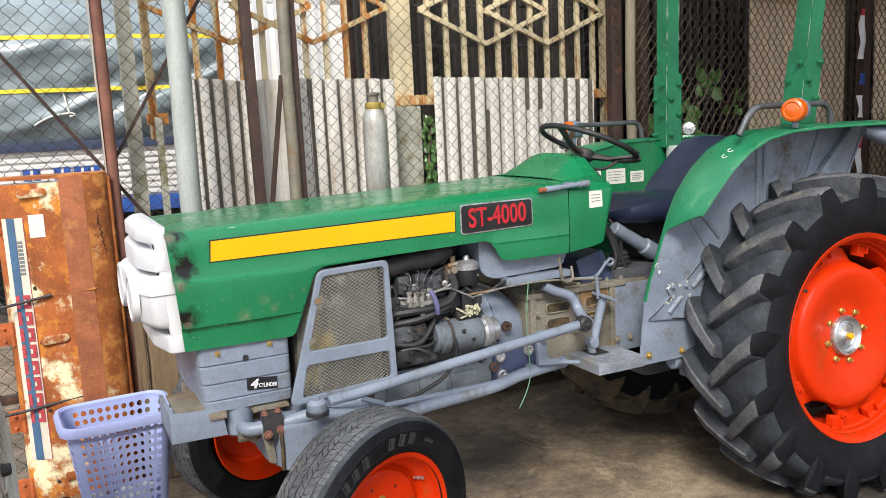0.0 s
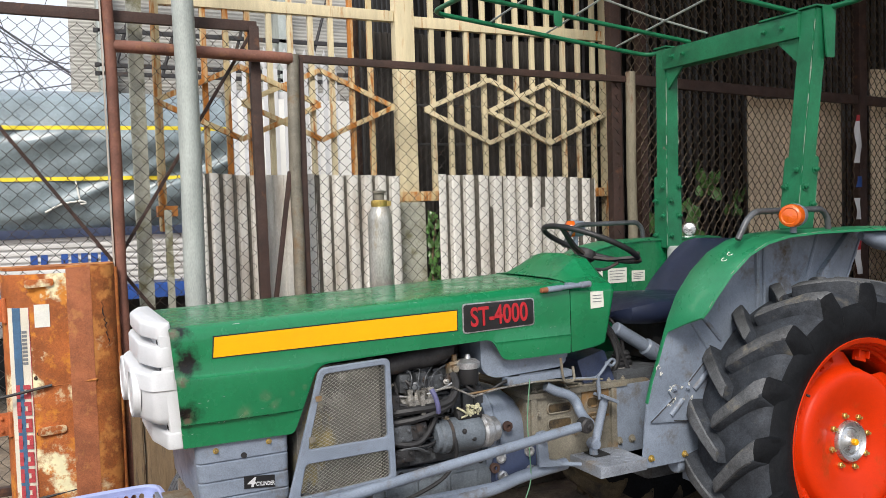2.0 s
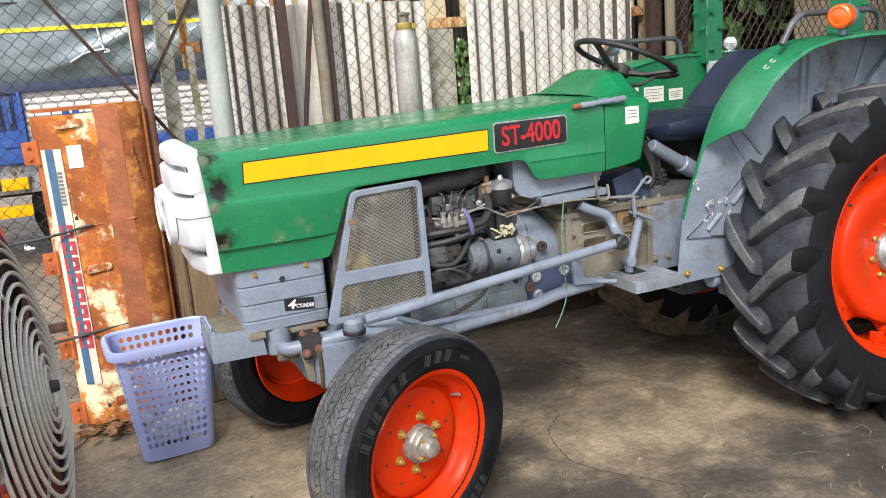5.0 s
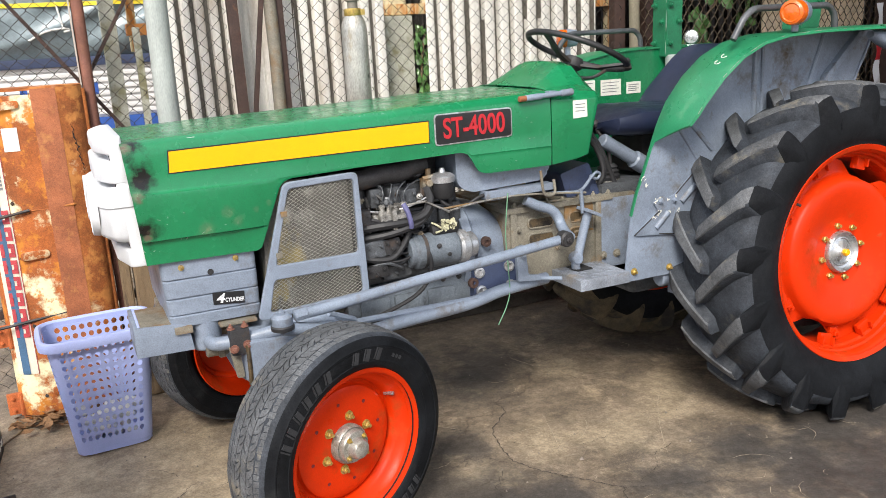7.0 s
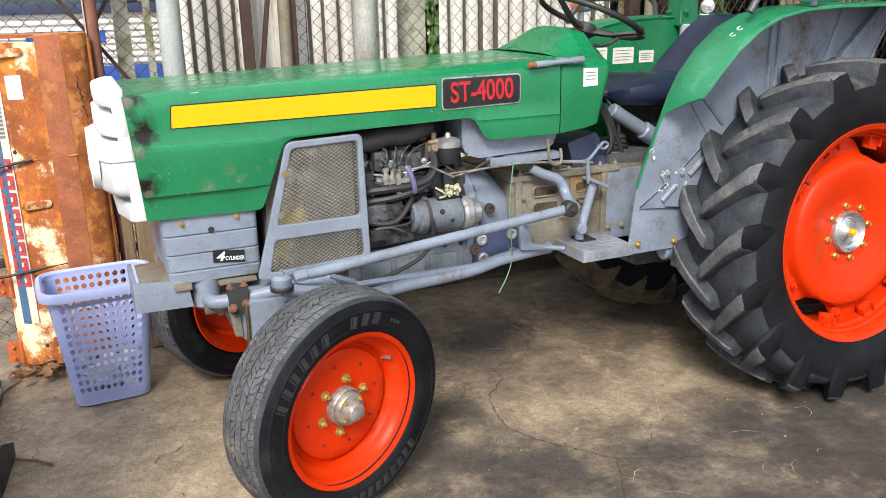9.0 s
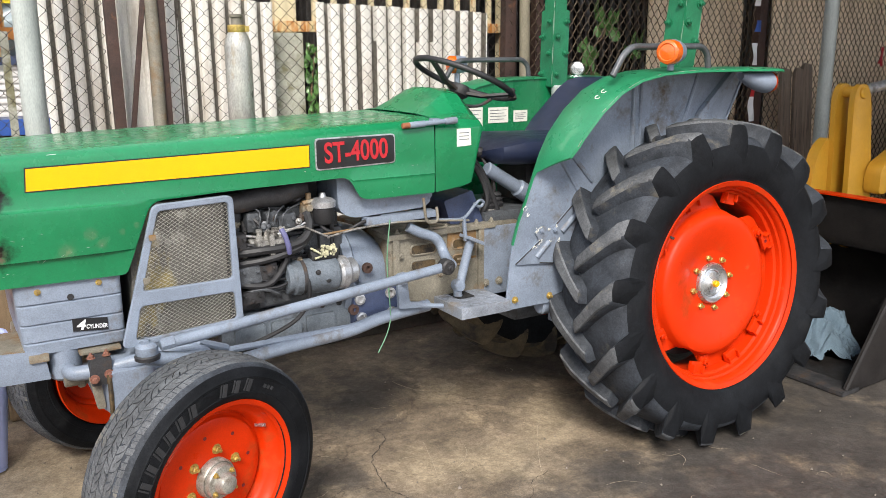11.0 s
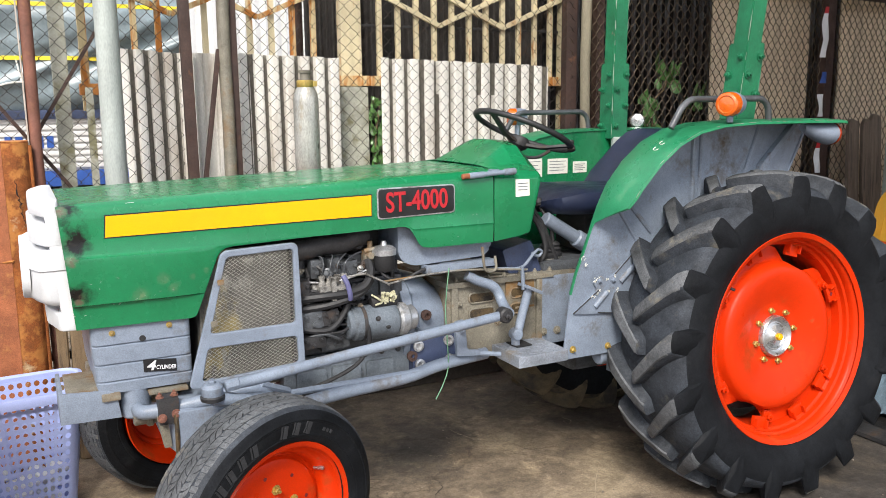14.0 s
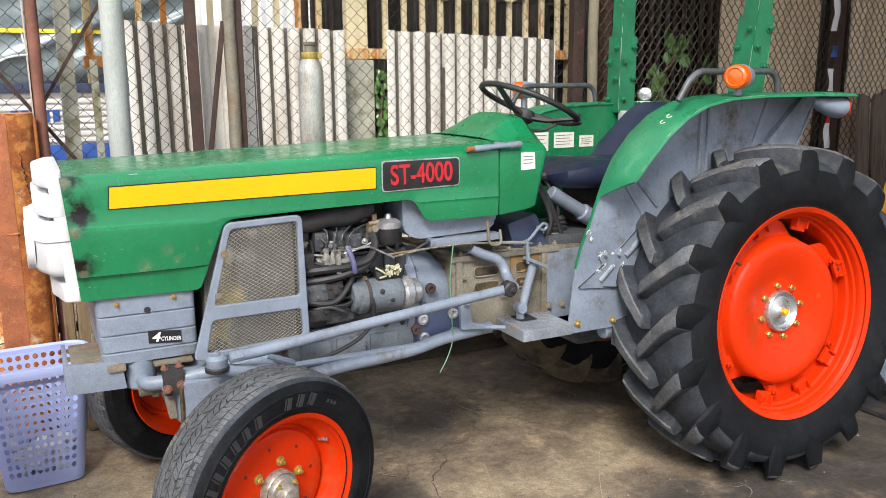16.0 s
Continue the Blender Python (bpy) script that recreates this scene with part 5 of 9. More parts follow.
def front_wheel(sx, steer):
    w = thing("front_wheel", "", "")
    for key in list(w.keys()):
        del w[key]
    w.parent = tractor
    bm, blocks = nb(), nb()
    tyre_front(bm, blocks)
    # the tyre is narrower on its inner side
    fit_ = Matrix.Translation((0, -0.015, 0)) @ Matrix.Diagonal((0.995, 0.85, 0.995, 1))
    for b_ in (bm, blocks):
        bmesh.ops.transform(b_, matrix=fit_, verts=b_.verts[:])
    ob = part("tyre", bm, TYRE, w, "black road tyre with a dusty block tread")
    ob.data.materials.append(TYRE_MID)
    ob.data.polygons.foreach_set("material_index", [1 if math.hypot(q.center.x, q.center.z) > 0.32 else 0 for q in ob.data.polygons])
    tagged(part("tread_block", blocks, TYRE_DUSTY, ob, smooth=False), kind="stuff")
    turn = Matrix.Rotation(radians(90), 4, "X")
    # raised sidewall marking as plain slanting bars, large above and below, small beside them
    bm = nb()
    for a0, cnt, step, hgt, wid in ((157, 6, -8.8, 0.034, 0.0125), (92, 3, -8.6, 0.034, 0.012), (62, 3, -3.0, 0.01, 0.005), (-42, 11, -6.6, 0.03, 0.0105)):
        for k in range(cnt):
            a = radians(a0 + k * step)
            m = Matrix.Rotation(-a, 4, "Y") @ Matrix.Translation((0.2765, -0.1085, 0)) @ Matrix.Rotation(0.22, 4, "Y")
            box(bm, -hgt / 2, hgt / 2, -0.0014, 0.004, -wid, wid * 0.15, 0, m)
            box(bm, -hgt / 2, hgt / 2, -0.0012, 0.004, wid * 0.45, wid * 0.8, 0, m)
    bmesh.ops.transform(bm, matrix=fit_, verts=bm.verts[:])
    tagged(part("sidewall_relief", bm, TYRE_LETTER, ob), kind="stuff")
    bm = nb()
    prof = [(0.219, 0.089), (0.2305, 0.0945), (0.2345, 0.0905), (0.229, 0.081), (0.214, 0.074), (0.207, 0.056), (0.196, 0.048), (0.188, 0.04), (0.181, 0.012), (0.181, 0.0), (0.19, -0.04), (0.208, -0.07), (0.226, -0.084)]
    lathe(bm, prof, turn, 56)
    part("rim", bm, ORANGE, w, "glossy orange-red steel rim", solid=0.005)
    bm = nb()
    lathe(bm, [(0.05, 0.034), (0.1, 0.034), (0.13, 0.0335), (0.155, 0.0325), (0.162, 0.029), (0.166, 0.02), (0.17, 0.016), (0.184, 0.014)], turn, 64)
    disc = part("wheel_disc", bm, ORANGE, w, solid=0.006)
    bm = nb()
    lathe(bm, [(0.057, 0.033), (0.057, 0.056), (0.053, 0.063), (0.049, 0.06), (0.048, 0.074), (0.045, 0.078), (0.031, 0.079), (0.029, 0.097), (0.0245, 0.105), (0.013, 0.109), (0.0, 0.1095)], turn, 36)
    hub = part("hub", bm, HUBMETAL, w, "greasy bare metal hub cap")
    first = None
    for k in range(6):
        a = radians(20 + 60 * k)
        m = Matrix.Translation((0.08 * math.cos(a), -0.037, 0.08 * math.sin(a)))
        if first is None:
            bm = nb()
            bolt(bm, (0, 0, 0), (0, -1, 0), 0.01, 0.011)
            first = part("wheel_nut", bm, BRASSY, disc)
            first.matrix_local = m
        else:
            share("wheel_nut", first, disc, m)
    bolts("cap_screw", [(0.038 * math.cos(radians(40 + 90 * k)), -0.079, 0.038 * math.sin(radians(40 + 90 * k))) for k in range(4)], (0, -1, 0), hub, BRASSY, 0.0055, 0.006)
    bm = nb()
    rod(bm, (0.158, -0.03, 0.092), (0.166, -0.062, 0.098), 0.006, 8)
    part("valve", bm, ZINC, disc)
    # Dark red discs paint the shade of the small holes onto the face.
    for k in range(8):
        a = radians(10 + 45 * k)
        bm = nb()
        lathe(bm, [(0.0055, 0.0335), (0.0055, 0.0378)], Matrix.Translation((0.124 * math.cos(a), 0, 0.124 * math.sin(a))) @ turn, 8, True)
        part("disc_hole", bm, DARKRED, disc)
    bm = nb()
    lathe(bm, [(0.07, 0.0), (0.07, -0.06), (0.045, -0.07), (0.045, -0.12)], turn, 24, True)
    part("hub_drum", bm, STEELBLUE, w)
    tagged(w, "orange-rimmed front wheel turned towards full lock")
    if sx < 0:
        w.matrix_local = pose(-1.911, -0.537, 0.342, 2.3, 0, steer)
    else:
        w.matrix_local = pose(-1.985, 0.54, 0.342, 0, 0, 180 + steer)
    return w


front_wheel(-1, 22.5)
front_wheel(1, 20.0)


# ---- engine and drive train ----
def engine():
    bm = nb()
    box(bm, -1.74, -1.31, -0.17, 0.17, 0.66, 0.9, 0.012)
    eng = part("engine_block", bm, ENGINE, tractor, "oily grey cast-iron engine block")
    for k in range(4):
        bm = nb()
        box(bm, -1.7 + k * 0.1, -1.635 + k * 0.1, -0.188, -0.165, 0.74, 0.89, 0.01)
        part("water_jacket", bm, ENGINE, eng)
    bm = nb()
    box(bm, -1.72, -1.32, -0.16, 0.16, 0.904, 0.985, 0.01)
    part("cylinder_head", bm, ENGINE, eng)
    bm = nb()
    box(bm, -1.7, -1.36, -0.1, 0.1, 0.987, 1.05, 0.02)
    part("rocker_cover", bm, DARK, eng)
    for k in range(5):
        bm = nb()
        rod(bm, (-1.69 + k * 0.084, -0.185, 0.7), (-1.69 + k * 0.084, -0.185, 0.96), 0.009, 8)
        part("push_rod_tube", bm, ENGINE, eng)
    for k in range(4):
        bm = nb()
        box(bm, -1.71 + k * 0.1, -1.66 + k * 0.1, -0.19, -0.158, 0.925, 0.985, 0.008)
        part("port_boss", bm, ENGINE, eng)
    # fittings, unions and clips round the pump
    rnd = random.Random(17)
    kinds = [(GREASE, 0.008), (DARK, 0.012), (DARK, 0.007), (ENGINE, 0.014), (BLACK, 0.013), (TAN, 0.008)]
    for k in range(46):
        x, z = rnd.uniform(-1.71, -1.44), rnd.uniform(0.72, 0.965)
        mm, r = kinds[k % 6]
        y = rnd.uniform(-0.245, -0.2)
        bm = nb()
        d = Vector((rnd.uniform(-1, 1), rnd.uniform(-1, -0.3), rnd.uniform(-1, 1)))
        lathe(bm, [(r * 0.7, -0.03), (r, -0.026), (r, 0.0), (r * 1.3, 0.001), (r * 1.3, 0.01), (r * 0.8, 0.012), (r * 0.6, 0.02), (0.0, 0.021)], along((x, y, z), d), 6 if k % 2 else 10)
        part("pipe_union", bm, mm, eng)
    for k in range(7):
        a = Vector((rnd.uniform(-1.72, -1.6), rnd.uniform(-0.26, -0.22), rnd.uniform(0.68, 0.97)))
        b = Vector((rnd.uniform(-1.6, -1.42), rnd.uniform(-0.26, -0.22), rnd.uniform(0.7, 0.97)))
        mid = a.lerp(b, 0.5) + Vector((0, -0.02, rnd.uniform(-0.05, 0.03)))
        bm = nb()
        tube(bm, smooth_path([a + Vector((0, 0.05, 0)), a, mid, b, b + Vector((0, 0.05, 0))]), rnd.choice((0.0028, 0.004, 0.0055)), 6)
        part("wire", bm, rnd.choice((BLACK, DARK, BLACK, ENGINE)), eng)
    bm = nb()
    plate(bm, rounded([(-1.74, 0.66), (-1.74, 0.55), (-1.6, 0.52), (-1.3, 0.52), (-1.3, 0.66)], 0.02), -0.19, 0.19, 0.008)
    sump = part("oil_sump", bm, SUMP, tractor)
    bolts("sump_bolt", [(-1.7 + k * 0.06, -0.19, 0.645) for k in range(7)], (0, -1, 0), sump, DARK, 0.007, 0.006)
    for x0, x1 in ((-1.7, -1.6), (-1.58, -1.48), (-1.46, -1.36)):
        bm = nb()
        plate(bm, rounded([(x0, 0.545), (x1, 0.545), (x1, 0.62), (x0, 0.62)], 0.012), -0.202, -0.185, 0.005)
        part("sump_panel", bm, SUMP, sump)
    bm = nb()
    tube(bm, smooth_path([(-1.74, -0.19, 1.012), (-1.66, -0.205, 1.018), (-1.6, -0.208, 1.03), (-1.54, -0.205, 1.028), (-1.5, -0.205, 1.04), (-1.455, -0.19, 1.045)]), 0.033, 14)
    for x in (-1.66, -1.57, -1.48):
        rod(bm, (x, -0.21, 1.025), (x, -0.14, 1.0), 0.021, 10)
    part("intake_manifold", bm, DARK, tractor, "black intake manifold")
    f = nb()
    lathe(f, [(0.03, 0.932), (0.036, 0.94), (0.036, 0.985), (0.03, 0.992)], Matrix.Translation((-1.405, -0.24, 0)), 20, True)
    fo = part("fuel_filter", f, BLACK, tractor, "black fuel filter bowl with a metal head")
    bm = nb()
    lathe(bm, [(0.04, 0.985), (0.041, 1.003), (0.03, 1.012), (0.012, 1.016), (0.008, 1.03)], Matrix.Translation((-1.405, -0.24, 0)), 20, True)
    part("filter_head", bm, ALU, fo)
    bm = nb()
    box(bm, -1.47, -1.435, -0.235, -0.2, 0.95, 1.0, 0.006)
    rod(bm, (-1.452, -0.25, 0.985), (-1.452, -0.2, 0.985), 0.012, 8)
    rod(bm, (-1.445, -0.22, 0.93), (-1.445, -0.22, 1.03), 0.009, 8)
    rod(bm, (-1.47, -0.232, 1.0), (-1.43, -0.236, 1.005), 0.009, 6)
    part("fuel_tap", bm, TAN, tractor)
    bm = nb()
    box(bm, -1.635, -1.535, -0.27, -0.19, 0.872, 0.905, 0.006)
    for k in range(4):
        lathe(bm, [(0.013, 0), (0.013, 0.012), (0.009, 0.014), (0.009, 0.024), (0.011, 0.025), (0.011, 0.033), (0.005, 0.036)], Matrix.Translation((-1.62 + k * 0.025, -0.245 + 0.004 * (k % 2), 0.902)), 7, True)
        rod(bm, (-1.62 + k * 0.025, -0.278, 0.885 - 0.006 * (k % 2)), (-1.62 + k * 0.025, -0.255, 0.885), 0.0085, 6)
    rod(bm, (-1.65, -0.23, 0.885), (-1.635, -0.23, 0.885), 0.022, 12)
    box(bm, -1.6, -1.585, -0.285, -0.262, 0.86, 0.935, 0.003)
    part("injection_pump", bm, GREASE, tractor, "bare aluminium injection pump")
    bm = nb()
    for k in range(4):
        x = -1.62 + k * 0.025
        tube(bm, smooth_path([(x, -0.245, 0.935), (x + 0.005, -0.25, 0.975), (x + 0.02 * k, -0.22, 0.995), (-1.68 + k * 0.085, -0.18, 0.985)]), 0.0026, 6)
    part("injector_pipe", bm, ENGINE, tractor)
    bm = nb()
    tube(bm, smooth_path([(-1.565, -0.29, 0.94), (-1.556, -0.3, 0.915), (-1.548, -0.3, 0.885), (-1.543, -0.292, 0.862)]), 0.0085, 8)
    part("strap", bm, mat("violet_cable_tie", (0.12, 0.12, 0.25), 0.5, var=0.2, scale=30), tractor, "faded violet strap round the fuel lines")
    # lumps, covers and flanges of the pump's governor housing, and the casting below it
    for (x, y, z), (a, b_, c_), mm in (((-1.66, -0.235, 0.8), (0.035, 0.03, 0.03), ENGINE), ((-1.6, -0.24, 0.805), (0.03, 0.025, 0.024), DARK), ((-1.66, -0.24, 0.73), (0.04, 0.03, 0.02), DARK), ((-1.58, -0.22, 0.72), (0.05, 0.02, 0.03), ENGINE), ((-1.69, -0.235, 0.9), (0.025, 0.03, 0.03), DARK), ((-1.52, -0.2, 0.945), (0.03, 0.03, 0.028), ENGINE), ((-1.57, -0.2, 0.955), (0.02, 0.03, 0.03), ENGINE), ((-1.63, -0.2, 0.955), (0.02, 0.03, 0.03), ENGINE)):
        bm = nb()
        box(bm, -a, a, -b_, b_, -c_, c_, 0.01, Matrix.Translation((x, y, z)) @ Matrix.Rotation(noise.noise(Vector((x * 30, y, z * 20))) * 0.5, 4, "Y"))
        for q in range(3):
            bolt(bm, (x - a * 0.6 + q * a * 0.6, y - b_, z + c_ * 0.4 * (-1) ** q), (0, -1, 0), 0.006, 0.006)
        part("governor_housing", bm, mm, tractor)
    # starter motor
    bm = nb()
    rod(bm, (-1.53, -0.245, 0.77), (-1.37, -0.245, 0.765), 0.057, 24)
    rod(bm, (-1.545, -0.245, 0.77), (-1.525, -0.245, 0.77), 0.05, 20)
    st = part("starter_motor", bm, SUMP, tractor, "grey starter motor with bare end casting")
    bm = nb()
    rod(bm, (-1.375, -0.245, 0.765), (-1.335, -0.24, 0.763), 0.055, 20)
    rod(bm, (-1.345, -0.24, 0.763), (-1.3, -0.235, 0.763), 0.042, 18)
    part("starter_nose", bm, ALU, st)
    bm = nb()
    lathe(bm, [(0.0575, 0), (0.0595, 0.002), (0.0595, 0.01), (0.0575, 0.012)], along((-1.5, -0.245, 0.77), (1, 0, 0)), 24)
    for p in ((-1.455, 0.79), (-1.42, 0.76)):
        bolt(bm, (p[0], -0.3, p[1]), (0, -1, 0), 0.006, 0.005)
    part("starter_band", bm, DARK, st)
    bm = nb()
    rod(bm, (-1.46, -0.25, 0.83), (-1.37, -0.25, 0.835), 0.022, 12)
    part("solenoid", bm, DARK, st)
    bm = nb()
    rnd = random.Random(31)
    for k in range(26):
        w = rnd.uniform(0.003, 0.008)
        m = Matrix.Translation((rnd.uniform(-1.435, -1.375), rnd.uniform(-0.275, -0.262), rnd.uniform(0.832, 0.86))) @ pose(0, 0, 0, rnd.uniform(0, 90), rnd.uniform(0, 90), 0)
        box(bm, -w, w, -w, w, -w * 0.7, w * 0.7, 0.001, m)
    tube(bm, smooth_path([(-1.46, -0.26, 0.86), (-1.445, -0.28, 0.85), (-1.43, -0.275, 0.835), (-1.455, -0.28, 0.83)]), 0.0035, 6)
    part("terminal", bm, mat("pale_corroded_terminal", (0.5, 0.48, 0.32), 0.9, var=0.4, scale=60, stain=(0.05, 0.045, 0.04), amount=0.53, stain_scale=60), st)
    # hoses and looms
    hoses = [([(-1.7, -0.25, 0.87), (-1.62, -0.275, 0.877), (-1.55, -0.28, 0.88), (-1.49, -0.275, 0.895), (-1.462, -0.262, 0.935), (-1.46, -0.235, 0.97)], 0.014),
             ([(-1.7, -0.245, 0.835), (-1.62, -0.27, 0.845), (-1.56, -0.28, 0.858), (-1.5, -0.275, 0.875), (-1.46, -0.26, 0.91)], 0.012),
             ([(-1.7, -0.25, 0.775), (-1.64, -0.265, 0.765), (-1.6, -0.268, 0.77), (-1.565, -0.262, 0.8), (-1.54, -0.26, 0.84)], 0.011),
             ([(-1.5, -0.28, 0.8), (-1.488, -0.3, 0.76), (-1.49, -0.295, 0.70), (-1.53, -0.28, 0.64), (-1.62, -0.25, 0.59), (-1.72, -0.23, 0.56)], 0.007),
             ([(-1.44, -0.23, 0.96), (-1.4, -0.26, 0.91), (-1.33, -0.25, 0.9), (-1.25, -0.25, 0.925), (-1.1, -0.25, 0.91), (-0.95, -0.24, 0.885)], 0.006),
             ([(-0.8, -0.12, 1.1), (-0.74, -0.14, 1.02), (-0.72, -0.16, 0.93), (-0.75, -0.15, 0.86)], 0.011),
             ([(-0.79, -0.1, 1.12), (-0.72, -0.12, 1.03), (-0.69, -0.14, 0.95), (-0.66, -0.15, 0.87)], 0.01)]
    for pts, r in hoses:
        bm = nb()
        tube(bm, smooth_path(pts, 7), r, 8)
        part("hose", bm, BLACK, tractor)
    pipes = [([(-1.585, -0.28, 0.931), (-1.58, -0.28, 0.931), (-1.49, -0.285, 0.937), (-1.485, -0.285, 0.935), (-1.408, -0.28, 0.895), (-1.403, -0.28, 0.895), (-1.3, -0.275, 0.908), (-1.16, -0.27, 0.912)], 0.0034, GREASE),
             ([(-1.42, -0.27, 0.902), (-1.3, -0.27, 0.907), (-1.15, -0.265, 0.91), (-1.02, -0.26, 0.9), (-0.86, -0.25, 0.882)], 0.0036, TAN),
             ([(-1.06, -0.28, 0.985), (-1.055, -0.285, 0.92), (-1.04, -0.285, 0.9), (-1.01, -0.285, 0.905), (-1.01, -0.28, 0.95)], 0.005, TAN),
             ([(-1.68, -0.22, 0.92), (-1.6, -0.235, 0.91), (-1.52, -0.25, 0.925), (-1.45, -0.25, 0.95)], 0.004, ALU),
             ([(-1.02, -0.2, 0.892), (-0.93, -0.21, 0.885), (-0.86, -0.215, 0.885), (-0.81, -0.21, 0.925), (-0.785, -0.205, 0.94), (-0.765, -0.2, 0.93), (-0.78, -0.2, 0.915), (-0.81, -0.205, 0.93)], 0.0055, STEELBLUE)]
    for pts, r, mm in pipes:
        bm = nb()
        tube(bm, smooth_path(pts, 7), r, 8)
        part("pipe", bm, mm, tractor)
    # fuel tank that shows under the bonnet
    bm = nb()
    out = rounded([(-1.355, 1.15), (-1.35, 0.96), (-1.3, 0.935), (-1.03, 0.945), (-1.0, 0.97), (-1.0, 1.15)], 0.03, 5)
    plate(bm, out, -0.235, 0.235, 0.014)
    part("fuel_tank", bm, STEELBLUE, tractor, "smooth grey fuel tank")
    bm = nb()
    plate(bm, [(-1.262, 0.91), (-1.0, 0.912), (-1.0, 0.935), (-1.262, 0.935)], -0.262, -0.215, 0.003)
    box(bm, -1.25, -1.2, -0.25, -0.2, 0.9, 0.935, 0.003)
    part("tank_bracket", bm, STEELBLUE, tractor)
    bm = nb()
    # clutch housing: a swelling shell
    secs = []
    for x, ry, rz, zc in ((-1.32, 0.21, 0.175, 0.715), (-1.29, 0.215, 0.18, 0.715), (-1.28, 0.205, 0.168, 0.715), (-1.24, 0.2, 0.162, 0.715), (-1.19, 0.19, 0.15, 0.71), (-1.15, 0.175, 0.125, 0.705)):
        secs.append([(x, ry * math.copysign(abs(math.cos(a)) ** 0.8, math.cos(a)), zc + rz * math.copysign(abs(math.sin(a)) ** 0.8, math.sin(a))) for a in (2 * math.pi * k / 28 for k in range(28))])
    loft(bm, secs)
    for a in range(0, 360, 36):
        bolt(bm, (-1.28, 0.21 * math.cos(radians(a)), 0.715 + 0.172 * math.sin(radians(a))), (1, 0, 0), 0.009, 0.008)
    part("clutch_housing", bm, STEELBLUE, tractor, "bulging grey clutch housing")
    bm = nb()
    box(bm, -1.3, -1.13, -0.222, 0.222, 0.56, 0.69, 0.012)
    side = part("side_plate", bm, NAVY, tractor)
    for p in ((-1.275, 0.59), (-1.16, 0.592), (-1.165, 0.66), (-1.28, 0.655)):
        bm = nb()
        lathe(bm, [(0.018, 0), (0.019, 0.01), (0.012, 0.012), (0.008, 0.004)], along((p[0], -0.222, p[1]), (0, -1, 0)), 16, True)
        part("threaded_boss", bm, ALU, side)
    for p in ((-1.245, 0.757), (-1.3, 0.62)):
        bm = nb()
        lathe(bm, [(0.018, 0), (0.018, 0.012), (0.008, 0.013), (0.007, 0.004)], along((p[0], -0.212, p[1]), (0, -1, 0)), 14, True)
        part("drain_plug", bm, RUST_DARK, tractor)
    # gearbox casting
    bm = nb()
    plate(bm, rounded([(-1.155, 0.6), (-1.155, 0.835), (-1.1, 0.865), (-0.6, 0.85), (-0.6, 0.6), (-0.9, 0.56)], 0.02), -0.2, 0.2, 0.012)
    for x in (-1.13, -0.78):
        box(bm, x - 0.012, x + 0.012, -0.212, 0.212, 0.6, 0.84, 0.004)
    box(bm, -1.16, -0.72, -0.215, 0.215, 0.835, 0.855, 0.004)
    for k in range(7):
        bolt(bm, (-1.12 + k * 0.065, -0.2, 0.856), (0, 0, 1), 0.008, 0.008)
    part("gearbox", bm, TAN, tractor, "oil-streaked tan gearbox casting")
    bm = nb()
    box(bm, -0.79, -0.58, -0.208, 0.208, 0.58, 0.838, 0.01)
    part("range_box", bm, STEELBLUE, tractor)
    bm = nb()
    plate(bm, rounded([(-0.92, 0.835), (-0.92, 0.73), (-0.8, 0.73), (-0.8, 0.835)], 0.01), -0.204, -0.19, 0.002)
    part("cover_plate", bm, TAN, tractor)
    for z in (0.79, 0.733):
        for xa, xb in ((-1.07, -0.968), (-0.9, -0.85)):
            bm = nb()
            plate(bm, rounded([(xa, z - 0.018), (xa, z + 0.018), (xb, z + 0.018), (xb, z - 0.018)], 0.017, 5), -0.2045, -0.2, 0)
            part("cast_pocket", bm, OCHRE, tractor)
            bm = nb()
            lip = rounded([(xa, z - 0.018), (xa, z + 0.018), (xb, z + 0.018), (xb, z - 0.018)], 0.017, 5)
            tube(bm, [(p[0], -0.204, p[1]) for p in lip] + [(lip[0][0], -0.204, lip[0][1])], 0.0035, 6)
            part("pocket_lip", bm, TAN, tractor)
    for z in (0.775, 0.735):
        bm = nb()
        box(bm, -0.88, -0.8, -0.206, -0.198, z - 0.004, z + 0.004, 0.002)
        part("casting_rib", bm, TAN, tractor)
    bolts("cover_bolt", [(-1.11, -0.2, 0.776), (-1.11, -0.2, 0.69), (-0.95, -0.2, 0.69), (-0.76, -0.208, 0.63), (-0.7, -0.208, 0.63)], (0, -1, 0), tractor, TAN, 0.011, 0.009)
    bm = nb()
    box(bm, -0.62, 0.2, -0.2, 0.2, 0.45, 0.86, 0.03)
    rod(bm, (0, -0.45, 0.602), (0, 0.45, 0.602), 0.085, 20)
    box(bm, -0.62, -0.42, -0.22, 0.22, 0.47, 0.6, 0.01)
    part("rear_axle_housing", bm, ENGINE, tractor, "oily rear axle housing")
    bm = nb()
    rod(bm, (-0.6, -0.32, 0.545), (-0.52, -0.32, 0.545), 0.035, 12)
    box(bm, -0.53, -0.5, -0.34, -0.29, 0.47, 0.6, 0.004)
    part("draft_arm", bm, STEELBLUE, tractor)
    # bent relay arm, pedal and linkage
    bm = nb()
    secs = []
    for p, w in (((-1.1, -0.24, 0.885), 0.014), ((-1.06, -0.25, 0.862), 0.016), ((-1.01, -0.255, 0.842), 0.017), ((-0.985, -0.258, 0.815), 0.018), ((-0.98, -0.275, 0.785), 0.018), ((-0.988, -0.315, 0.768), 0.016), ((-1.0, -0.36, 0.764), 0.015)):
        secs.append((p, w))
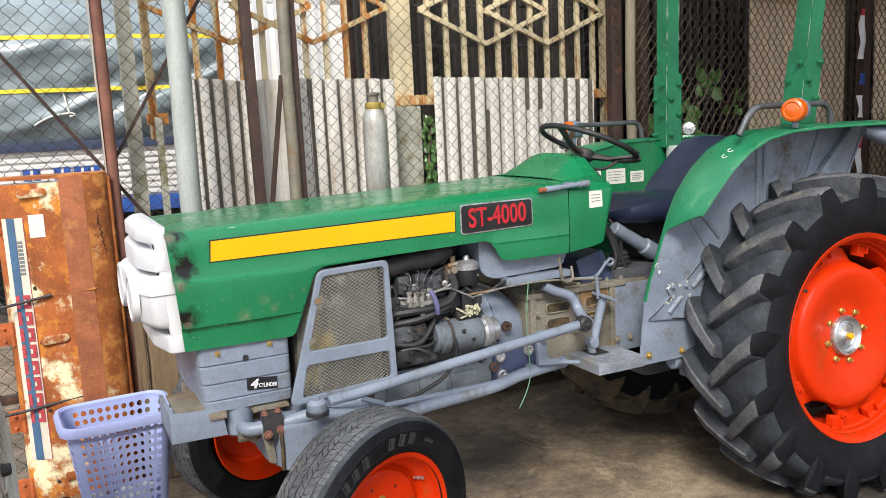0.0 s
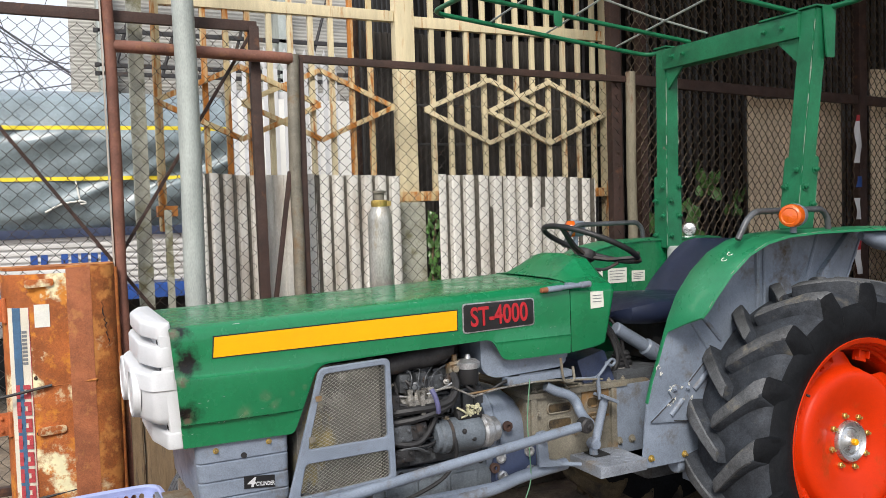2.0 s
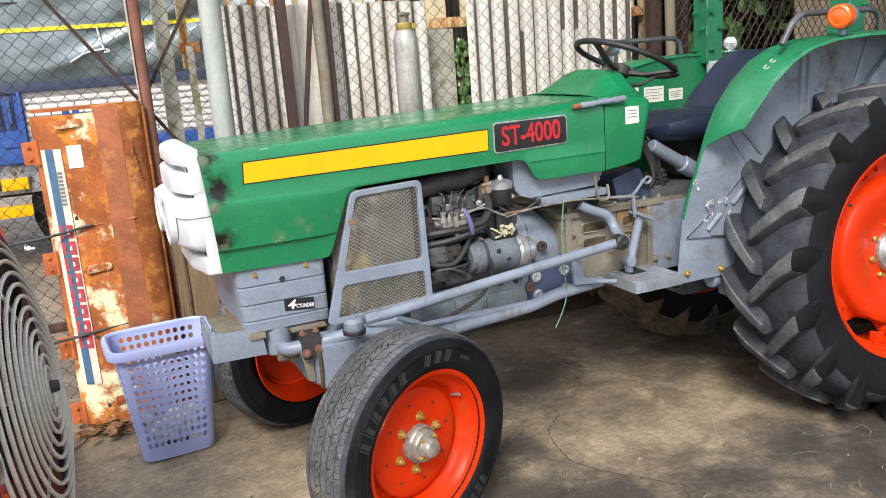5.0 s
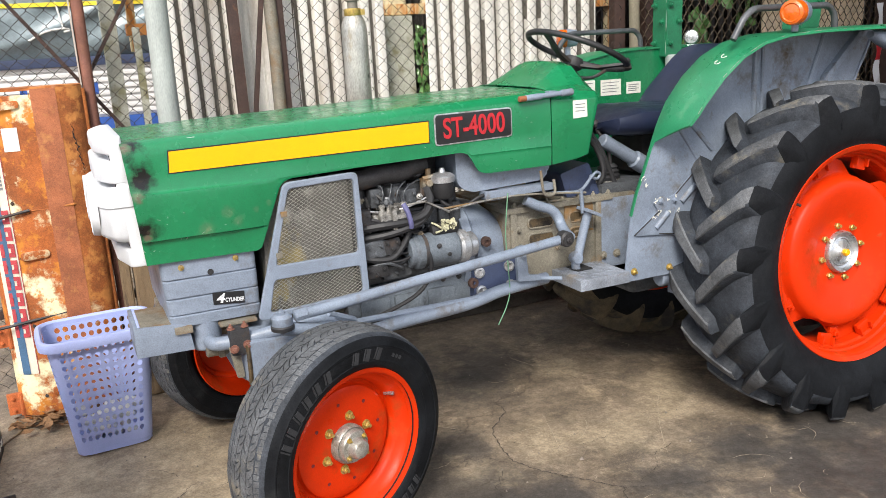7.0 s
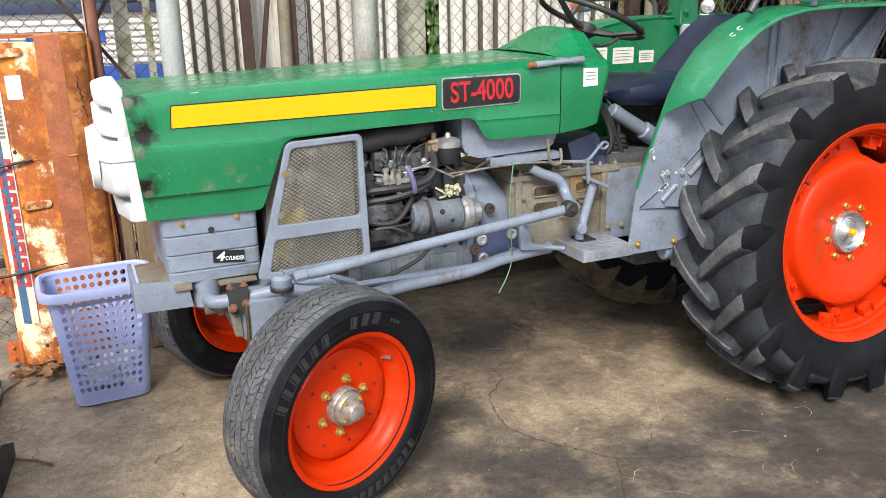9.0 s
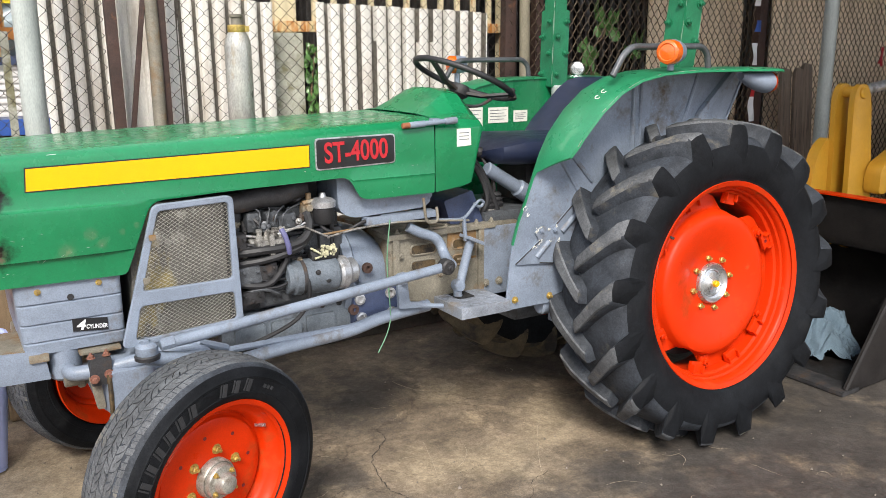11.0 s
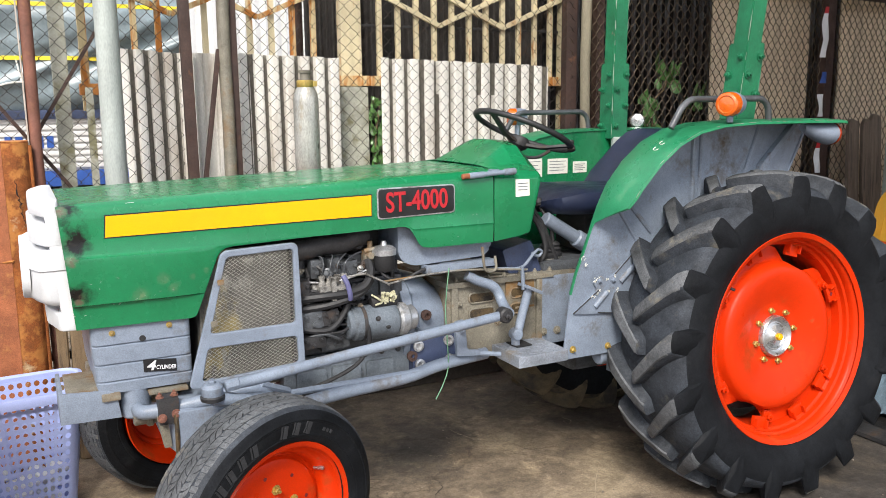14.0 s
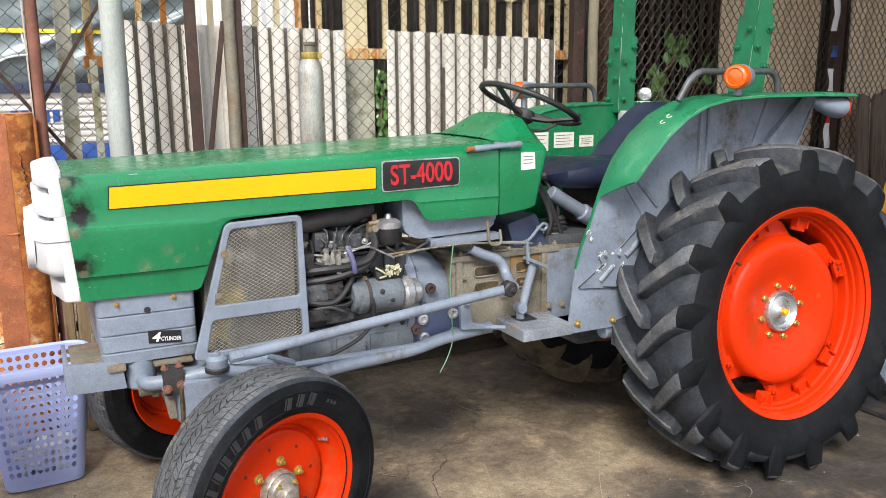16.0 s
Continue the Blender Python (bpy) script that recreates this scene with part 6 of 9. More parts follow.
    tube(bm, smooth_path([p for p, _ in secs]), 0.018, 10)
    part("relay_arm", bm, STEELBLUE, tractor)
    bm = nb()
    tube(bm, smooth_path([(-0.905, -0.25, 0.6), (-0.907, -0.25, 0.636), (-0.897, -0.25, 0.66), (-0.879, -0.25, 0.724), (-0.856, -0.25, 0.8), (-0.85, -0.25, 0.815)]), 0.016, 12, radii=None)
    rod(bm, (-0.907, -0.27, 0.652), (-0.905, -0.23, 0.652), 0.021, 14)
    box(bm, -0.88, -0.81, -0.285, -0.215, 0.808, 0.82, 0.004, Matrix.Translation((-0.85, -0.25, 0.815)) @ pose(0, 0, 0, 0, 25, 0) @ Matrix.Translation((0.85, 0.25, -0.815)))
    rod(bm, (-0.874, -0.25, 0.81), (-0.882, -0.25, 0.897), 0.0075, 8)
    part("clutch_pedal", bm, STEELBLUE, tractor, "worn grey foot pedal")
    bm = nb()
    plate(bm, rounded([(-1.175, 0.74), (-1.14, 0.745), (-1.13, 0.64), (-1.08, 0.63), (-1.08, 0.612), (-1.17, 0.622)], 0.006), -0.3, -0.285, 0.002)
    bolt(bm, (-1.155, -0.3, 0.715), (0, -1, 0), 0.012, 0.01)
    tube(bm, [(-1.1, -0.29, 0.62), (-1.0, -0.3, 0.605)], 0.008, 8)
    part("brake_link", bm, STEELBLUE, tractor)
    bm = nb()
    tube(bm, smooth_path([(-1.188, -0.28, 0.926), (-1.2, -0.285, 0.85), (-1.204, -0.283, 0.778), (-1.2, -0.285, 0.68), (-1.197, -0.285, 0.587), (-1.215, -0.285, 0.53), (-1.245, -0.285, 0.478)]), 0.0022, 5)
    part("green_string", bm, mat("green_twine", (0.12, 0.26, 0.16), 0.8, bump=0), tractor)
    # controls between seat and dash
    bm = nb()
    plate(bm, rounded([(-0.92, 0.945), (-0.8, 0.975), (-0.75, 0.85), (-0.89, 0.85)], 0.01), -0.18, 0.1, 0.006)
    part("control_box", bm, NAVY, tractor)
    for x, y in ((-0.69, -0.12), (-0.645, -0.1)):
        bm = nb()
        lathe(bm, [(0.032, 0), (0.034, 0.012), (0.026, 0.02), (0.03, 0.028), (0.022, 0.036), (0.026, 0.044), (0.015, 0.055)], along((x, y, 0.89), (0, 0, 1)), 16, True)
        part("gaiter", bm, BLACK, tractor)
        bm = nb()
        lathe(bm, [(0.045, 0.838), (0.045, 0.85), (0.034, 0.854), (0.032, 0.888), (0.026, 0.892)], Matrix.Translation((x, y, 0)), 18, True)
        part("lever_tower", bm, GREASE, tractor)
        bm = nb()
        tube(bm, smooth_path([(x, y, 0.9), (x - 0.02, y - 0.01, 1.0), (x - 0.05, y + 0.02, 1.08)]), 0.007, 8)
        lathe(bm, [(0.004, -0.018), (0.017, -0.008), (0.019, 0.004), (0.012, 0.016), (0.0, 0.019)], along((x - 0.055, y + 0.023, 1.095), (-0.3, 0, 1)), 12)
        part("gear_lever", bm, DARK, tractor)
    bm = nb()
    rod(bm, (-0.7, -0.12, 1.04), (-0.54, -0.12, 0.945), 0.026, 14)
    rod(bm, (-0.56, -0.12, 0.957), (-0.5, -0.12, 0.92), 0.034, 14)
    part("hydraulic_cylinder", bm, STEELBLUE, tractor)
    bm = nb()
    box(bm, -0.75, -0.3, -0.19, 0.19, 0.85, 0.885, 0.01)
    part("hydraulic_cover", bm, ENGINE, tractor)


engine()


def platform():
    for sx in (-1, 1):
        bm = nb()
        y0, y1 = (-0.383, -0.19) if sx < 0 else (0.19, 0.383)
        box(bm, -0.975, -0.772, y0, y1, 0.57, 0.61, 0.004)
        for i in range(7):
            for j in range(6):
                a = 45 if (i + j) % 2 else -45
                m = Matrix.Translation((-0.96 + i * 0.028, y0 + 0.018 + j * 0.03, 0.61)) @ Matrix.Rotation(radians(a), 4, "Z")
                box(bm, -0.011, 0.011, -0.003, 0.003, -0.001, 0.002, 0, m)
        for i in range(6):
            m = Matrix.Translation((-0.955 + i * 0.032, y0 if sx < 0 else y1, 0.591)) @ Matrix.Rotation(radians(45 if i % 2 else -45), 4, "Y")
            box(bm, -0.009, 0.009, -0.002, 0.002, -0.003, 0.003, 0, m)
        fs = part("footstep", bm, PLATFORM, tractor, "worn grey chequer-plate foot platform")
        # Black plate laid on the step in place of a shaded slot.
        bm = nb()
        plate(bm, rounded([(-0.925, sx * 0.285), (-0.855, sx * 0.285), (-0.855, sx * 0.21), (-0.925, sx * 0.21)], 0.008), 0.6125, 0.6135, 0, "xy")
        part("pedal_slot", bm, SHADE, fs)


platform()


def fender(sx):
    """Inner wall, top flange and brackets; the near one stands at -y."""
    s = sx
    wall = [(-0.78, 0.566), (-0.765, 0.7), (-0.752, 0.80), (-0.728, 0.88), (-0.70, 0.945), (-0.685, 0.985), (-0.668, 1.03), (-0.64, 1.1), (-0.6, 1.18), (-0.53, 1.262), (-0.45, 1.325), (-0.36, 1.365), (-0.25, 1.385), (-0.1, 1.392), (0.2, 1.392), (0.36, 1.389), (0.38, 1.386)]
    bm = nb()
    out = wall + [(0.382, 1.36), (0.353, 1.276), (0.3, 1.19), (0.22, 1.02), (0.12, 0.85), (0.0, 0.72), (-0.35, 0.62), (-0.54, 0.566)]
    plate(bm, out, s * 0.36 - 0.003, s * 0.36 + 0.003, 0)
    f = part("fender", bm, STEELBLUE if s < 0 else GREEN, tractor, "grey inner fender wall under a green top" if s < 0 else "green far fender with pale labels")
    # pressed ribs on the wheel side
    for a, b, w in (((-0.545, 1.083), (-0.453, 0.957), 0.009), ((-0.499, 1.102), (-0.401, 0.998), 0.009), ((-0.208, 1.37), (-0.212, 1.06), 0.012), ((-0.174, 1.37), (-0.174, 1.06), 0.008), ((0.37, 1.34), (0.23, 1.06), 0.006), ((0.12, 1.37), (0.0, 1.05), 0.008)):
        bm = nb()
        ry = 0.364 if s < 0 else 0.361 + w
        tube(bm, [(a[0], s * ry, a[1]), (b[0], s * ry, b[1])], w, 8)
        part("pressed_rib", bm, STEELBLUE, f)
    bm = nb()
    rnd = random.Random(8)
    chips = [(-0.66, 0.842), (-0.64, 0.85), (-0.6, 0.843), (-0.572, 0.85), (-0.633, 0.806), (-0.648, 0.797), (-0.662, 0.787), (-0.6, 0.796), (-0.71, 0.93), (-0.7, 0.9), (-0.555, 0.8)]
    for k in range(34):
        x, z = chips[k % len(chips)]
        x, z = x + rnd.gauss(0, 0.005), z + rnd.gauss(0, 0.004)
        w, h = rnd.uniform(0.003, 0.009), rnd.uniform(0.0012, 0.004)
        m = Matrix.Translation((x, s * 0.3765, z)) @ Matrix.Rotation(-0.7 + rnd.gauss(0, 0.4), 4, "Y")
        bm.faces.new([bm.verts.new(m @ Vector(q)) for q in ((-w, 0, -h * 0.4), (0, 0, -h), (w, 0, 0), (w * 0.2, 0, h))])
    tagged(part("paint_chip", bm, PAPER, f, smooth=False), kind="stuff")
    bm = nb()
    pts = [(-0.662, 0.835), (-0.627, 0.858), (-0.598, 0.846), (-0.565, 0.856), (-0.47, 0.94), (-0.42, 0.9), (-0.45, 0.72), (-0.52, 0.707), (-0.65, 0.722), (-0.745, 0.73), (-0.64, 0.805)]
    plate(bm, rounded(pts, 0.012), min(s * 0.362, s * 0.373), max(s * 0.362, s * 0.373), 0.003)
    br = part("bracket_plate", bm, STEELBLUE, f)
    bolts("bracket_bolt", [(p[0], s * 0.373, p[1]) for p in ((-0.636, 0.842), (-0.575, 0.838))], (0, s, 0), br, STEELBLUE, 0.009, 0.008)
    for a, b, w in (((-0.653, 0.746), (-0.598, 0.796), 0.011), ((-0.542, 0.827), (-0.457, 0.901), 0.012)):
        bm = nb()
        tube(bm, [(a[0], s * 0.371, a[1]), (b[0], s * 0.371, b[1])], w, 10)
        part("pressed_rib", bm, STEELBLUE, br)
    for a, b in (((-0.639, 0.725), (-0.52, 0.707)), ((-0.745, 0.733), (-0.637, 0.806)), ((-0.565, 0.858), (-0.475, 0.936))):
        bm = nb()
        tube(bm, [(a[0], s * 0.3735, a[1]), (b[0], s * 0.3735, b[1])], 0.0022, 6)
        part("grimy_seam", bm, DARK, br)
    bolts("fender_bolt", [(p[0], s * 0.364, p[1]) for p in ((-0.74, 0.6), (-0.585, 0.592))], (0, s, 0), f, BRASSY, 0.009, 0.009)
    # top flange: it springs from the wall in a curved lower edge
    line_ = wall[2:7] + [(-0.661, 1.05), (-0.651, 1.075), (-0.641, 1.1), (-0.634, 1.115), (-0.616, 1.15)] + wall[8:]
    width = lambda z: np.interp(z, (0.0, 1.045, 1.06, 1.075, 1.1, 1.115, 1.15, 1.2, 1.3, 1.37), (0.008, 0.008, 0.025, 0.06, 0.115, 0.155, 0.172, 0.184, 0.192, 0.196))
    secs = []
    for i, (x, z) in enumerate(line_):
        w = float(width(z))
        a, b = line_[max(0, i - 1)], line_[min(len(line_) - 1, i + 1)]
        d = Vector((b[0] - a[0], 0, b[1] - a[1])).normalized()
        n_ = Vector((-d.z, 0, d.x))
        t = min(1.0, w / 0.17)
        p = Vector((x, 0, z))
        ring = []
        for ww, drop in ((-0.01, -0.004), (0.0, 0.0), (w * 0.3, 0.003 * t), (w * 0.6, 0.003 * t), (w * 0.9, 0.0), (w * 0.98, -0.003 * t), (w, -0.011 * t)):
            q = p + n_ * drop
            ring.append((q.x, s * (0.36 + ww), q.z))
        secs.append(ring)
    bm = nb()
    loft(bm, secs, close=False)
    fl = part("fender_top", bm, GREEN_FENDER, f, "green fender top with worn edges", solid=0.004)
    rnd = random.Random(5)
    bm = nb()
    for a, b in zip(secs[9:], secs[10:]):
        p, q = Vector(a[5]), Vector(b[5])
        n_ = max(1, int((q - p).length / 0.03))
        for k in range(n_):
            if rnd.random() < 0.7:
                u = k / n_
                v = u + rnd.uniform(0.2, 0.9) / n_
                off = Vector((0, s * 0.0025, 0.0008))
                tube(bm, [p.lerp(q, u) + off, p.lerp(q, v) + off], rnd.uniform(0.0004, 0.0013), 5)
    tagged(part("worn_edge", bm, mat("scuffed_edge", (0.3, 0.32, 0.26), 0.7, var=0.4, scale=40), fl), kind="stuff")
    if s < 0:
        for cx, cz, yc in ((-0.459, 1.32, -0.477), (-0.483, 1.3005, -0.473)):
            bm = nb()
            tube(bm, [(cx + 0.009 * math.cos(q) * 0.77, yc + 0.012 * math.sin(q), cz + 0.0055 + 0.009 * math.cos(q) * 0.64) for q in (0.6 + 0.5 * k for k in range(9))], 0.0016, 5)
            part("chalk_stroke", bm, PAPER, fl)
    # grab rail
    bm = nb()
    tube(bm, round_corners([(-0.445, s * 0.5, 1.375), (-0.40, s * 0.5, 1.445), (-0.36, s * 0.5, 1.472), (-0.02, s * 0.5, 1.472), (0.012, s * 0.5, 1.445), (0.02, s * 0.5, 1.385)], 0.03), 0.0115, 10)
    part("grab_rail", bm, ENGINE, f, "bent steel grab rail")
    # turn signal
    bm = nb()
    lx = -0.225 if s < 0 else -0.35
    m = along((lx, s * 0.55, 1.453), (-0.92, s * 0.38, 0.0)) @ Matrix.Scale(0.88 if s < 0 else 0.8, 4)
    lathe(bm, [(0.034, -0.062), (0.042, -0.058), (0.047, -0.03), (0.049, -0.02), (0.049, 0.0)], m, 28, True)
    rod(bm, (lx + 0.005, s * 0.545, 1.35 if s > 0 else 1.39), (lx + 0.005, s * 0.545, 1.43), 0.012, 10)
    lamp = part("turn_signal", bm, STEELBLUE, f, "amber turn signal on a grey cup")
    bm = nb()
    lathe(bm, [(0.048, 0.0), (0.048, 0.03), (0.044, 0.042), (0.034, 0.047), (0.03, 0.043), (0.016, 0.047), (0.0, 0.049)], m, 28)
    part("lens", bm, AMBER, lamp)
    # tail lamp housing under the rear edge
    bm = nb()
    secs = []
    for x, r in ((0.2, 0.016), (0.25, 0.032), (0.3, 0.044), (0.345, 0.049), (0.355, 0.045)):
        secs.append([(x, s * (0.5 + r * math.cos(a)), 1.335 + (0.05 - r) * 0.8 + r * 0.85 * math.sin(a)) for a in (2 * math.pi * k / 18 for k in range(18))])
    loft(bm, secs)
    tl = part("tail_lamp", bm, STEELBLUE, f, "grey tail lamp cup with a red lens")
    bm = nb()
    lathe(bm, [(0.044, 0), (0.042, 0.012), (0.0, 0.016)], along((0.355, s * 0.5, 1.337), (1, 0, 0)), 18)
    part("lens", bm, mat("tail_lens_red", (0.5, 0.05, 0.01), 0.2, bump=0.2, fine=60), tl)
    bm = nb()
    plate(bm, [(0.285, 1.375), (0.315, 1.375), (0.15, 1.22), (0.09, 1.02), (0.06, 1.02), (0.12, 1.22)], min(s * 0.364, s * 0.388), max(s * 0.364, s * 0.388), 0.003)
    part("fender_stay", bm, STEELBLUE, f)
    if s > 0:
        for x0, x1, z0, z1 in ((-0.43, -0.335, 1.195, 1.275), (-0.305, -0.2, 1.205, 1.272), (-0.17, -0.095, 1.205, 1.255)):
            bm = nb()
            plate(bm, [(x0, z0), (x1, z0), (x1, z1), (x0, z1)], 0.3545, 0.357, 0)
            lb = part("warning_label", bm, PAPER, f, "pale printed instruction label")
            bm = nb()
            for k in range(4):
                z = z1 - 0.012 - k * (z1 - z0 - 0.02) / 3.6
                box(bm, x0 + 0.008, x1 - 0.01 - 0.012 * (k % 2), 0.3538, 0.3546, z - 0.002, z + 0.001, 0)
            part("print_bar", bm, INK, lb)
    return f


fender(-1)
far_fender = fender(1)
far_fender.matrix_local = Matrix.Translation((-0.06, 0, -0.05))


def roll_bar():
    def square(z, h, sx):
        """A square section of the leaning post at the height z."""
        t = (z - 1.3) / 0.95
        x, y = -0.008 + 0.063 * t, sx * (0.36 + 0.06 * t)
        return [(x - h, y - h, z), (x + h, y - h, z), (x + h, y + h, z), (x - h, y + h, z)]
    for sx in (-1, 1):
        bm = nb()
        z0 = 1.3 if sx > 0 else 1.393
        loft(bm, [square(z0, 0.037, sx), square(2.24, 0.037, sx)])
        bmesh.ops.bevel(bm, geom=bm.edges[:], offset=0.006, segments=2, affect="EDGES")
        post = part("roll_bar_post", bm, GREEN_WORN, tractor, "green square roll bar post with chipped edges")
        bm = nb()
        rise = 0.04 if sx < 0 else 0.0
        loft(bm, [square(z0, 0.046, sx), square(1.635 + rise, 0.046, sx)])
        bmesh.ops.bevel(bm, geom=bm.edges[:], offset=0.005, segments=2, affect="EDGES")
        sl = part("socket", bm, GREEN_WORN, post)
        face, front = [], []
        for z, dx in ((1.36, -0.024), (1.45, 0.024), (1.52, -0.024), (1.585, 0.024)):
            z += rise
            if z < z0 + 0.02:
                continue
            q = square(z, 0.046, sx)
            face.append(((q[0][0] + q[1][0]) / 2 + dx, q[0][1] - 0.001, z))
            front.append((q[0][0] - 0.001, (q[0][1] + q[3][1]) / 2 - dx, z))
        # paint rubbed off the corner edges in broken runs
        rnd = random.Random(40 + sx)
        chips = nb()
        z = z0 + 0.01
        while z < 2.2:
            run = rnd.uniform(0.02, 0.13)
            low = z < 1.63 + rise
            h = 0.0463 if low else 0.0373
            top = min(z + run, 1.632 + rise if low else 2.23)
            for c in (0, 1):
                if c == 0 or rnd.random() < 0.35:
                    a, b = Vector(square(z, h, sx)[c]), Vector(square(top, h, sx)[c])
                    inward = Vector((0.0025 if c == 0 else -0.0025, 0.0025, 0))
                    r = rnd.uniform(0.0012, 0.003)
                    tube(chips, [a + inward, a.lerp(b, 0.3) + inward, a.lerp(b, 0.75) + inward, b + inward], r, 6, radii=[r * 0.2, r, r * rnd.uniform(0.5, 1), r * 0.2])
            z = top + rnd.uniform(0.004, 0.05)
        tagged(part("worn_edge", chips, CHIPPED, post, "pale worn paint along the edges"), kind="stuff")
        bolts("socket_bolt", face, (0, -1, 0), sl, GREEN_WORN, 0.0115, 0.011)
        bolts("socket_bolt", front, (-1, 0, 0), sl, GREEN_WORN, 0.0115, 0.011)
        bm = nb()
        rod(bm, (-0.02, sx * 0.3, 0.65), (-0.012, sx * 0.318, 1.31 if sx > 0 else 1.392), 0.032, 14)
        part("post_foot", bm, GALV, post)
        bm = nb()
        q = square(2.243, 0.044, sx)
        box(bm, q[0][0], q[1][0], q[0][1], q[2][1], 2.24, 2.247, 0.001)
        plate(bm, [(q[0][0] + 0.03, 2.24), (q[1][0] + 0.014, 2.24), (q[1][0] + 0.004, 2.05), (q[0][0] + 0.05, 2.05)], q[0][1] - 0.003 if sx < 0 else q[2][1] - 0.003, (q[0][1] if sx < 0 else q[2][1]) + 0.003, 0)
        part("post_cap", bm, GREEN_WORN, post)
    bm = nb()
    box(bm, 0.0, 0.075, -0.385, 0.385, 2.135, 2.228, 0.006)
    box(bm, -0.008, 0.085, -0.385, -0.2, 2.229, 2.236, 0.002)
    cb = part("cross_beam", bm, GREEN_WORN, tractor, "green roll bar cross beam")
    bolts("beam_bolt", [(0.0, y, 2.185) for y in (-0.31, -0.22, 0.25, 0.32)], (-1, 0, 0), cb, GREEN_WORN, 0.0095, 0.009)
    for sx in (-1, 1):
        bm = nb()
        plate(bm, [(sx * 0.375, 2.134), (sx * 0.27, 2.134), (sx * 0.37, 2.04)], 0.015, 0.025, 0, "yz")
        part("gusset", bm, GREEN_WORN, cb)
    # canopy frame of bent pipe with wire cross rods; it rises towards the front
    Z = lambda x: 2.252 - 0.1 * x
    pt = lambda x, y: (x, y, Z(x))
    cn = nb()
    tube(cn, round_corners([pt(0.1, -0.3), pt(0.1, -0.62), pt(-0.3, -0.62), pt(-1.1, -0.6), pt(-1.1, 0.58), pt(-0.3, 0.6), pt(0.1, 0.6), pt(0.1, 0.3)], 0.07), 0.0105, 10)
    can = part("canopy_frame", cn, GREEN_WORN, tractor, "bare green pipe frame of a sun canopy")
    for y in (-0.33, 0.27):
        bm = nb()
        tube(bm, [pt(-1.1, y), pt(-0.5, y), pt(0.06, y)], 0.0095, 10)
        part("canopy_pipe", bm, GREEN_WORN, can)
    for a, b in (((-0.98, -0.6), (-0.8, 0.6)), ((-0.75, -0.6), (-0.5, 0.6)), ((-0.4, -0.6), (-0.1, 0.6)), ((-1.1, -0.1), (-0.3, 0.1)), ((-0.3, 0.1), (0.05, 0.15))):
        bm = nb()
        p0, p1 = Vector(pt(*a)), Vector(pt(*b))
        tube(bm, [p0 + Vector((0, 0, 0.014)), p1 + Vector((0, 0, 0.014))], 0.0045, 6)
        part("cross_rod", bm, GALV, can)
    for x, y in ((-0.67, 0.27), (-0.62, -0.33)):
        bm = nb()
        plate(bm, rounded([(x - 0.022, Z(x) + 0.01), (x + 0.022, Z(x) + 0.01), (x + 0.02, Z(x) - 0.055), (x - 0.02, Z(x) - 0.055)], 0.015), y - 0.016, y - 0.012, 0.001)
        part("canopy_tab", bm, GREEN_WORN, can)


roll_bar()


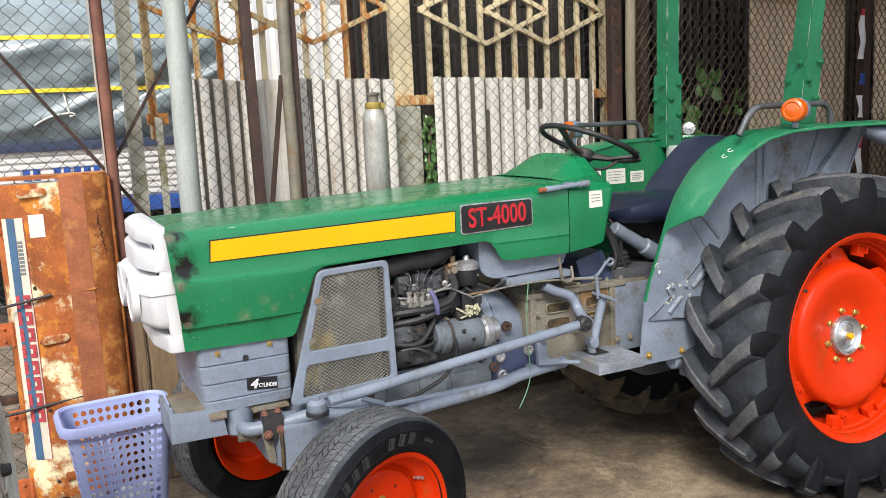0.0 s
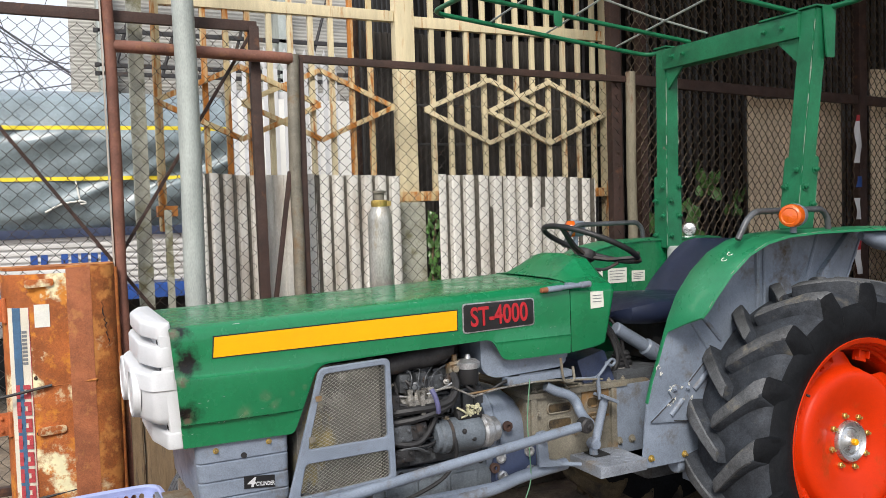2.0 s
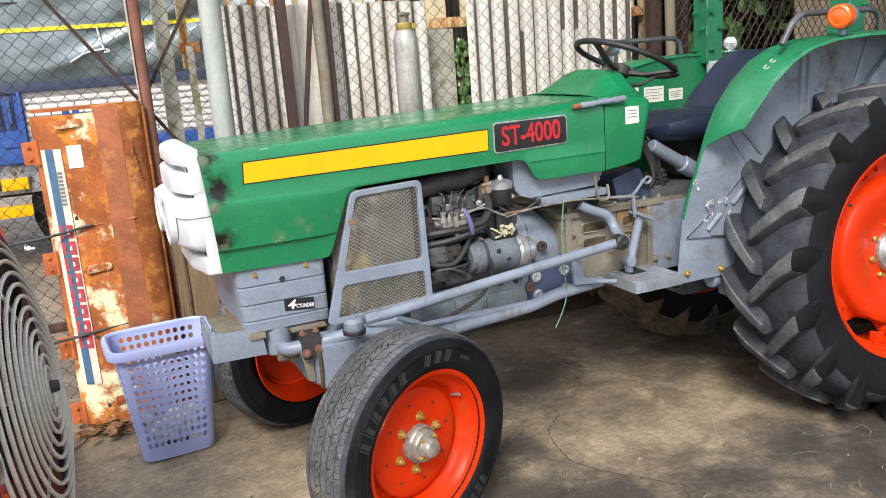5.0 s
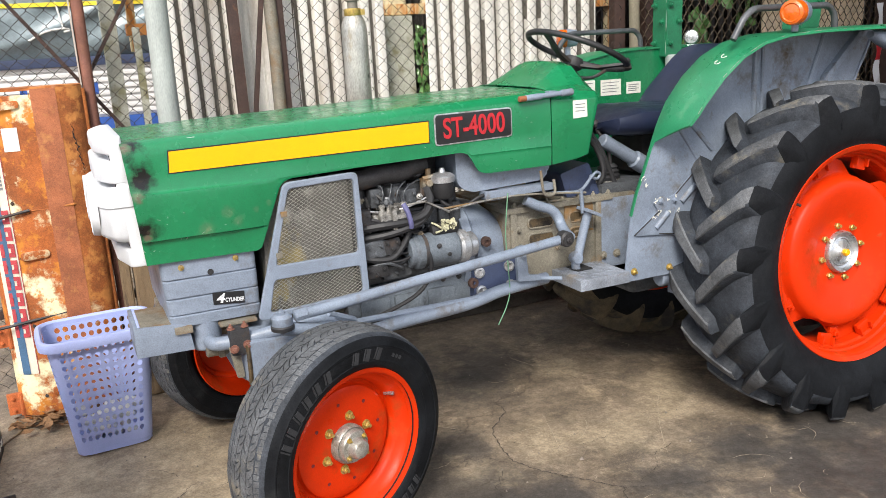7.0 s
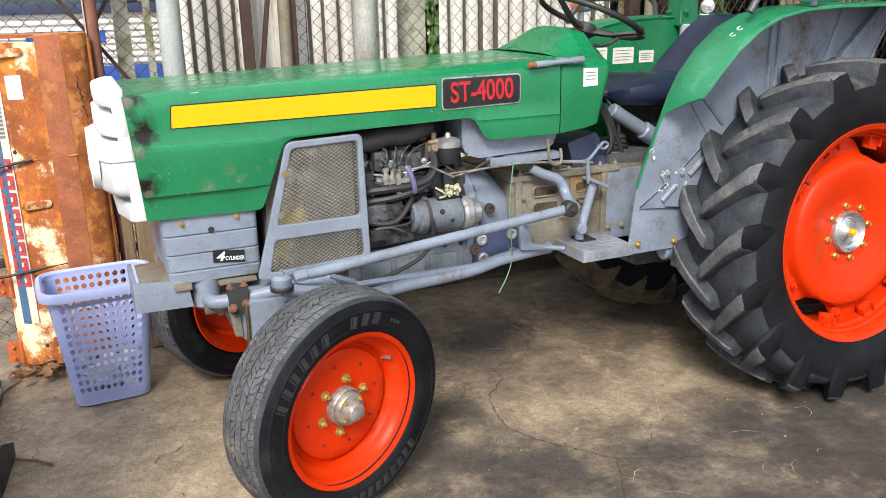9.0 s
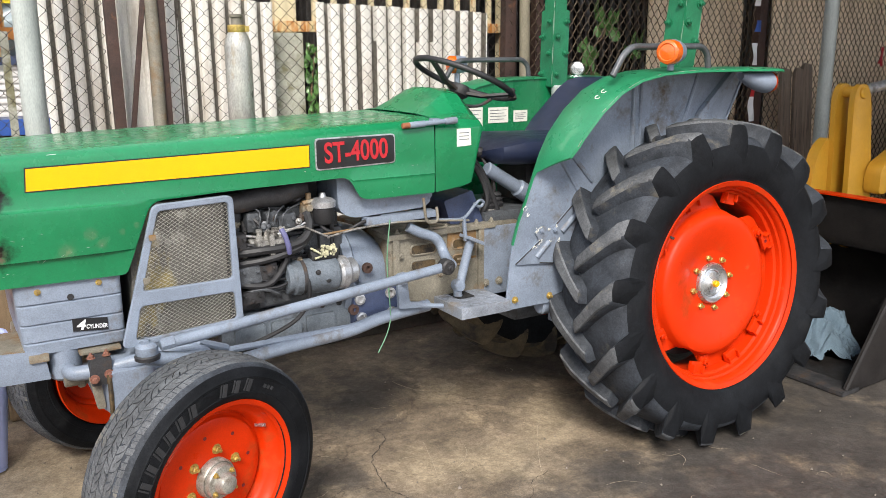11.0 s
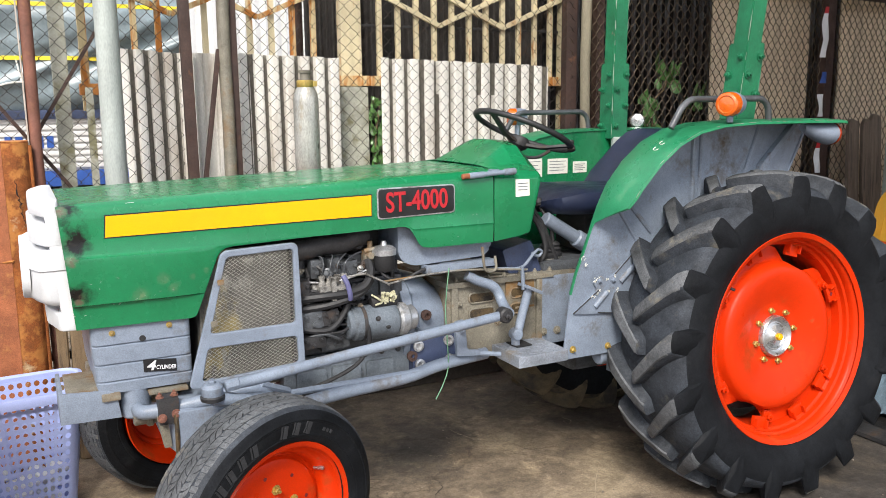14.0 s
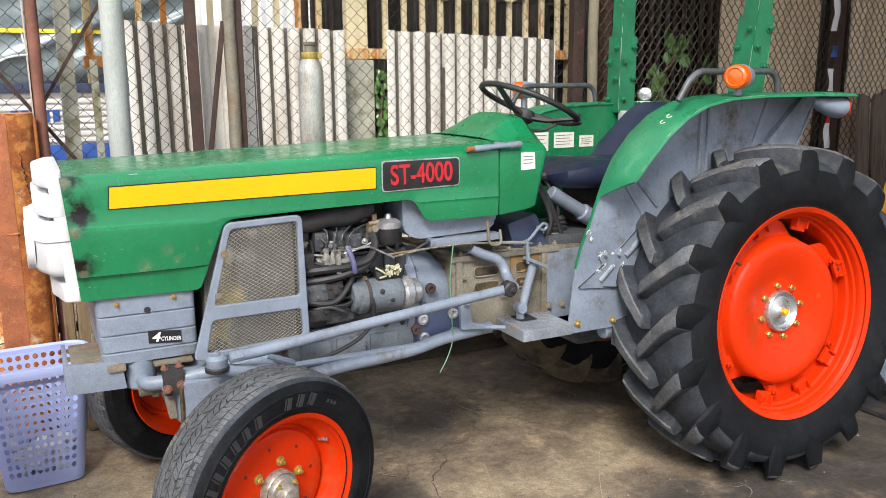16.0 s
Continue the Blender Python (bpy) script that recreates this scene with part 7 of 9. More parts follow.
def seat_and_wheel():
    bm = nb()
    secs = []
    # cushion: rounded slab, thicker at the back
    for x, w, z0, z1 in ((-0.7, 0.13, 1.075, 1.1), (-0.665, 0.185, 1.05, 1.125), (-0.57, 0.215, 1.04, 1.15), (-0.43, 0.22, 1.04, 1.145), (-0.31, 0.215, 1.045, 1.14), (-0.24, 0.19, 1.055, 1.14)):
        ring = []
        for k in range(20):
            a = 2 * math.pi * k / 20
            ring.append((x, w * math.copysign(abs(math.cos(a)) ** 0.5, math.cos(a)), (z0 + z1) / 2 + (z1 - z0) / 2 * math.copysign(abs(math.sin(a)) ** 0.6, math.sin(a)) + (0.015 * abs(math.cos(a)) ** 4)))
        secs.append(ring)
    loft(bm, secs)
    st = part("seat", bm, VINYL, tractor, "navy vinyl tractor seat with a low back")
    bm = nb()
    secs = []
    for z, xc, w, th in ((1.09, -0.24, 0.19, 0.03), (1.12, -0.22, 0.215, 0.05), (1.18, -0.165, 0.22, 0.055), (1.24, -0.1, 0.22, 0.052), (1.3, -0.045, 0.21, 0.045), (1.335, -0.015, 0.19, 0.034), (1.352, 0.0, 0.14, 0.014)):
        ring = []
        for k in range(20):
            a = 2 * math.pi * k / 20
            c = math.copysign(abs(math.cos(a)) ** 0.6, math.cos(a))
            ring.append((xc + th * math.copysign(abs(math.sin(a)) ** 0.7, math.sin(a)) - 0.05 * abs(c) ** 3, w * c, z))
        secs.append(ring)
    loft(bm, secs)
    part("seat_back", bm, VINYL, st)
    bm = nb()
    box(bm, -0.5, -0.24, -0.1, 0.1, 0.886, 1.05, 0.02)
    part("seat_base", bm, DARK, st)
    # steering wheel
    c = Vector((-0.72, 0.0, 1.36))
    m = Matrix.Translation(c) @ Matrix.Rotation(radians(24), 4, "Y")
    bm = nb()
    ring = [m @ Vector((0.191 * math.cos(a), 0.191 * math.sin(a), 0)) for a in (2 * math.pi * k / 48 for k in range(49))]
    tube(bm, ring, 0.0108, 10, cap=False)
    bmesh.ops.remove_doubles(bm, verts=bm.verts[:], dist=0.0005)
    sw = part("steering_wheel", bm, BLACK, tractor, "thin black steering wheel with three spokes")
    bm = nb()
    q = m @ Vector((0.191 * math.cos(-0.7), 0.191 * math.sin(-0.7), -0.004))
    lathe(bm, [(0.0, -0.03), (0.014, -0.028), (0.017, -0.02), (0.012, -0.012), (0.016, -0.006), (0.016, 0.012), (0.0, 0.014)], along(q, m.to_3x3() @ Vector((0.3, -0.5, -1))), 12)
    part("spinner_knob", bm, DARK, sw)
    bm = nb()
    for k in range(60):
        a = 2 * math.pi * k / 60
        p = m @ Vector((0.187 * math.cos(a), 0.187 * math.sin(a), -0.0075))
        lathe(bm, [(0.0, -0.004), (0.0045, -0.002), (0.005, 0.002), (0.0, 0.005)], Matrix.Translation(p), 6)
    tagged(part("grip_bump", bm, BLACK, sw), kind="stuff")
    for k in range(3):
        a = radians(75 + 120 * k)
        bm = nb()
        secs = []
        for r, z, w in ((0.03, -0.05, 0.018), (0.09, -0.04, 0.014), (0.15, -0.015, 0.012), (0.19, 0.0, 0.011)):
            d = Vector((math.cos(a), math.sin(a), 0))
            t = Vector((-math.sin(a), math.cos(a), 0))
            secs.append([m @ (d * r + t * w + Vector((0, 0, z + 0.005))), m @ (d * r - t * w + Vector((0, 0, z + 0.005))), m @ (d * r - t * w + Vector((0, 0, z - 0.005))), m @ (d * r + t * w + Vector((0, 0, z - 0.005)))])
        loft(bm, secs)
        part("spoke", bm, DARK, sw)
    bm = nb()
    lathe(bm, [(0.0, -0.02), (0.03, -0.025), (0.038, -0.04), (0.036, -0.06), (0.02, -0.075), (0.018, -0.2)], m, 20)
    part("steering_hub", bm, DARK, sw)
    bm = nb()
    tube(bm, smooth_path([tuple(m @ Vector((0.0, -0.02, -0.1))), tuple(m @ Vector((0.03, -0.1, -0.09))), tuple(m @ Vector((0.06, -0.13, -0.05)))]), 0.006, 8)
    part("throttle_lever", bm, DARK, tractor)
    # exhaust silencer upright beside the bonnet, with its elbow to the engine
    bm = nb()
    m = Matrix.Translation((-1.425, 0.45, 0))
    lathe(bm, [(0.022, 0.98), (0.022, 1.06), (0.04, 1.07), (0.0495, 1.085), (0.0495, 1.3), (0.049, 1.48), (0.046, 1.505), (0.036, 1.528), (0.026, 1.54), (0.022, 1.542)], m, 32)
    ex = part("exhaust_silencer", bm, mat("silver_heat_paint", (0.5, 0.49, 0.45), 0.36, metal=0.6, var=0.3, scale=12, stain=(0.3, 0.24, 0.16), amount=0.55, stain_scale=9, bump=0.15, stretch=(1, 1, 0.4)), tractor, "silver-painted upright exhaust silencer")
    bm = nb()
    lathe(bm, [(0.02, 1.54), (0.02, 1.585), (0.026, 1.587), (0.027, 1.596), (0.02, 1.598), (0.017, 1.55)], m, 20)
    part("tail_stub", bm, TAN, ex, "rusty exhaust stub")
    bm = nb()
    lathe(bm, [(0.031, 1.532), (0.034, 1.536), (0.034, 1.556), (0.03, 1.56)], m, 20)
    box(bm, -1.41, -1.385, 0.425, 0.44, 1.535, 1.556, 0.003)
    part("exhaust_clamp", bm, BRASSY, ex)
    bm = nb()
    tube(bm, smooth_path([(-1.425, 0.45, 1.0), (-1.425, 0.44, 0.95), (-1.425, 0.38, 0.93), (-1.43, 0.15, 0.94)]), 0.024, 12)
    part("exhaust_elbow", bm, RUST_PIPE, ex)


seat_and_wheel()


# ---- chain-link fence ----
FY = 1.1


def link_mesh(x0, x1, z0, z1, y, w=0.062, h=0.064, r=0.0021, mm=None):
    V, F = [], []
    cols = int((x1 - x0) / (w / 2))
    rows = int((z1 - z0) / (h / 2))
    for i in range(cols):
        prev = None
        for j in range(rows + 1):
            c = i + ((i + j) % 2)
            x, z = x0 + c * w / 2, z0 + j * h / 2
            nv = noise.noise_vector(Vector((x * 1.3, z * 1.3, y)))
            x, z = x + 0.018 * nv.x, z + 0.018 * nv.y
            yy = y + 0.012 * nv.z + (0.003 if (i + j) % 2 else -0.003) * (1 if i % 2 else -1)
            for up in (-0.045, 0.045):
                k = len(V)
                for a in (0.5, 2.6, 4.7):
                    V.append((x + r * math.cos(a), yy + r * math.sin(a), z + up * h))
                if prev is not None:
                    for q in range(3):
                        F.append((prev + q, prev + (q + 1) % 3, k + (q + 1) % 3, k + q))
                prev = k
    me = bpy.data.meshes.new("link_mesh")
    me.from_pydata(V, [], F)
    me.materials.append(mm or CHROME_WIRE)
    return me


def fence():
    f = thing("chain_link_fence", "rusty framed chain-link fence", "fence", kind="structure")

    def bar(name, a, b, w, d, mm=RUST_DARK, label=""):
        bm = nb()
        a, b = Vector(a), Vector(b)
        L = (b - a).length
        box(bm, -w / 2, w / 2, -d / 2, d / 2, 0, L, 0.003)
        ob = part(name, bm, mm, f, label)
        q = (b - a).to_track_quat("Z", "Y").to_matrix().to_4x4()
        if abs((b - a).normalized().z) > 0.7:
            q = Vector((0, 0, 1)).rotation_difference((b - a).normalized()).to_matrix().to_4x4()
        ob.matrix_local = Matrix.Translation(a) @ q
        return ob

    def pipe(name, a, b, r, mm=RUST_PIPE, label=""):
        bm = nb()
        n = 8
        a, b = Vector(a), Vector(b)
        tube(bm, [a.lerp(b, k / n) + Vector((0.004 * math.sin(k * 1.7), 0.004 * math.cos(k * 2.3), 0)) for k in range(n + 1)], r, 14)
        return part(name, bm, mm, f, label)
    # left framed panel
    bar("rail", (-3.6, FY + 0.02, 2.385), (-1.73, FY + 0.02, 2.37), 0.03, 0.045)
    bar("end_post", (-1.735, FY + 0.02, 0.02), (-1.745, FY + 0.02, 2.37), 0.045, 0.04)
    bar("bottom_rail", (-3.6, FY + 0.02, 0.42), (-1.74, FY + 0.02, 0.42), 0.04, 0.035)
    bar("brace", (-1.76, FY + 0.03, 2.33), (-2.75, FY + 0.03, 0.72), 0.015, 0.015)
    bar("brace", (-2.9, FY + 0.03, 2.06), (-1.95, FY + 0.03, 0.72), 0.015, 0.015)
    bar("brace", (-1.61, FY - 0.02, 1.71), (-1.70, FY - 0.02, 1.12), 0.02, 0.02)
    pipe("post", (-2.355, FY - 0.05, 0.0), (-2.372, FY - 0.05, 3.4), 0.024, RUST_PIPE, "brown rusty fence post")
    # Pale colour paints in the light that catches the angle iron's left edge.
    bar("post_flange", (-2.3835, FY - 0.056, 0.0), (-2.4005, FY - 0.056, 3.4), 0.006, 0.026, LIT_EDGE, "edge of the brown post, coloured pale for the light on it")
    pipe("rail", (-2.36, FY - 0.045, 2.238), (-1.59, FY - 0.03, 2.226), 0.026)
    pipe("post", (-1.595, FY - 0.02, 0.0), (-1.578, FY - 0.02, 2.245), 0.028, TAN, "grey-brown pipe fence post")
    bar("post", (-1.545, FY + 0.0, 0.0), (-1.54, FY + 0.0, 2.24), 0.03, 0.035)
    bar("rail", (-1.56, FY, 2.232), (0.37, FY, 2.212), 0.03, 0.035)
    pipe("post", (0.36, FY - 0.02, 0.0), (0.37, FY - 0.02, 2.25), 0.028, OLIVE_POST, "faded olive-grey pipe post with rust")
    bar("post", (0.3, FY + 0.04, 0.0), (0.3, FY + 0.04, 3.6), 0.07, 0.05)
    bar("post", (0.5, FY + 0.05, 0.0), (0.5, FY + 0.05, 3.6), 0.05, 0.05)
    bar("rail", (0.37, FY, 2.21), (5.2, FY, 2.06), 0.035, 0.06)
    bar("post", (2.3, FY + 0.0, 0.0), (2.3, FY + 0.0, 3.6), 0.07, 0.06)
    bar("post", (5.2, FY + 0.0, 0.0), (5.2, FY + 0.0, 3.6), 0.07, 0.06)
    bar("bottom_rail", (-1.5, FY, 0.1), (5.2, FY, 0.1), 0.04, 0.035)
    pipe("galvanised_post", (-2.075, 0.93, 0.0), (-2.085, 0.93, 3.4), 0.045, GALV, "thick galvanised pipe post")
    for x0, x1, z0, z1, fine_ in ((-3.6, -1.75, 0.1, 2.37, 0), (-1.53, 0.36, 0.1, 2.22, 0), (0.38, 5.1, 0.1, 3.5, 1)):
        ob = new("wire_mesh", link_mesh(x0, x1, z0, z1, FY + 0.01, 0.054, 0.074, 0.0033, BROWN_WIRE) if fine_ else link_mesh(x0, x1, z0, z1, FY + 0.01))
        ob.parent = f
        tagged(ob, kind="stuff")
    return f


fence()


def posts():
    bm = nb()
    box(bm, -2.275, -2.213, 1.2, 1.26, 0, 3.3, 0.008)
    single("concrete_post", bm, CONCRETE_POST, "pale lichen-spotted concrete post behind the fence", "post")
    bm = nb()
    box(bm, -2.15, -2.12, 1.24, 1.27, 0, 1.55, 0.004)
    single("fence_stake", bm, CONCRETE_POST, "thin grey stake beside the concrete post", "post")
    for x, w in ((-2.25, 0.055), (-2.335, 0.022)):
        bm = nb()
        secs = []
        for k in range(8):
            z = k * 0.88 / 7
            o = 0.006 * noise.noise(Vector((x * 9, z * 5, 0)))
            secs.append([(x - w + o, 1.0 - w, z), (x + w + o, 1.0 - w, z), (x + w + o, 1.0 + w, z), (x - w + o, 1.0 + w, z)])
        loft(bm, secs)
        bmesh.ops.bevel(bm, geom=bm.edges[:], offset=0.006, segments=2, affect="EDGES")
        single("timber_stump", bm, WOOD, "weathered square timber post at the fence foot", "post")
    # galvanised pole standing by the shed
    bm = nb()
    tube(bm, [(2.33, 0.6, 0), (2.315, 0.6, 3.5)], 0.042, 18)
    lathe(bm, [(0.08, 0), (0.08, 0.012), (0.045, 0.014), (0.045, 0.03)], Matrix.Translation((2.33, 0.6, 0)), 18, True)
    single("steel_pole", bm, GALV, "galvanised steel roof pole", "pole")


posts()


# ---- gate behind the fence ----
GY = 1.42


def gate():
    g = thing("yellow_gate", "cream painted barred gate with diamond ornament, rusting", "gate")

    def bar(name, x0, x1, z0, z1, d=0.014, mm=CREAM, y=GY):
        bm = nb()
        box(bm, x0, x1, y - d, y + d, z0, z1, 0.003)
        return part(name, bm, mm, g)

    lift = 0.0

    def slant(a, b, w=0.02, mm=CREAM):
        nonlocal lift
        lift = (lift + 0.0007) % 0.006
        bm = nb()
        a, b = Vector((a[0], GY - 0.022, a[1])), Vector((b[0], GY - 0.022, b[1]))
        d = (b - a).normalized()
        up = Vector((-d.z, 0, d.x))
        q = [a + up * w, a - up * w, b - up * w, b + up * w]
        plate(bm, [(p.x, p.z) for p in q], GY - 0.03 - lift, GY - 0.018 + lift, 0.002)
        part("ornament_bar", bm, mm, g)
    # right leaf
    bar("stile", -0.925, -0.815, 0.0, 3.6, 0.03)
    bar("stile", 0.43, 0.5, 0.0, 3.6, 0.03)
    first = None
    for k in range(12):
        x = -0.704 + k * 0.1065
        if first is None:
            bm = nb()
            box(bm, -0.0135, 0.0135, -0.012, 0.012, 0, 2.0, 0.003)
            first = part("bar", bm, CREAM, g)
            first.matrix_local = Matrix.Translation((x, GY, 1.58))
        else:
            share("bar", first, g, Matrix.Translation((x, GY, 1.58)))
    bar("rail", -0.85, 0.45, 2.487, 2.545, 0.02)
    bar("rail", -1.02, 0.45, 1.56, 1.612, 0.04, CREAM_RUST)
    bar("rail", -0.83, 0.45, 1.862, 1.876, 0.007, DARK, GY + 0.02)
    bar("rail", -0.83, 0.45, 2.072, 2.086, 0.007, DARK, GY + 0.02)
    for cx in (-0.365, 0.03):
        c, hw, hh = cx, 0.4, 0.175
        z = 2.05
        for a, b in (((c - hw, z), (c, z + hh)), ((c, z + hh), (c + hw, z)), ((c + hw, z), (c, z - hh)), ((c, z - hh), (c - hw, z))):
            slant(a, b, 0.0125)
    # left leaf, more rusted
    bar("stile", -2.15, -2.115, 1.45, 3.6, 0.02, CREAM_RUST)
    bar("stile_foot", -2.16, -2.07, 1.52, 1.57, 0.03, RUST)
    for k in range(10):
        x = -2.02 + k * 0.1065
        m = CREAM_RUST if k in (0, 1, 2, 3, 8, 9, 10) else CREAM
        bm = nb()
        box(bm, x - 0.0135, x + 0.0135, GY - 0.012, GY + 0.012, 1.6, 3.6, 0.003)
        part("bar", bm, m, g)
    bar("rail", -2.12, -0.93, 2.51, 2.565, 0.02)
    for cx in (-1.345, -1.75):
        c, hw, hh, z = cx, 0.4, 0.175, 2.06
        for a, b in (((c - hw, z), (c, z + hh)), ((c, z + hh), (c + hw, z)), ((c + hw, z), (c, z - hh)), ((c, z - hh), (c - hw, z))):
            slant(a, b, 0.0125, CREAM_RUST)
    # lower concrete post between the sheets
    bm = nb()
    box(bm, -0.945, -0.795, GY - 0.06, GY + 0.02, 0, 1.555, 0.01)
    part("gate_foot", bm, CONCRETE_POST, g, "stained grey gate post foot")


gate()


def corrugated(name, x0, x1, z0, z1a, z1b, y, pitch, depth, label, lean=0.0, ragged=0.006):
    bm = nb()
    n = int((x1 - x0) / pitch * 28)
    top, bot = [], []
    for k in range(n + 1):
        x = x0 + (x1 - x0) * k / n
        s = math.sin(2 * math.pi * (x - x0) / pitch) + 0.42
        s = math.copysign(min(1.0, abs(s)) ** 0.16, s)
        yy = y - depth / 2 * s
        t = k / n
        bot.append((x, yy, z0))
        top.append((x + lean, yy + 0.01 * noise.noise(Vector((x * 4, 1, 0))), z1a + (z1b - z1a) * t + ragged * noise.noise(Vector((x * 11, 0, y)))))
    secs = [[(Vector(b).lerp(Vector(t), q)) + Vector((0, 0.006 * noise.noise(Vector((b[0] * 2, q * 3, y))), 0)) for b, t in zip(bot, top)] for q in (0, 0.3, 0.6, 0.9, 1)]
    loft(bm, [[tuple(p) for p in s] for s in secs], close=False)
    ob = single(name, bm, SHEET, label, "metal sheet", solid=0.0018, group="corrugated sheets against the gate")
    # Deep ribs get dark groove floors that stand in for their shade.
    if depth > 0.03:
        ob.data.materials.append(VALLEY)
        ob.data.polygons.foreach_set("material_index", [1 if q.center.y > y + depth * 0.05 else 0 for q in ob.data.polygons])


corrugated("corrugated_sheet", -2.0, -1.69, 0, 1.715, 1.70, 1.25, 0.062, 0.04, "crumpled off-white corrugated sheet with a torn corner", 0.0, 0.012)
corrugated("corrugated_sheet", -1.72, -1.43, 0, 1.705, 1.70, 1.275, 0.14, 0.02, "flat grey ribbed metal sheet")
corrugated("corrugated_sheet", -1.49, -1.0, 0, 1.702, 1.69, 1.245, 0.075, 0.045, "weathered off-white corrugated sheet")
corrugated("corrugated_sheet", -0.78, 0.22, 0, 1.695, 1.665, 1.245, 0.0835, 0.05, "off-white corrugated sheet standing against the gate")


def gate_backing():
    bm = nb()
    n = 40 * 8
    bot, top = [], []
    for k in range(n + 1):
        x = -1.04 + 1.46 * k / n
        s = math.sin(2 * math.pi * k / 8)
        y = 1.62 - 0.012 * math.copysign(abs(s) ** 0.4, s)
        bot.append((x, y, 0.0))
        top.append((x, y, 2.5 + 0.01 * noise.noise(Vector((x * 5, 0, 0)))))
    loft(bm, [bot, top], close=False)
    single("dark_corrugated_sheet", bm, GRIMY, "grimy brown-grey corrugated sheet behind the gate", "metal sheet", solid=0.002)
    bm = nb()
    tube(bm, [(-1.09, 1.58, 0), (-1.09, 1.58, 1.3), (-1.088, 1.58, 2.6)], 0.026, 12)
    single("shed_post", bm, RUST_DARK, "dark rusty pipe post at the edge of the shed", "post")


gate_backing()


def plinth():
    bm = nb()
    secs = []
    for k in range(25):
        x = -2.02 + k * 0.1
        o = 0.012 * noise.noise(Vector((x * 4, 1, 2)))
        secs.append([(x, 1.12 + o, 0.0), (x, 1.125 + o, 0.1 + o), (x, 1.135, 0.115 + o * 0.5), (x, 1.19, 0.115), (x, 1.19, 0.0)])
    loft(bm, secs)
    single("plinth", bm, SOOT_KERB, "low grimy concrete kerb along the fence foot", "kerb", "structure")


plinth()


def shed():
    bm = nb()
    n = 260
    secs = []
    for z in (0, 3.7):
        secs.append([(-0.55 + 7.6 * k / n, 2.9 + 0.02 * math.copysign(abs(math.sin(k * 0.55)) ** 0.5, math.sin(k * 0.55)), z) for k in range(n + 1)])
    loft(bm, secs, close=False)
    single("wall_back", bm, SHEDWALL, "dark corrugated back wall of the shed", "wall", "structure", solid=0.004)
    # pale ridge strips of the cladding
    rnd = random.Random(23)
    back = bpy.data.objects["wall_back"]
    first = None
    for k in range(66):
        x = -0.5 + k * 0.092
        if first is None:
            bm = nb()
            box(bm, -0.012, 0.012, 2.84, 2.875, 0.02, 3.6, 0.004)
            first = part("ridge_strip", bm, BATTEN, back)
            first.matrix_local = Matrix.Translation((x, 0, 0))
        else:
            share("ridge_strip", first, back, Matrix.Translation((x + rnd.uniform(-0.01, 0.01), rnd.uniform(0, 0.012), 0)))
    bm = nb()
    box(bm, 5.6, 5.72, -3.5, 3.0, 0, 3.7, 0.01)
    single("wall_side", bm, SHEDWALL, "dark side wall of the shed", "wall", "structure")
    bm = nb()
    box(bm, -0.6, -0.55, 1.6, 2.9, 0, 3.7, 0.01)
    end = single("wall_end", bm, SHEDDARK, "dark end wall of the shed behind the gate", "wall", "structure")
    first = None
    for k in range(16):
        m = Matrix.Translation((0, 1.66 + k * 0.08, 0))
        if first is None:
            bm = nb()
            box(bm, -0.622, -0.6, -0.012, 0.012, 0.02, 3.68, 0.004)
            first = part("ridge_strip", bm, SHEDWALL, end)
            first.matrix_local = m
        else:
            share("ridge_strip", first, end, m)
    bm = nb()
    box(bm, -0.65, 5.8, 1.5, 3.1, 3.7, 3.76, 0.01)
    # Unseen strip over the yard, added to keep sky light off the right side.
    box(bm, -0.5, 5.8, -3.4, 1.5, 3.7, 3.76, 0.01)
    single("ceiling", bm, SHEDWALL, "dark sheet-metal shed roof with an added, unseen strip that shades the yard", "roof", "structure")
    # plywood and card sheets stored inside
    for x0, x1, z1, y, tilt in ((1.5, 2.36, 2.17, 1.3, -0.3), (2.66, 3.5, 2.4, 1.3, 0.4), (3.45, 4.5, 2.35, 1.36, 0.5), (4.4, 5.5, 2.5, 1.42, -1)):
        bm = nb()
        k = 10
        secs = []
        for j in range(7):
            z = z1 * j / 6
            row = [(x0 + (x1 - x0) * i / k + math.tan(radians(tilt)) * z, y + 0.02 * noise.noise(Vector((i * 0.5, z * 1.3, x0))), z + (0.02 * noise.noise(Vector((i, x0, 0))) if j == 6 else 0)) for i in range(k + 1)]
            secs.append(row)
        loft(bm, secs, close=False)
        single("plywood_sheet", bm, PLY, "weathered plywood sheet leaning behind the fence", "board", solid=0.012, group="boards behind the fence")


shed()


# ---- truck beyond the fence ----
def tarp_fold(x, z):
    """Sag and diagonal creases of the tarpaulin, tight under the upper hem and slack below."""
    crease = lambda a, b, c, s=2.7: math.exp(-(s * noise.noise(Vector((a, b, c)))) ** 2)
    hem = max(0.0, 1 - abs(z - 2.12) / 0.25)
    d, along_ = x * 0.75 - z * 2.0, z * 0.5 + x * 0.3
    pull = 0.45 + 1.0 * min(1.0, max(0.0, (x - 0.5) / 1.4))
    return (0.05 * noise.noise(Vector((x * 0.9, z * 3.0, 3))) + pull * 0.07 * crease(d * 1.2, along_, 7) + pull * 0.045 * crease(d * 2.4, along_ * 1.3, 1)
            + pull * hem * 0.05 * crease(d * 3.0, along_ * 1.2, 5, 2.2) + 0.02 * max(0.0, (1.65 - z) / 0.2) * crease(x * 0.5, z * 12, 2))


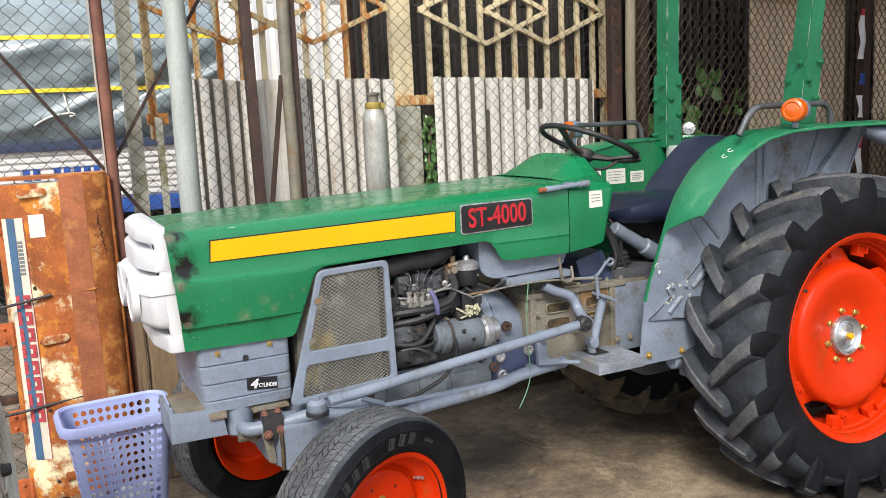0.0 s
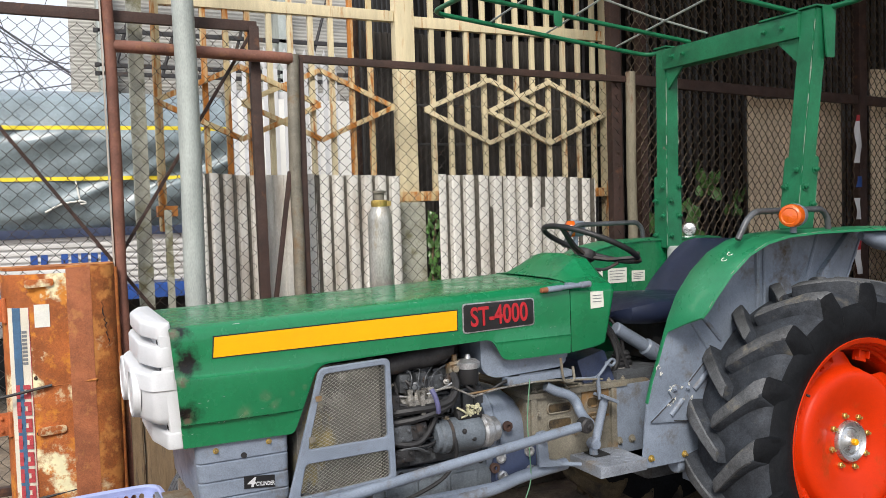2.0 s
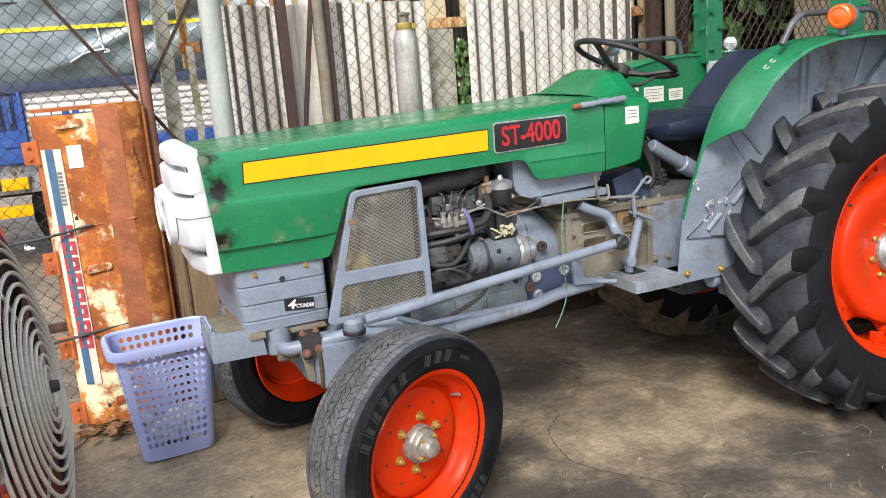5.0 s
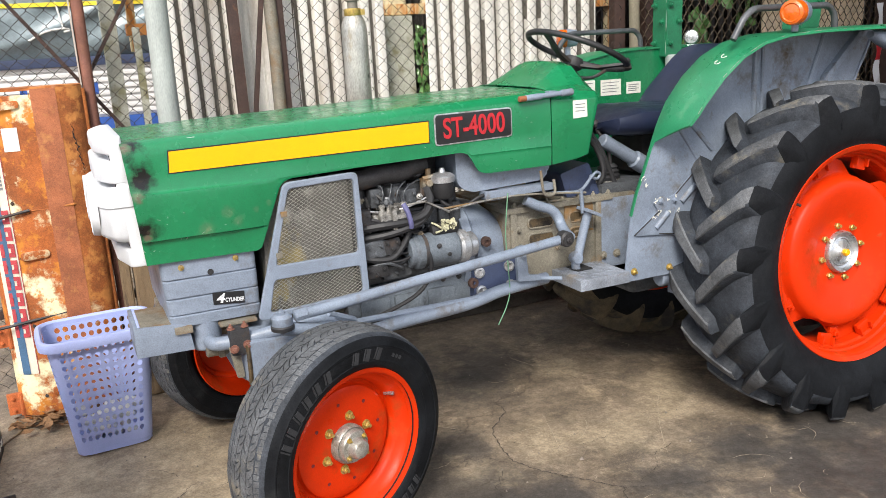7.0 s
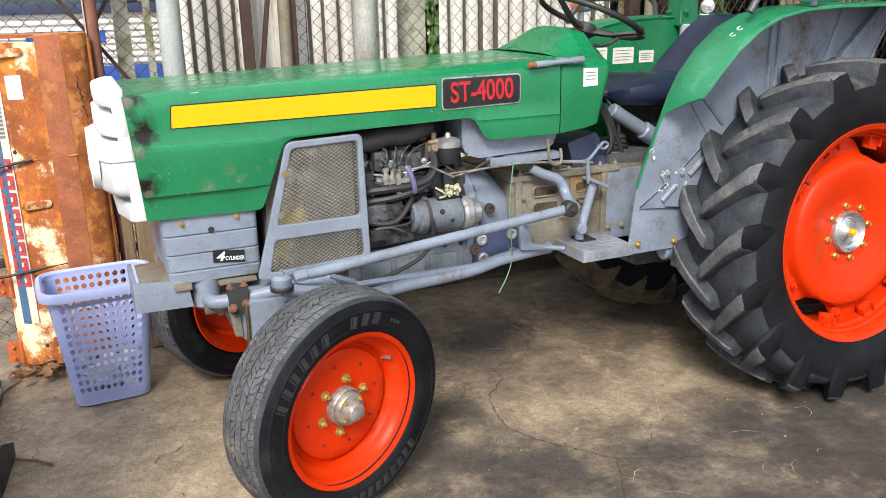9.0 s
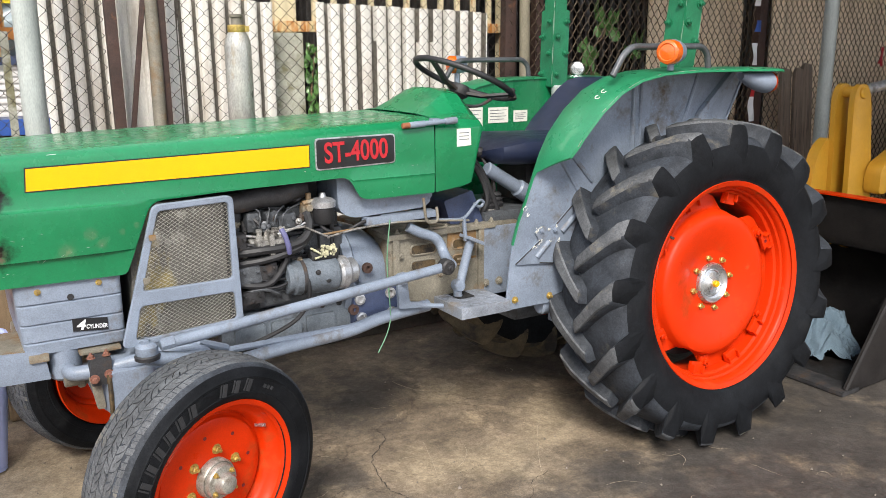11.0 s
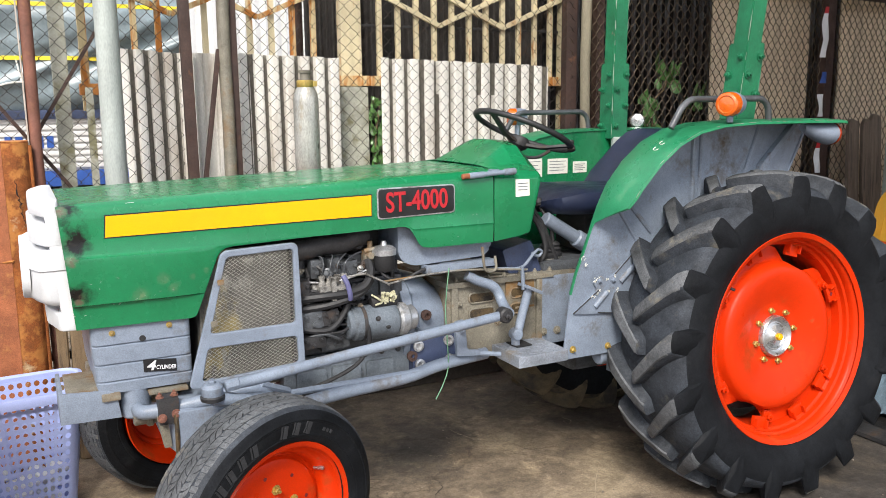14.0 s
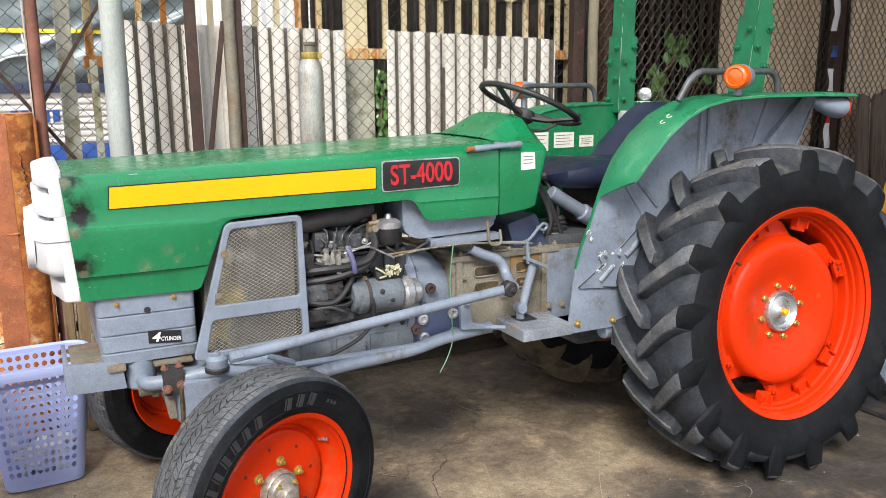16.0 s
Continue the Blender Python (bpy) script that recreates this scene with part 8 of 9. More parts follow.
def truck():
    t = thing("cargo_truck", "blue truck with a dark tarpaulin over aluminium sides", "truck", pose(-3.6, 5.4, 0))
    X0, X1, Y = -3.6, 2.41, -0.9

    def P(name, x0, x1, y0, y1, z0, z1, mm, bev=0.008, parent=t, label=""):
        bm = nb()
        box(bm, x0, x1, y0, y1, z0, z1, bev)
        return part(name, bm, mm, parent, label)
    # tarpaulin with sag folds
    bm = nb()
    nx, nz = 330, 64
    secs = []
    for j in range(nz + 1):
        z = 1.45 + 1.0 * j / nz
        row = []
        for i in range(nx + 1):
            x = X0 + (X1 - X0) * i / nx
            fold = tarp_fold(x, z)
            fold *= 1 - abs(2 * j / nz - 1) ** 4
            row.append((x, Y - fold - 0.03 * math.sin(math.pi * j / nz), z))
        secs.append(row)
    secs.append([(x, Y + 0.12, 2.52) for x, _, _ in secs[-1]])
    secs.append([(x, Y + 1.0, 2.66) for x, _, _ in secs[-1]])
    loft(bm, secs, close=False)
    tp = part("tarpaulin", bm, TARP, t, "dark blue-grey tarpaulin with sagging folds", solid=0.006)
    bm = nb()
    plate(bm, [(Y - 0.02, 1.45), (Y - 0.02, 2.48), (Y + 1.0, 2.66), (Y + 2.0, 2.48), (Y + 2.0, 1.45)], X1 - 0.01, X1, 0.002, "yz")
    part("tarpaulin_end", bm, TARP, tp)
    for z in (2.225, 1.835):
        bm = nb()
        row = []
        for dz in (-0.015, 0.015):
            r_ = []
            for i in range(nx + 1):
                x = X0 + (X1 - X0) * i / nx
                j = (z - 1.45) * nz
                fold = tarp_fold(x, z)
                fold *= 1 - abs(2 * j / nz - 1) ** 4
                r_.append((x, Y - fold - 0.03 * math.sin(math.pi * j / nz) - 0.012, z + dz))
            row.append(r_)
        loft(bm, row, close=False)
        part("yellow_band", bm, LEMON, tp, solid=0.004)
    bm = nb()
    tube(bm, [(X0, Y - 0.075, 2.03), (0.2, Y - 0.09, 2.03), (X1, Y - 0.06, 2.03)], 0.006, 6)
    part("eyelet_cord", bm, BLACK, tp)
    for x in (1.2, 2.33):
        bm = nb()
        tube(bm, smooth_path([(x, Y - 0.1, 2.03), (x + 0.02, Y - 0.11, 1.85), (x + 0.05, Y - 0.12, 1.66)]), 0.007, 6)
        tube(bm, smooth_path([(x - 0.2, Y - 0.1, 1.58), (x - 0.08, Y - 0.12, 1.64), (x + 0.05, Y - 0.13, 1.66), (x + 0.09, Y - 0.12, 1.645), (x + 0.05, Y - 0.13, 1.635)]), 0.008, 6)
        part("tie_rope", bm, ROPE, tp)
    # aluminium side with ribs
    P("side_rail_top", X0, X1, Y - 0.05, Y + 0.02, 1.38, 1.45, NAVY)
    side = P("dropside", 0.62, X1, Y, Y + 0.03, 0.98, 1.38, TRUCK_ALU, label="ribbed aluminium dropside")
    first = None
    for k in range(8):
        m = Matrix.Translation((0, 0, 1.0 + k * 0.05))
        if first is None:
            bm = nb()
            box(bm, 0.62, X1, Y - 0.02, Y, 0.0, 0.034, 0.008)
            first = part("rib", bm, TRUCK_ALU, side)
            first.matrix_local = m
        else:
            share("rib", first, side, m)
    side2 = P("dropside", X0, 0.345, Y, Y + 0.03, 0.98, 1.38, TRUCK_ALU)
    for k in range(8):
        bm = nb()
        box(bm, X0, 0.345, Y - 0.02, Y, 1.0 + k * 0.05, 1.034 + k * 0.05, 0.008)
        part("rib", bm, TRUCK_ALU, side2)
    st = P("stake_pillar", 0.345, 0.62, Y - 0.03, Y + 0.04, 0.85, 1.4, TRUCK_BLUE, label="blue steel pillar between the dropsides")
    for x in (0.42, 0.5):
        P("latch", x, x + 0.05, Y - 0.045, Y - 0.03, 1.12, 1.37, NAVY, 0.006, st)
        P("latch", x + 0.012, x + 0.034, Y - 0.065, Y - 0.045, 1.16, 1.33, TRUCK_BLUE, 0.006, st)
    P("latch", 0.44, 0.56, Y - 0.05, Y - 0.03, 0.98, 1.03, TRUCK_BLUE, 0.008, st)
    for x in (0.365, 0.6):
        P("pillar_flange", x - 0.012, x + 0.012, Y - 0.06, Y - 0.03, 0.86, 1.39, TRUCK_BLUE, 0.004, st)
    P("chassis_rail", X0, X1, Y - 0.04, Y + 0.06, 0.86, 0.98, TRUCK_BLUE)
    P("bed", X0, X1, Y + 0.06, Y + 2.0, 0.9, 1.45, DARK)
    P("frame_member", X0, X1 - 0.2, Y + 0.5, Y + 1.5, 0.55, 0.9, DARK)
    P("tail_bar", X1 - 0.04, X1, Y, Y + 2.0, 0.6, 0.98, TRUCK_BLUE)
    P("tool_box", 0.3, 0.75, Y + 0.05, Y + 0.45, 0.62, 0.86, ALU)
    # yellow-tipped side guards
    for z in (0.45, 0.66):
        P("side_guard", -0.9, 0.55, Y, Y + 0.04, z, z + 0.08, DARK)
        P("guard_tip", 0.25 + (0.12 if z > 0.5 else 0), 0.56 + (0.0 if z < 0.5 else 0.0), Y - 0.006, Y + 0.046, z - 0.004, z + 0.084, YELLOW)
    # plate number painted on the side: plain bars
    for k in range(8):
        if k == 2:
            continue
        P("painted_bar", 0.88 + k * 0.072, 0.93 + k * 0.072, Y - 0.024, Y - 0.0195, 1.16, 1.25, TRUCK_BLUE, 0.0, side)
    for x in (1.0, -1.9):
        for y in (Y + 0.2, Y + 1.75):
            bm = nb()
            turn = Matrix.Translation((x, y, 0.46)) @ Matrix.Rotation(radians(90), 4, "X")
            lathe(bm, [(0.24, 0.1), (0.3, 0.125), (0.4, 0.125), (0.45, 0.1), (0.46, 0.0), (0.45, -0.1), (0.4, -0.125), (0.3, -0.125), (0.24, -0.1)], turn, 36)
            w = part("truck_wheel", bm, TYRE, t)
            bm = nb()
            lathe(bm, [(0.25, 0.1), (0.23, 0.05), (0.12, 0.02), (0.11, 0.09), (0.0, 0.1)], turn, 24)
            part("truck_rim", bm, STEELBLUE, w)


truck()


# ---- building and sky line ----
def building():
    b = thing("warehouse", "pale warehouse with ribbed grey cladding and dark purlins", "building", pose(0, 8.2, 0))
    bm = nb()
    secs = []
    for k in range(161):
        z = 2.5 + 3.65 * k / 160
        y = 0.0025 * (1 if k % 2 else -1)
        secs.append([(-2.2, y, z), (6.0, y, z)])
    loft(bm, secs, close=False)
    part("cladding", bm, ROOFMETAL, b, "ribbed grey metal cladding", solid=0.01, smooth=False)
    bm = nb()
    box(bm, -1.9, 6.0, 0.15, 0.3, 0, 2.6, 0.01)
    part("wall", bm, WALLWHITE, b)
    # purlins and raking struts under the eaves, in front of the cladding
    for z in (3.22, 3.32, 3.72, 4.35):
        bm = nb()
        box(bm, -1.95, 3.9, -0.32, -0.27, z - 0.025, z + 0.025, 0.004)
        part("purlin", bm, DARK, b)
    for x in (-1.75, -1.2, -0.4, 0.6, 1.6):
        bm = nb()
        tube(bm, [(x, -0.29, 3.2), (x + 0.35, -0.29, 4.4)], 0.02, 8)
        part("strut", bm, DARK, b)
    for x in (-1.85, 0.3, 2.2):
        bm = nb()
        box(bm, x - 0.05, x + 0.05, -0.32, 0.15, 0, 4.4, 0.004)
        part("column", bm, GALV, b)


building()


def pickets():
    f = thing("white_picket_fence", "white metal fence with spear points", "fence")
    first = None
    for k in range(11):
        m = Matrix.Translation((-1.36 + k * 0.075, 3.3, 0))
        if first is None:
            bm = nb()
            box(bm, -0.016, 0.016, -0.008, 0.008, 0.0, 2.56, 0.003)
            lathe(bm, [(0.008, 2.56), (0.034, 2.6), (0.012, 2.64), (0.022, 2.655), (0.0, 2.72)], Matrix.Diagonal((1, 0.3, 1, 1)), 8)
            first = part("picket", bm, WHITE, f)
            first.matrix_local = m
        else:
            share("picket", first, f, m)
    for z in (0.3, 1.6, 2.35):
        bm = nb()
        box(bm, -1.4, -0.57, 3.309, 3.335, z, z + 0.05, 0.003)
        part("rail", bm, WHITE, f)
    bm = nb()
    box(bm, -1.15, 0.6, 4.4, 4.52, 0, 2.5, 0.01)
    single("wall_white", bm, WALLWHITE, "low whitewashed yard wall", "wall", "structure")


pickets()


def cables():
    for x, h in ((-5.6, 8.2), (0.6, 7.0)):
        bm = nb()
        tube(bm, [(x, 15.2, 0), (x, 15.2, h)], 0.1, 12, radii=[0.13, 0.09])
        for z in (h - 0.3, h - 0.9):
            box(bm, x - 0.6, x + 0.6, 15.15, 15.25, z, z + 0.08, 0.01)
        single("utility_pole", bm, CONCRETE_POST, "concrete utility pole beyond the yard", "pole", group="utility poles")
    # service drops that slope and cross between the poles and the warehouse
    for x0, z0, x1, z1, r in ((-5.6, 7.1, -1.2, 3.9, 0.022), (-5.6, 7.0, -1.2, 3.85, 0.012), (-5.6, 5.0, 0.6, 4.93, 0.007), (-5.6, 4.9, 0.6, 4.45, 0.012), (-5.6, 4.2, 0.6, 4.75, 0.01),
                              (-5.6, 3.1, 0.6, 5.9, 0.011), (-5.6, 7.5, -1.0, 2.7, 0.012), (-3.9, 8.4, -1.54, 0.0, 0.007), (-1.5, 8.1, -4.15, 0.0, 0.007), (-5.6, 3.5, 0.6, 4.75, 0.012), (-5.6, 6.2, -1.0, 4.0, 0.009), (-4.6, 7.8, -1.4, 2.4, 0.009)):
        bm = nb()
        a, b = Vector((x0, 15.0, z0)), Vector((x1, 15.0, z1))
        tube(bm, [a.lerp(b, t / 14) - Vector((0, 0, 0.12 * 4 * (t / 14) * (1 - t / 14))) for t in range(15)], r, 5)
        single("overhead_cable", bm, CABLE, "black overhead cable strung across the sky", "cable", group="overhead cables")


cables()


# ---- rusty cover leaning on the fence ----
def rusty_cover():
    c = thing("rusted_machine_cover", "rusted sheet-metal machine cover leaning on the fence", "machine cover", pose(-2.63, 1.0, 0))
    plan = [(-0.185, 0.05), (-0.178, 0.0), (-0.165, -0.03), (-0.13, -0.055), (-0.085, -0.07), (-0.04, -0.08), (0.01, -0.085), (0.05, -0.087)]
    plan2 = [(0.05, -0.0885), (0.09, -0.0895), (0.14, -0.0855)]
    plan3 = [(0.14, -0.084), (0.18, -0.074), (0.215, -0.058), (0.234, -0.03), (0.24, 0.06)]

    def sheet(pl, z0, z1, name, mm, parent, label="", off=0.0, solid=0.004):
        bm = nb()
        secs = []
        for k in range(17):
            z = z0 + (z1 - z0) * k / 16
            secs.append([(x, y - off + 0.004 * noise.noise(Vector((x * 6, z * 4, 1))) + 0.03 * (z / 1.33), z) for x, y in pl])
        loft(bm, secs, close=False)
        return part(name, bm, mm, parent, label, solid=solid)
    a = sheet(plan, 0.02, 1.31, "curved_sheet", RUST_CREAM, c, "curved sheet, cream paint flaking off the rust")
    sheet(plan2, 0.02, 1.33, "oxide_strip", RUST_STRIP, c, "dull red-oxide strip")
    sheet(plan3, 0.02, 1.33, "side_sheet", RUST, c)
    for z in (0.43, 0.62, 0.86):
        bm = nb()
        tube(bm, [(-0.11, -0.062 + 0.02, z), (0.0, -0.084 + 0.02, z + 0.005), (0.14, -0.088 + 0.02, z + 0.012), (0.2, 0.0, z + 0.02)], 0.006, 6)
        part("pressed_bead", bm, RUST, a)
    bm = nb()
    tube(bm, [(0.238, -0.02 + 0.03 * z / 1.33, z) for z in (0.02, 0.35, 0.7, 1.0, 1.32)], 0.011, 10)
    part("rolled_edge", bm, RUST, c)
    rnd = random.Random(12)
    # Dark sliver drawn for the shade inside a split in the sheet.
    bm = nb()
    prev = None
    for k in range(30):
        z = 1.2 - k * 0.0075
        x = 0.178 + 0.0008 * k + rnd.uniform(-0.005, 0.005)
        y = -0.0765 + (x - 0.18) * 0.46 + 0.03 * z / 1.33 - 0.0035
        h = rnd.uniform(0.0005, 0.004) * math.sin(math.pi * (k + 0.5) / 30)
        pair_ = (bm.verts.new((x - h, y, z)), bm.verts.new((x + h, y + h * 0.4, z)))
        if prev:
            bm.faces.new((prev[0], pair_[0], pair_[1], prev[1]))
        prev = pair_
    part("rust_split", bm, SHADE, c, smooth=False)
    for z0, z1 in ((0.0, 0.012), (1.325, 1.337)):
        bm = nb()
        off = 0.03 * (z0 / 1.33)
        out = [(x, y + off) for x, y in plan + plan2 + plan3] + [(0.235, 0.1 + off), (-0.185, 0.1 + off)]
        plate(bm, out, z0, z1, 0.002, "xy")
        part("end_plate", bm, RUST, c)
    for z, x in ((0.69, -0.03), (1.275, -0.05), (0.12, 0.0)):
        bm = nb()
        o = 0.03 * z / 1.33
        plate(bm, rounded([(x - 0.05, z - 0.018), (x + 0.055, z - 0.014), (x + 0.055, z + 0.016), (x - 0.05, z + 0.014)], 0.013), -0.095 + o, -0.075 + o, 0.003)
        part("cream_slot", bm, RUST_CREAM, a)
    bolts("rivet", [(-0.075, -0.073 + 0.03 * z / 1.33, z) for z in (0.1, 0.4, 0.68, 0.9, 1.27)], (0, -1, 0), a, DARK, 0.006, 0.005)
    # painted band with the maker's mark as plain shapes
    band = [(-0.163, -0.031), (-0.13, -0.0555), (-0.088, -0.0695)]
    w = sheet(band, 0.2, 1.18, "white_band", FADED_BAND, a, "peeling white and blue name band", 0.0035, 0.001)
    sheet([(-0.148, -0.0423), (-0.13, -0.0555), (-0.12, -0.0585)], 0.2, 1.18, "blue_stripe", FADED_BLUE, w, "", 0.006, 0.001)
    sheet([(-0.0905, -0.0688), (-0.0885, -0.0693)], 0.2, 1.18, "red_line", FADED_RED, w, "", 0.0048, 0.001)
    for k in range(8):
        z = 0.357 + k * 0.0665
        for z0, z1, xa, xb in ((z, z + 0.017, -0.148, -0.097), (z + 0.037, z + 0.054, -0.148, -0.097), (z + 0.017, z + 0.037, -0.148, -0.134), (z + 0.017, z + 0.037, -0.111, -0.097)):
            ya, yb = -0.0423 - 0.007, -0.0665 - 0.0055
            f = lambda x: ya + (yb - ya) * (x + 0.148) / 0.051 - (0.004 if -0.14 < x < -0.105 else 0.0)
            sheet([(xa, f(xa)), (xb, f(xb))], z0, z1, "red_mark", FADED_RED, w, "", 0.003, 0.001)
    for k in range(9):
        z = 0.955 + k * 0.0155
        sheet([(-0.118, -0.0595), (-0.1, -0.0655)], z, z + 0.011, "print_bar", INK, w, "", 0.005, 0.0008)
    sheet([(-0.07, -0.0745), (-0.015, -0.0825)], 1.1, 1.19, "paper_tag", PAPER, a, "", 0.004, 0.001)
    for z in (0.07, 0.36, 0.72, 1.17):
        bm = nb()
        o = 0.03 * z / 1.33
        box(bm, -0.228, -0.17, -0.02 + o, 0.0 + o, z - 0.045, z + 0.045, 0.004)
        rod(bm, (-0.175, -0.026 + o, z - 0.05), (-0.175, -0.026 + o, z + 0.05), 0.009, 8)
        for dz in (-0.025, 0.025):
            bolt(bm, (-0.205, -0.02 + o, z + dz), (0, -1, 0), 0.007, 0.006)
        part("hinge", bm, mat("orange_rust_hinge", (0.5, 0.13, 0.035), 0.75, var=0.3, scale=20, bump=0.4), a, "rusty orange hinge")
    for z, xe in ((0.84, -0.02), (0.41, 0.05)):
        bm = nb()
        tube(bm, smooth_path([(-0.75, 0.02, z - 0.06), (-0.4, -0.03, z - 0.02), (-0.2, -0.06, z), (xe, -0.075, z + 0.03)]), 0.006, 6)
        single("tie_wire", bm, DARK, "twisted wire tying the rusted cover to the fence", "wire", m=pose(-2.63, 1.0, 0))


rusty_cover()


# ---- plastic basket ----
def basket():
    b = thing("laundry_basket", "lavender plastic basket with rows of round holes", "basket", pose(-2.485, 0.585, 0, 0, 0, 3))
    H = 0.475

    def cross(t, z):
        """The wall at the turn t, height z."""
        q = z / H
        a, c, r = 0.132 + 0.052 * q, 0.1 + 0.045 * q, 0.04 + 0.02 * q
        # rounded rectangle by arc length
        L = [(2 * (a - r)), r * math.pi / 2, (2 * (c - r)), r * math.pi / 2] * 2
        s = (t % 1.0) * sum(L)
        corners = [(a - r, -c + r, -90), (a - r, c - r, 0), (-a + r, c - r, 90), (-a + r, -c + r, 180)]
        starts = [((-a + r, -c), (1, 0)), ((a, -c + r), (0, 1)), ((a - r, c), (-1, 0)), ((-a, c - r), (0, -1))]
        for k in range(4):
            l = L[2 * k]
            if s <= l:
                (x, y), (dx, dy) = starts[k]
                return x + dx * s, y + dy * s
            s -= l
            l = L[2 * k + 1]
            if s <= l:
                cx, cy, a0 = corners[k]
                ang = radians(a0 + 90 * s / l)
                return cx + r * math.cos(ang), cy + r * math.sin(ang)
            s -= l
        return starts[0][0]

    def P(u, v):
        z = 0.02 + (H - 0.05) * v
        x, y = cross(u, z)
        return (x, y, z)
    bm = nb()
    n = 40
    holed(bm, P, n, 13, 0.7, 8, skip=lambda i, j: j == 0 or i in (9, 10, 18, 29, 30, 38))
    bmesh.ops.remove_doubles(bm, verts=bm.verts[:], dist=0.0004)
    shell = part("shell", bm, PLASTIC, b, solid=0.003)
    bm = nb()
    ring = [Vector((*cross(k / 72, H), H - 0.02)) for k in range(73)]
    secs = []
    for p in ring:
        d = Vector((p.x, p.y, 0)).normalized()
        secs.append([tuple(p + d * o + Vector((0, 0, z))) for o, z in ((0, -0.015), (0.0, 0.006), (0.008, 0.014), (0.02, 0.012), (0.026, 0.0), (0.024, -0.02), (0.02, -0.02), (0.021, 0.0), (0.014, 0.004), (0.004, 0.0))])
    loft(bm, secs, caps=False)
    bmesh.ops.remove_doubles(bm, verts=bm.verts[:], dist=0.0004)
    part("rim", bm, PLASTIC, b)
    bm = nb()
    pts = [cross(k / 40, 0.02) for k in range(40)]
    plate(bm, pts, 0.002, 0.022, 0.004, "xy")
    part("base", bm, PLASTIC, b)
    bm = nb()
    rnd = random.Random(14)
    for k in range(46):
        a, r = rnd.uniform(0, 6.28), rnd.uniform(0, 0.082)
        p = Vector((r * math.cos(a) * 1.3, r * math.sin(a), 0.035 + rnd.uniform(0, 0.11)))
        m = Matrix.Translation(p) @ Euler((rnd.uniform(-1, 1), rnd.uniform(-1, 1), rnd.uniform(0, 6))).to_matrix().to_4x4()
        lathe(bm, [(0.0, -0.02), (0.022, -0.012), (0.026, 0.0), (0.02, 0.013), (0.0, 0.019)], m, 9)
    single("waste_paper", bm, PAPER, "crumpled pale scraps inside the basket", "litter", "stuff", pose(-2.485, 0.585, 0, 0, 0, 3))


basket()


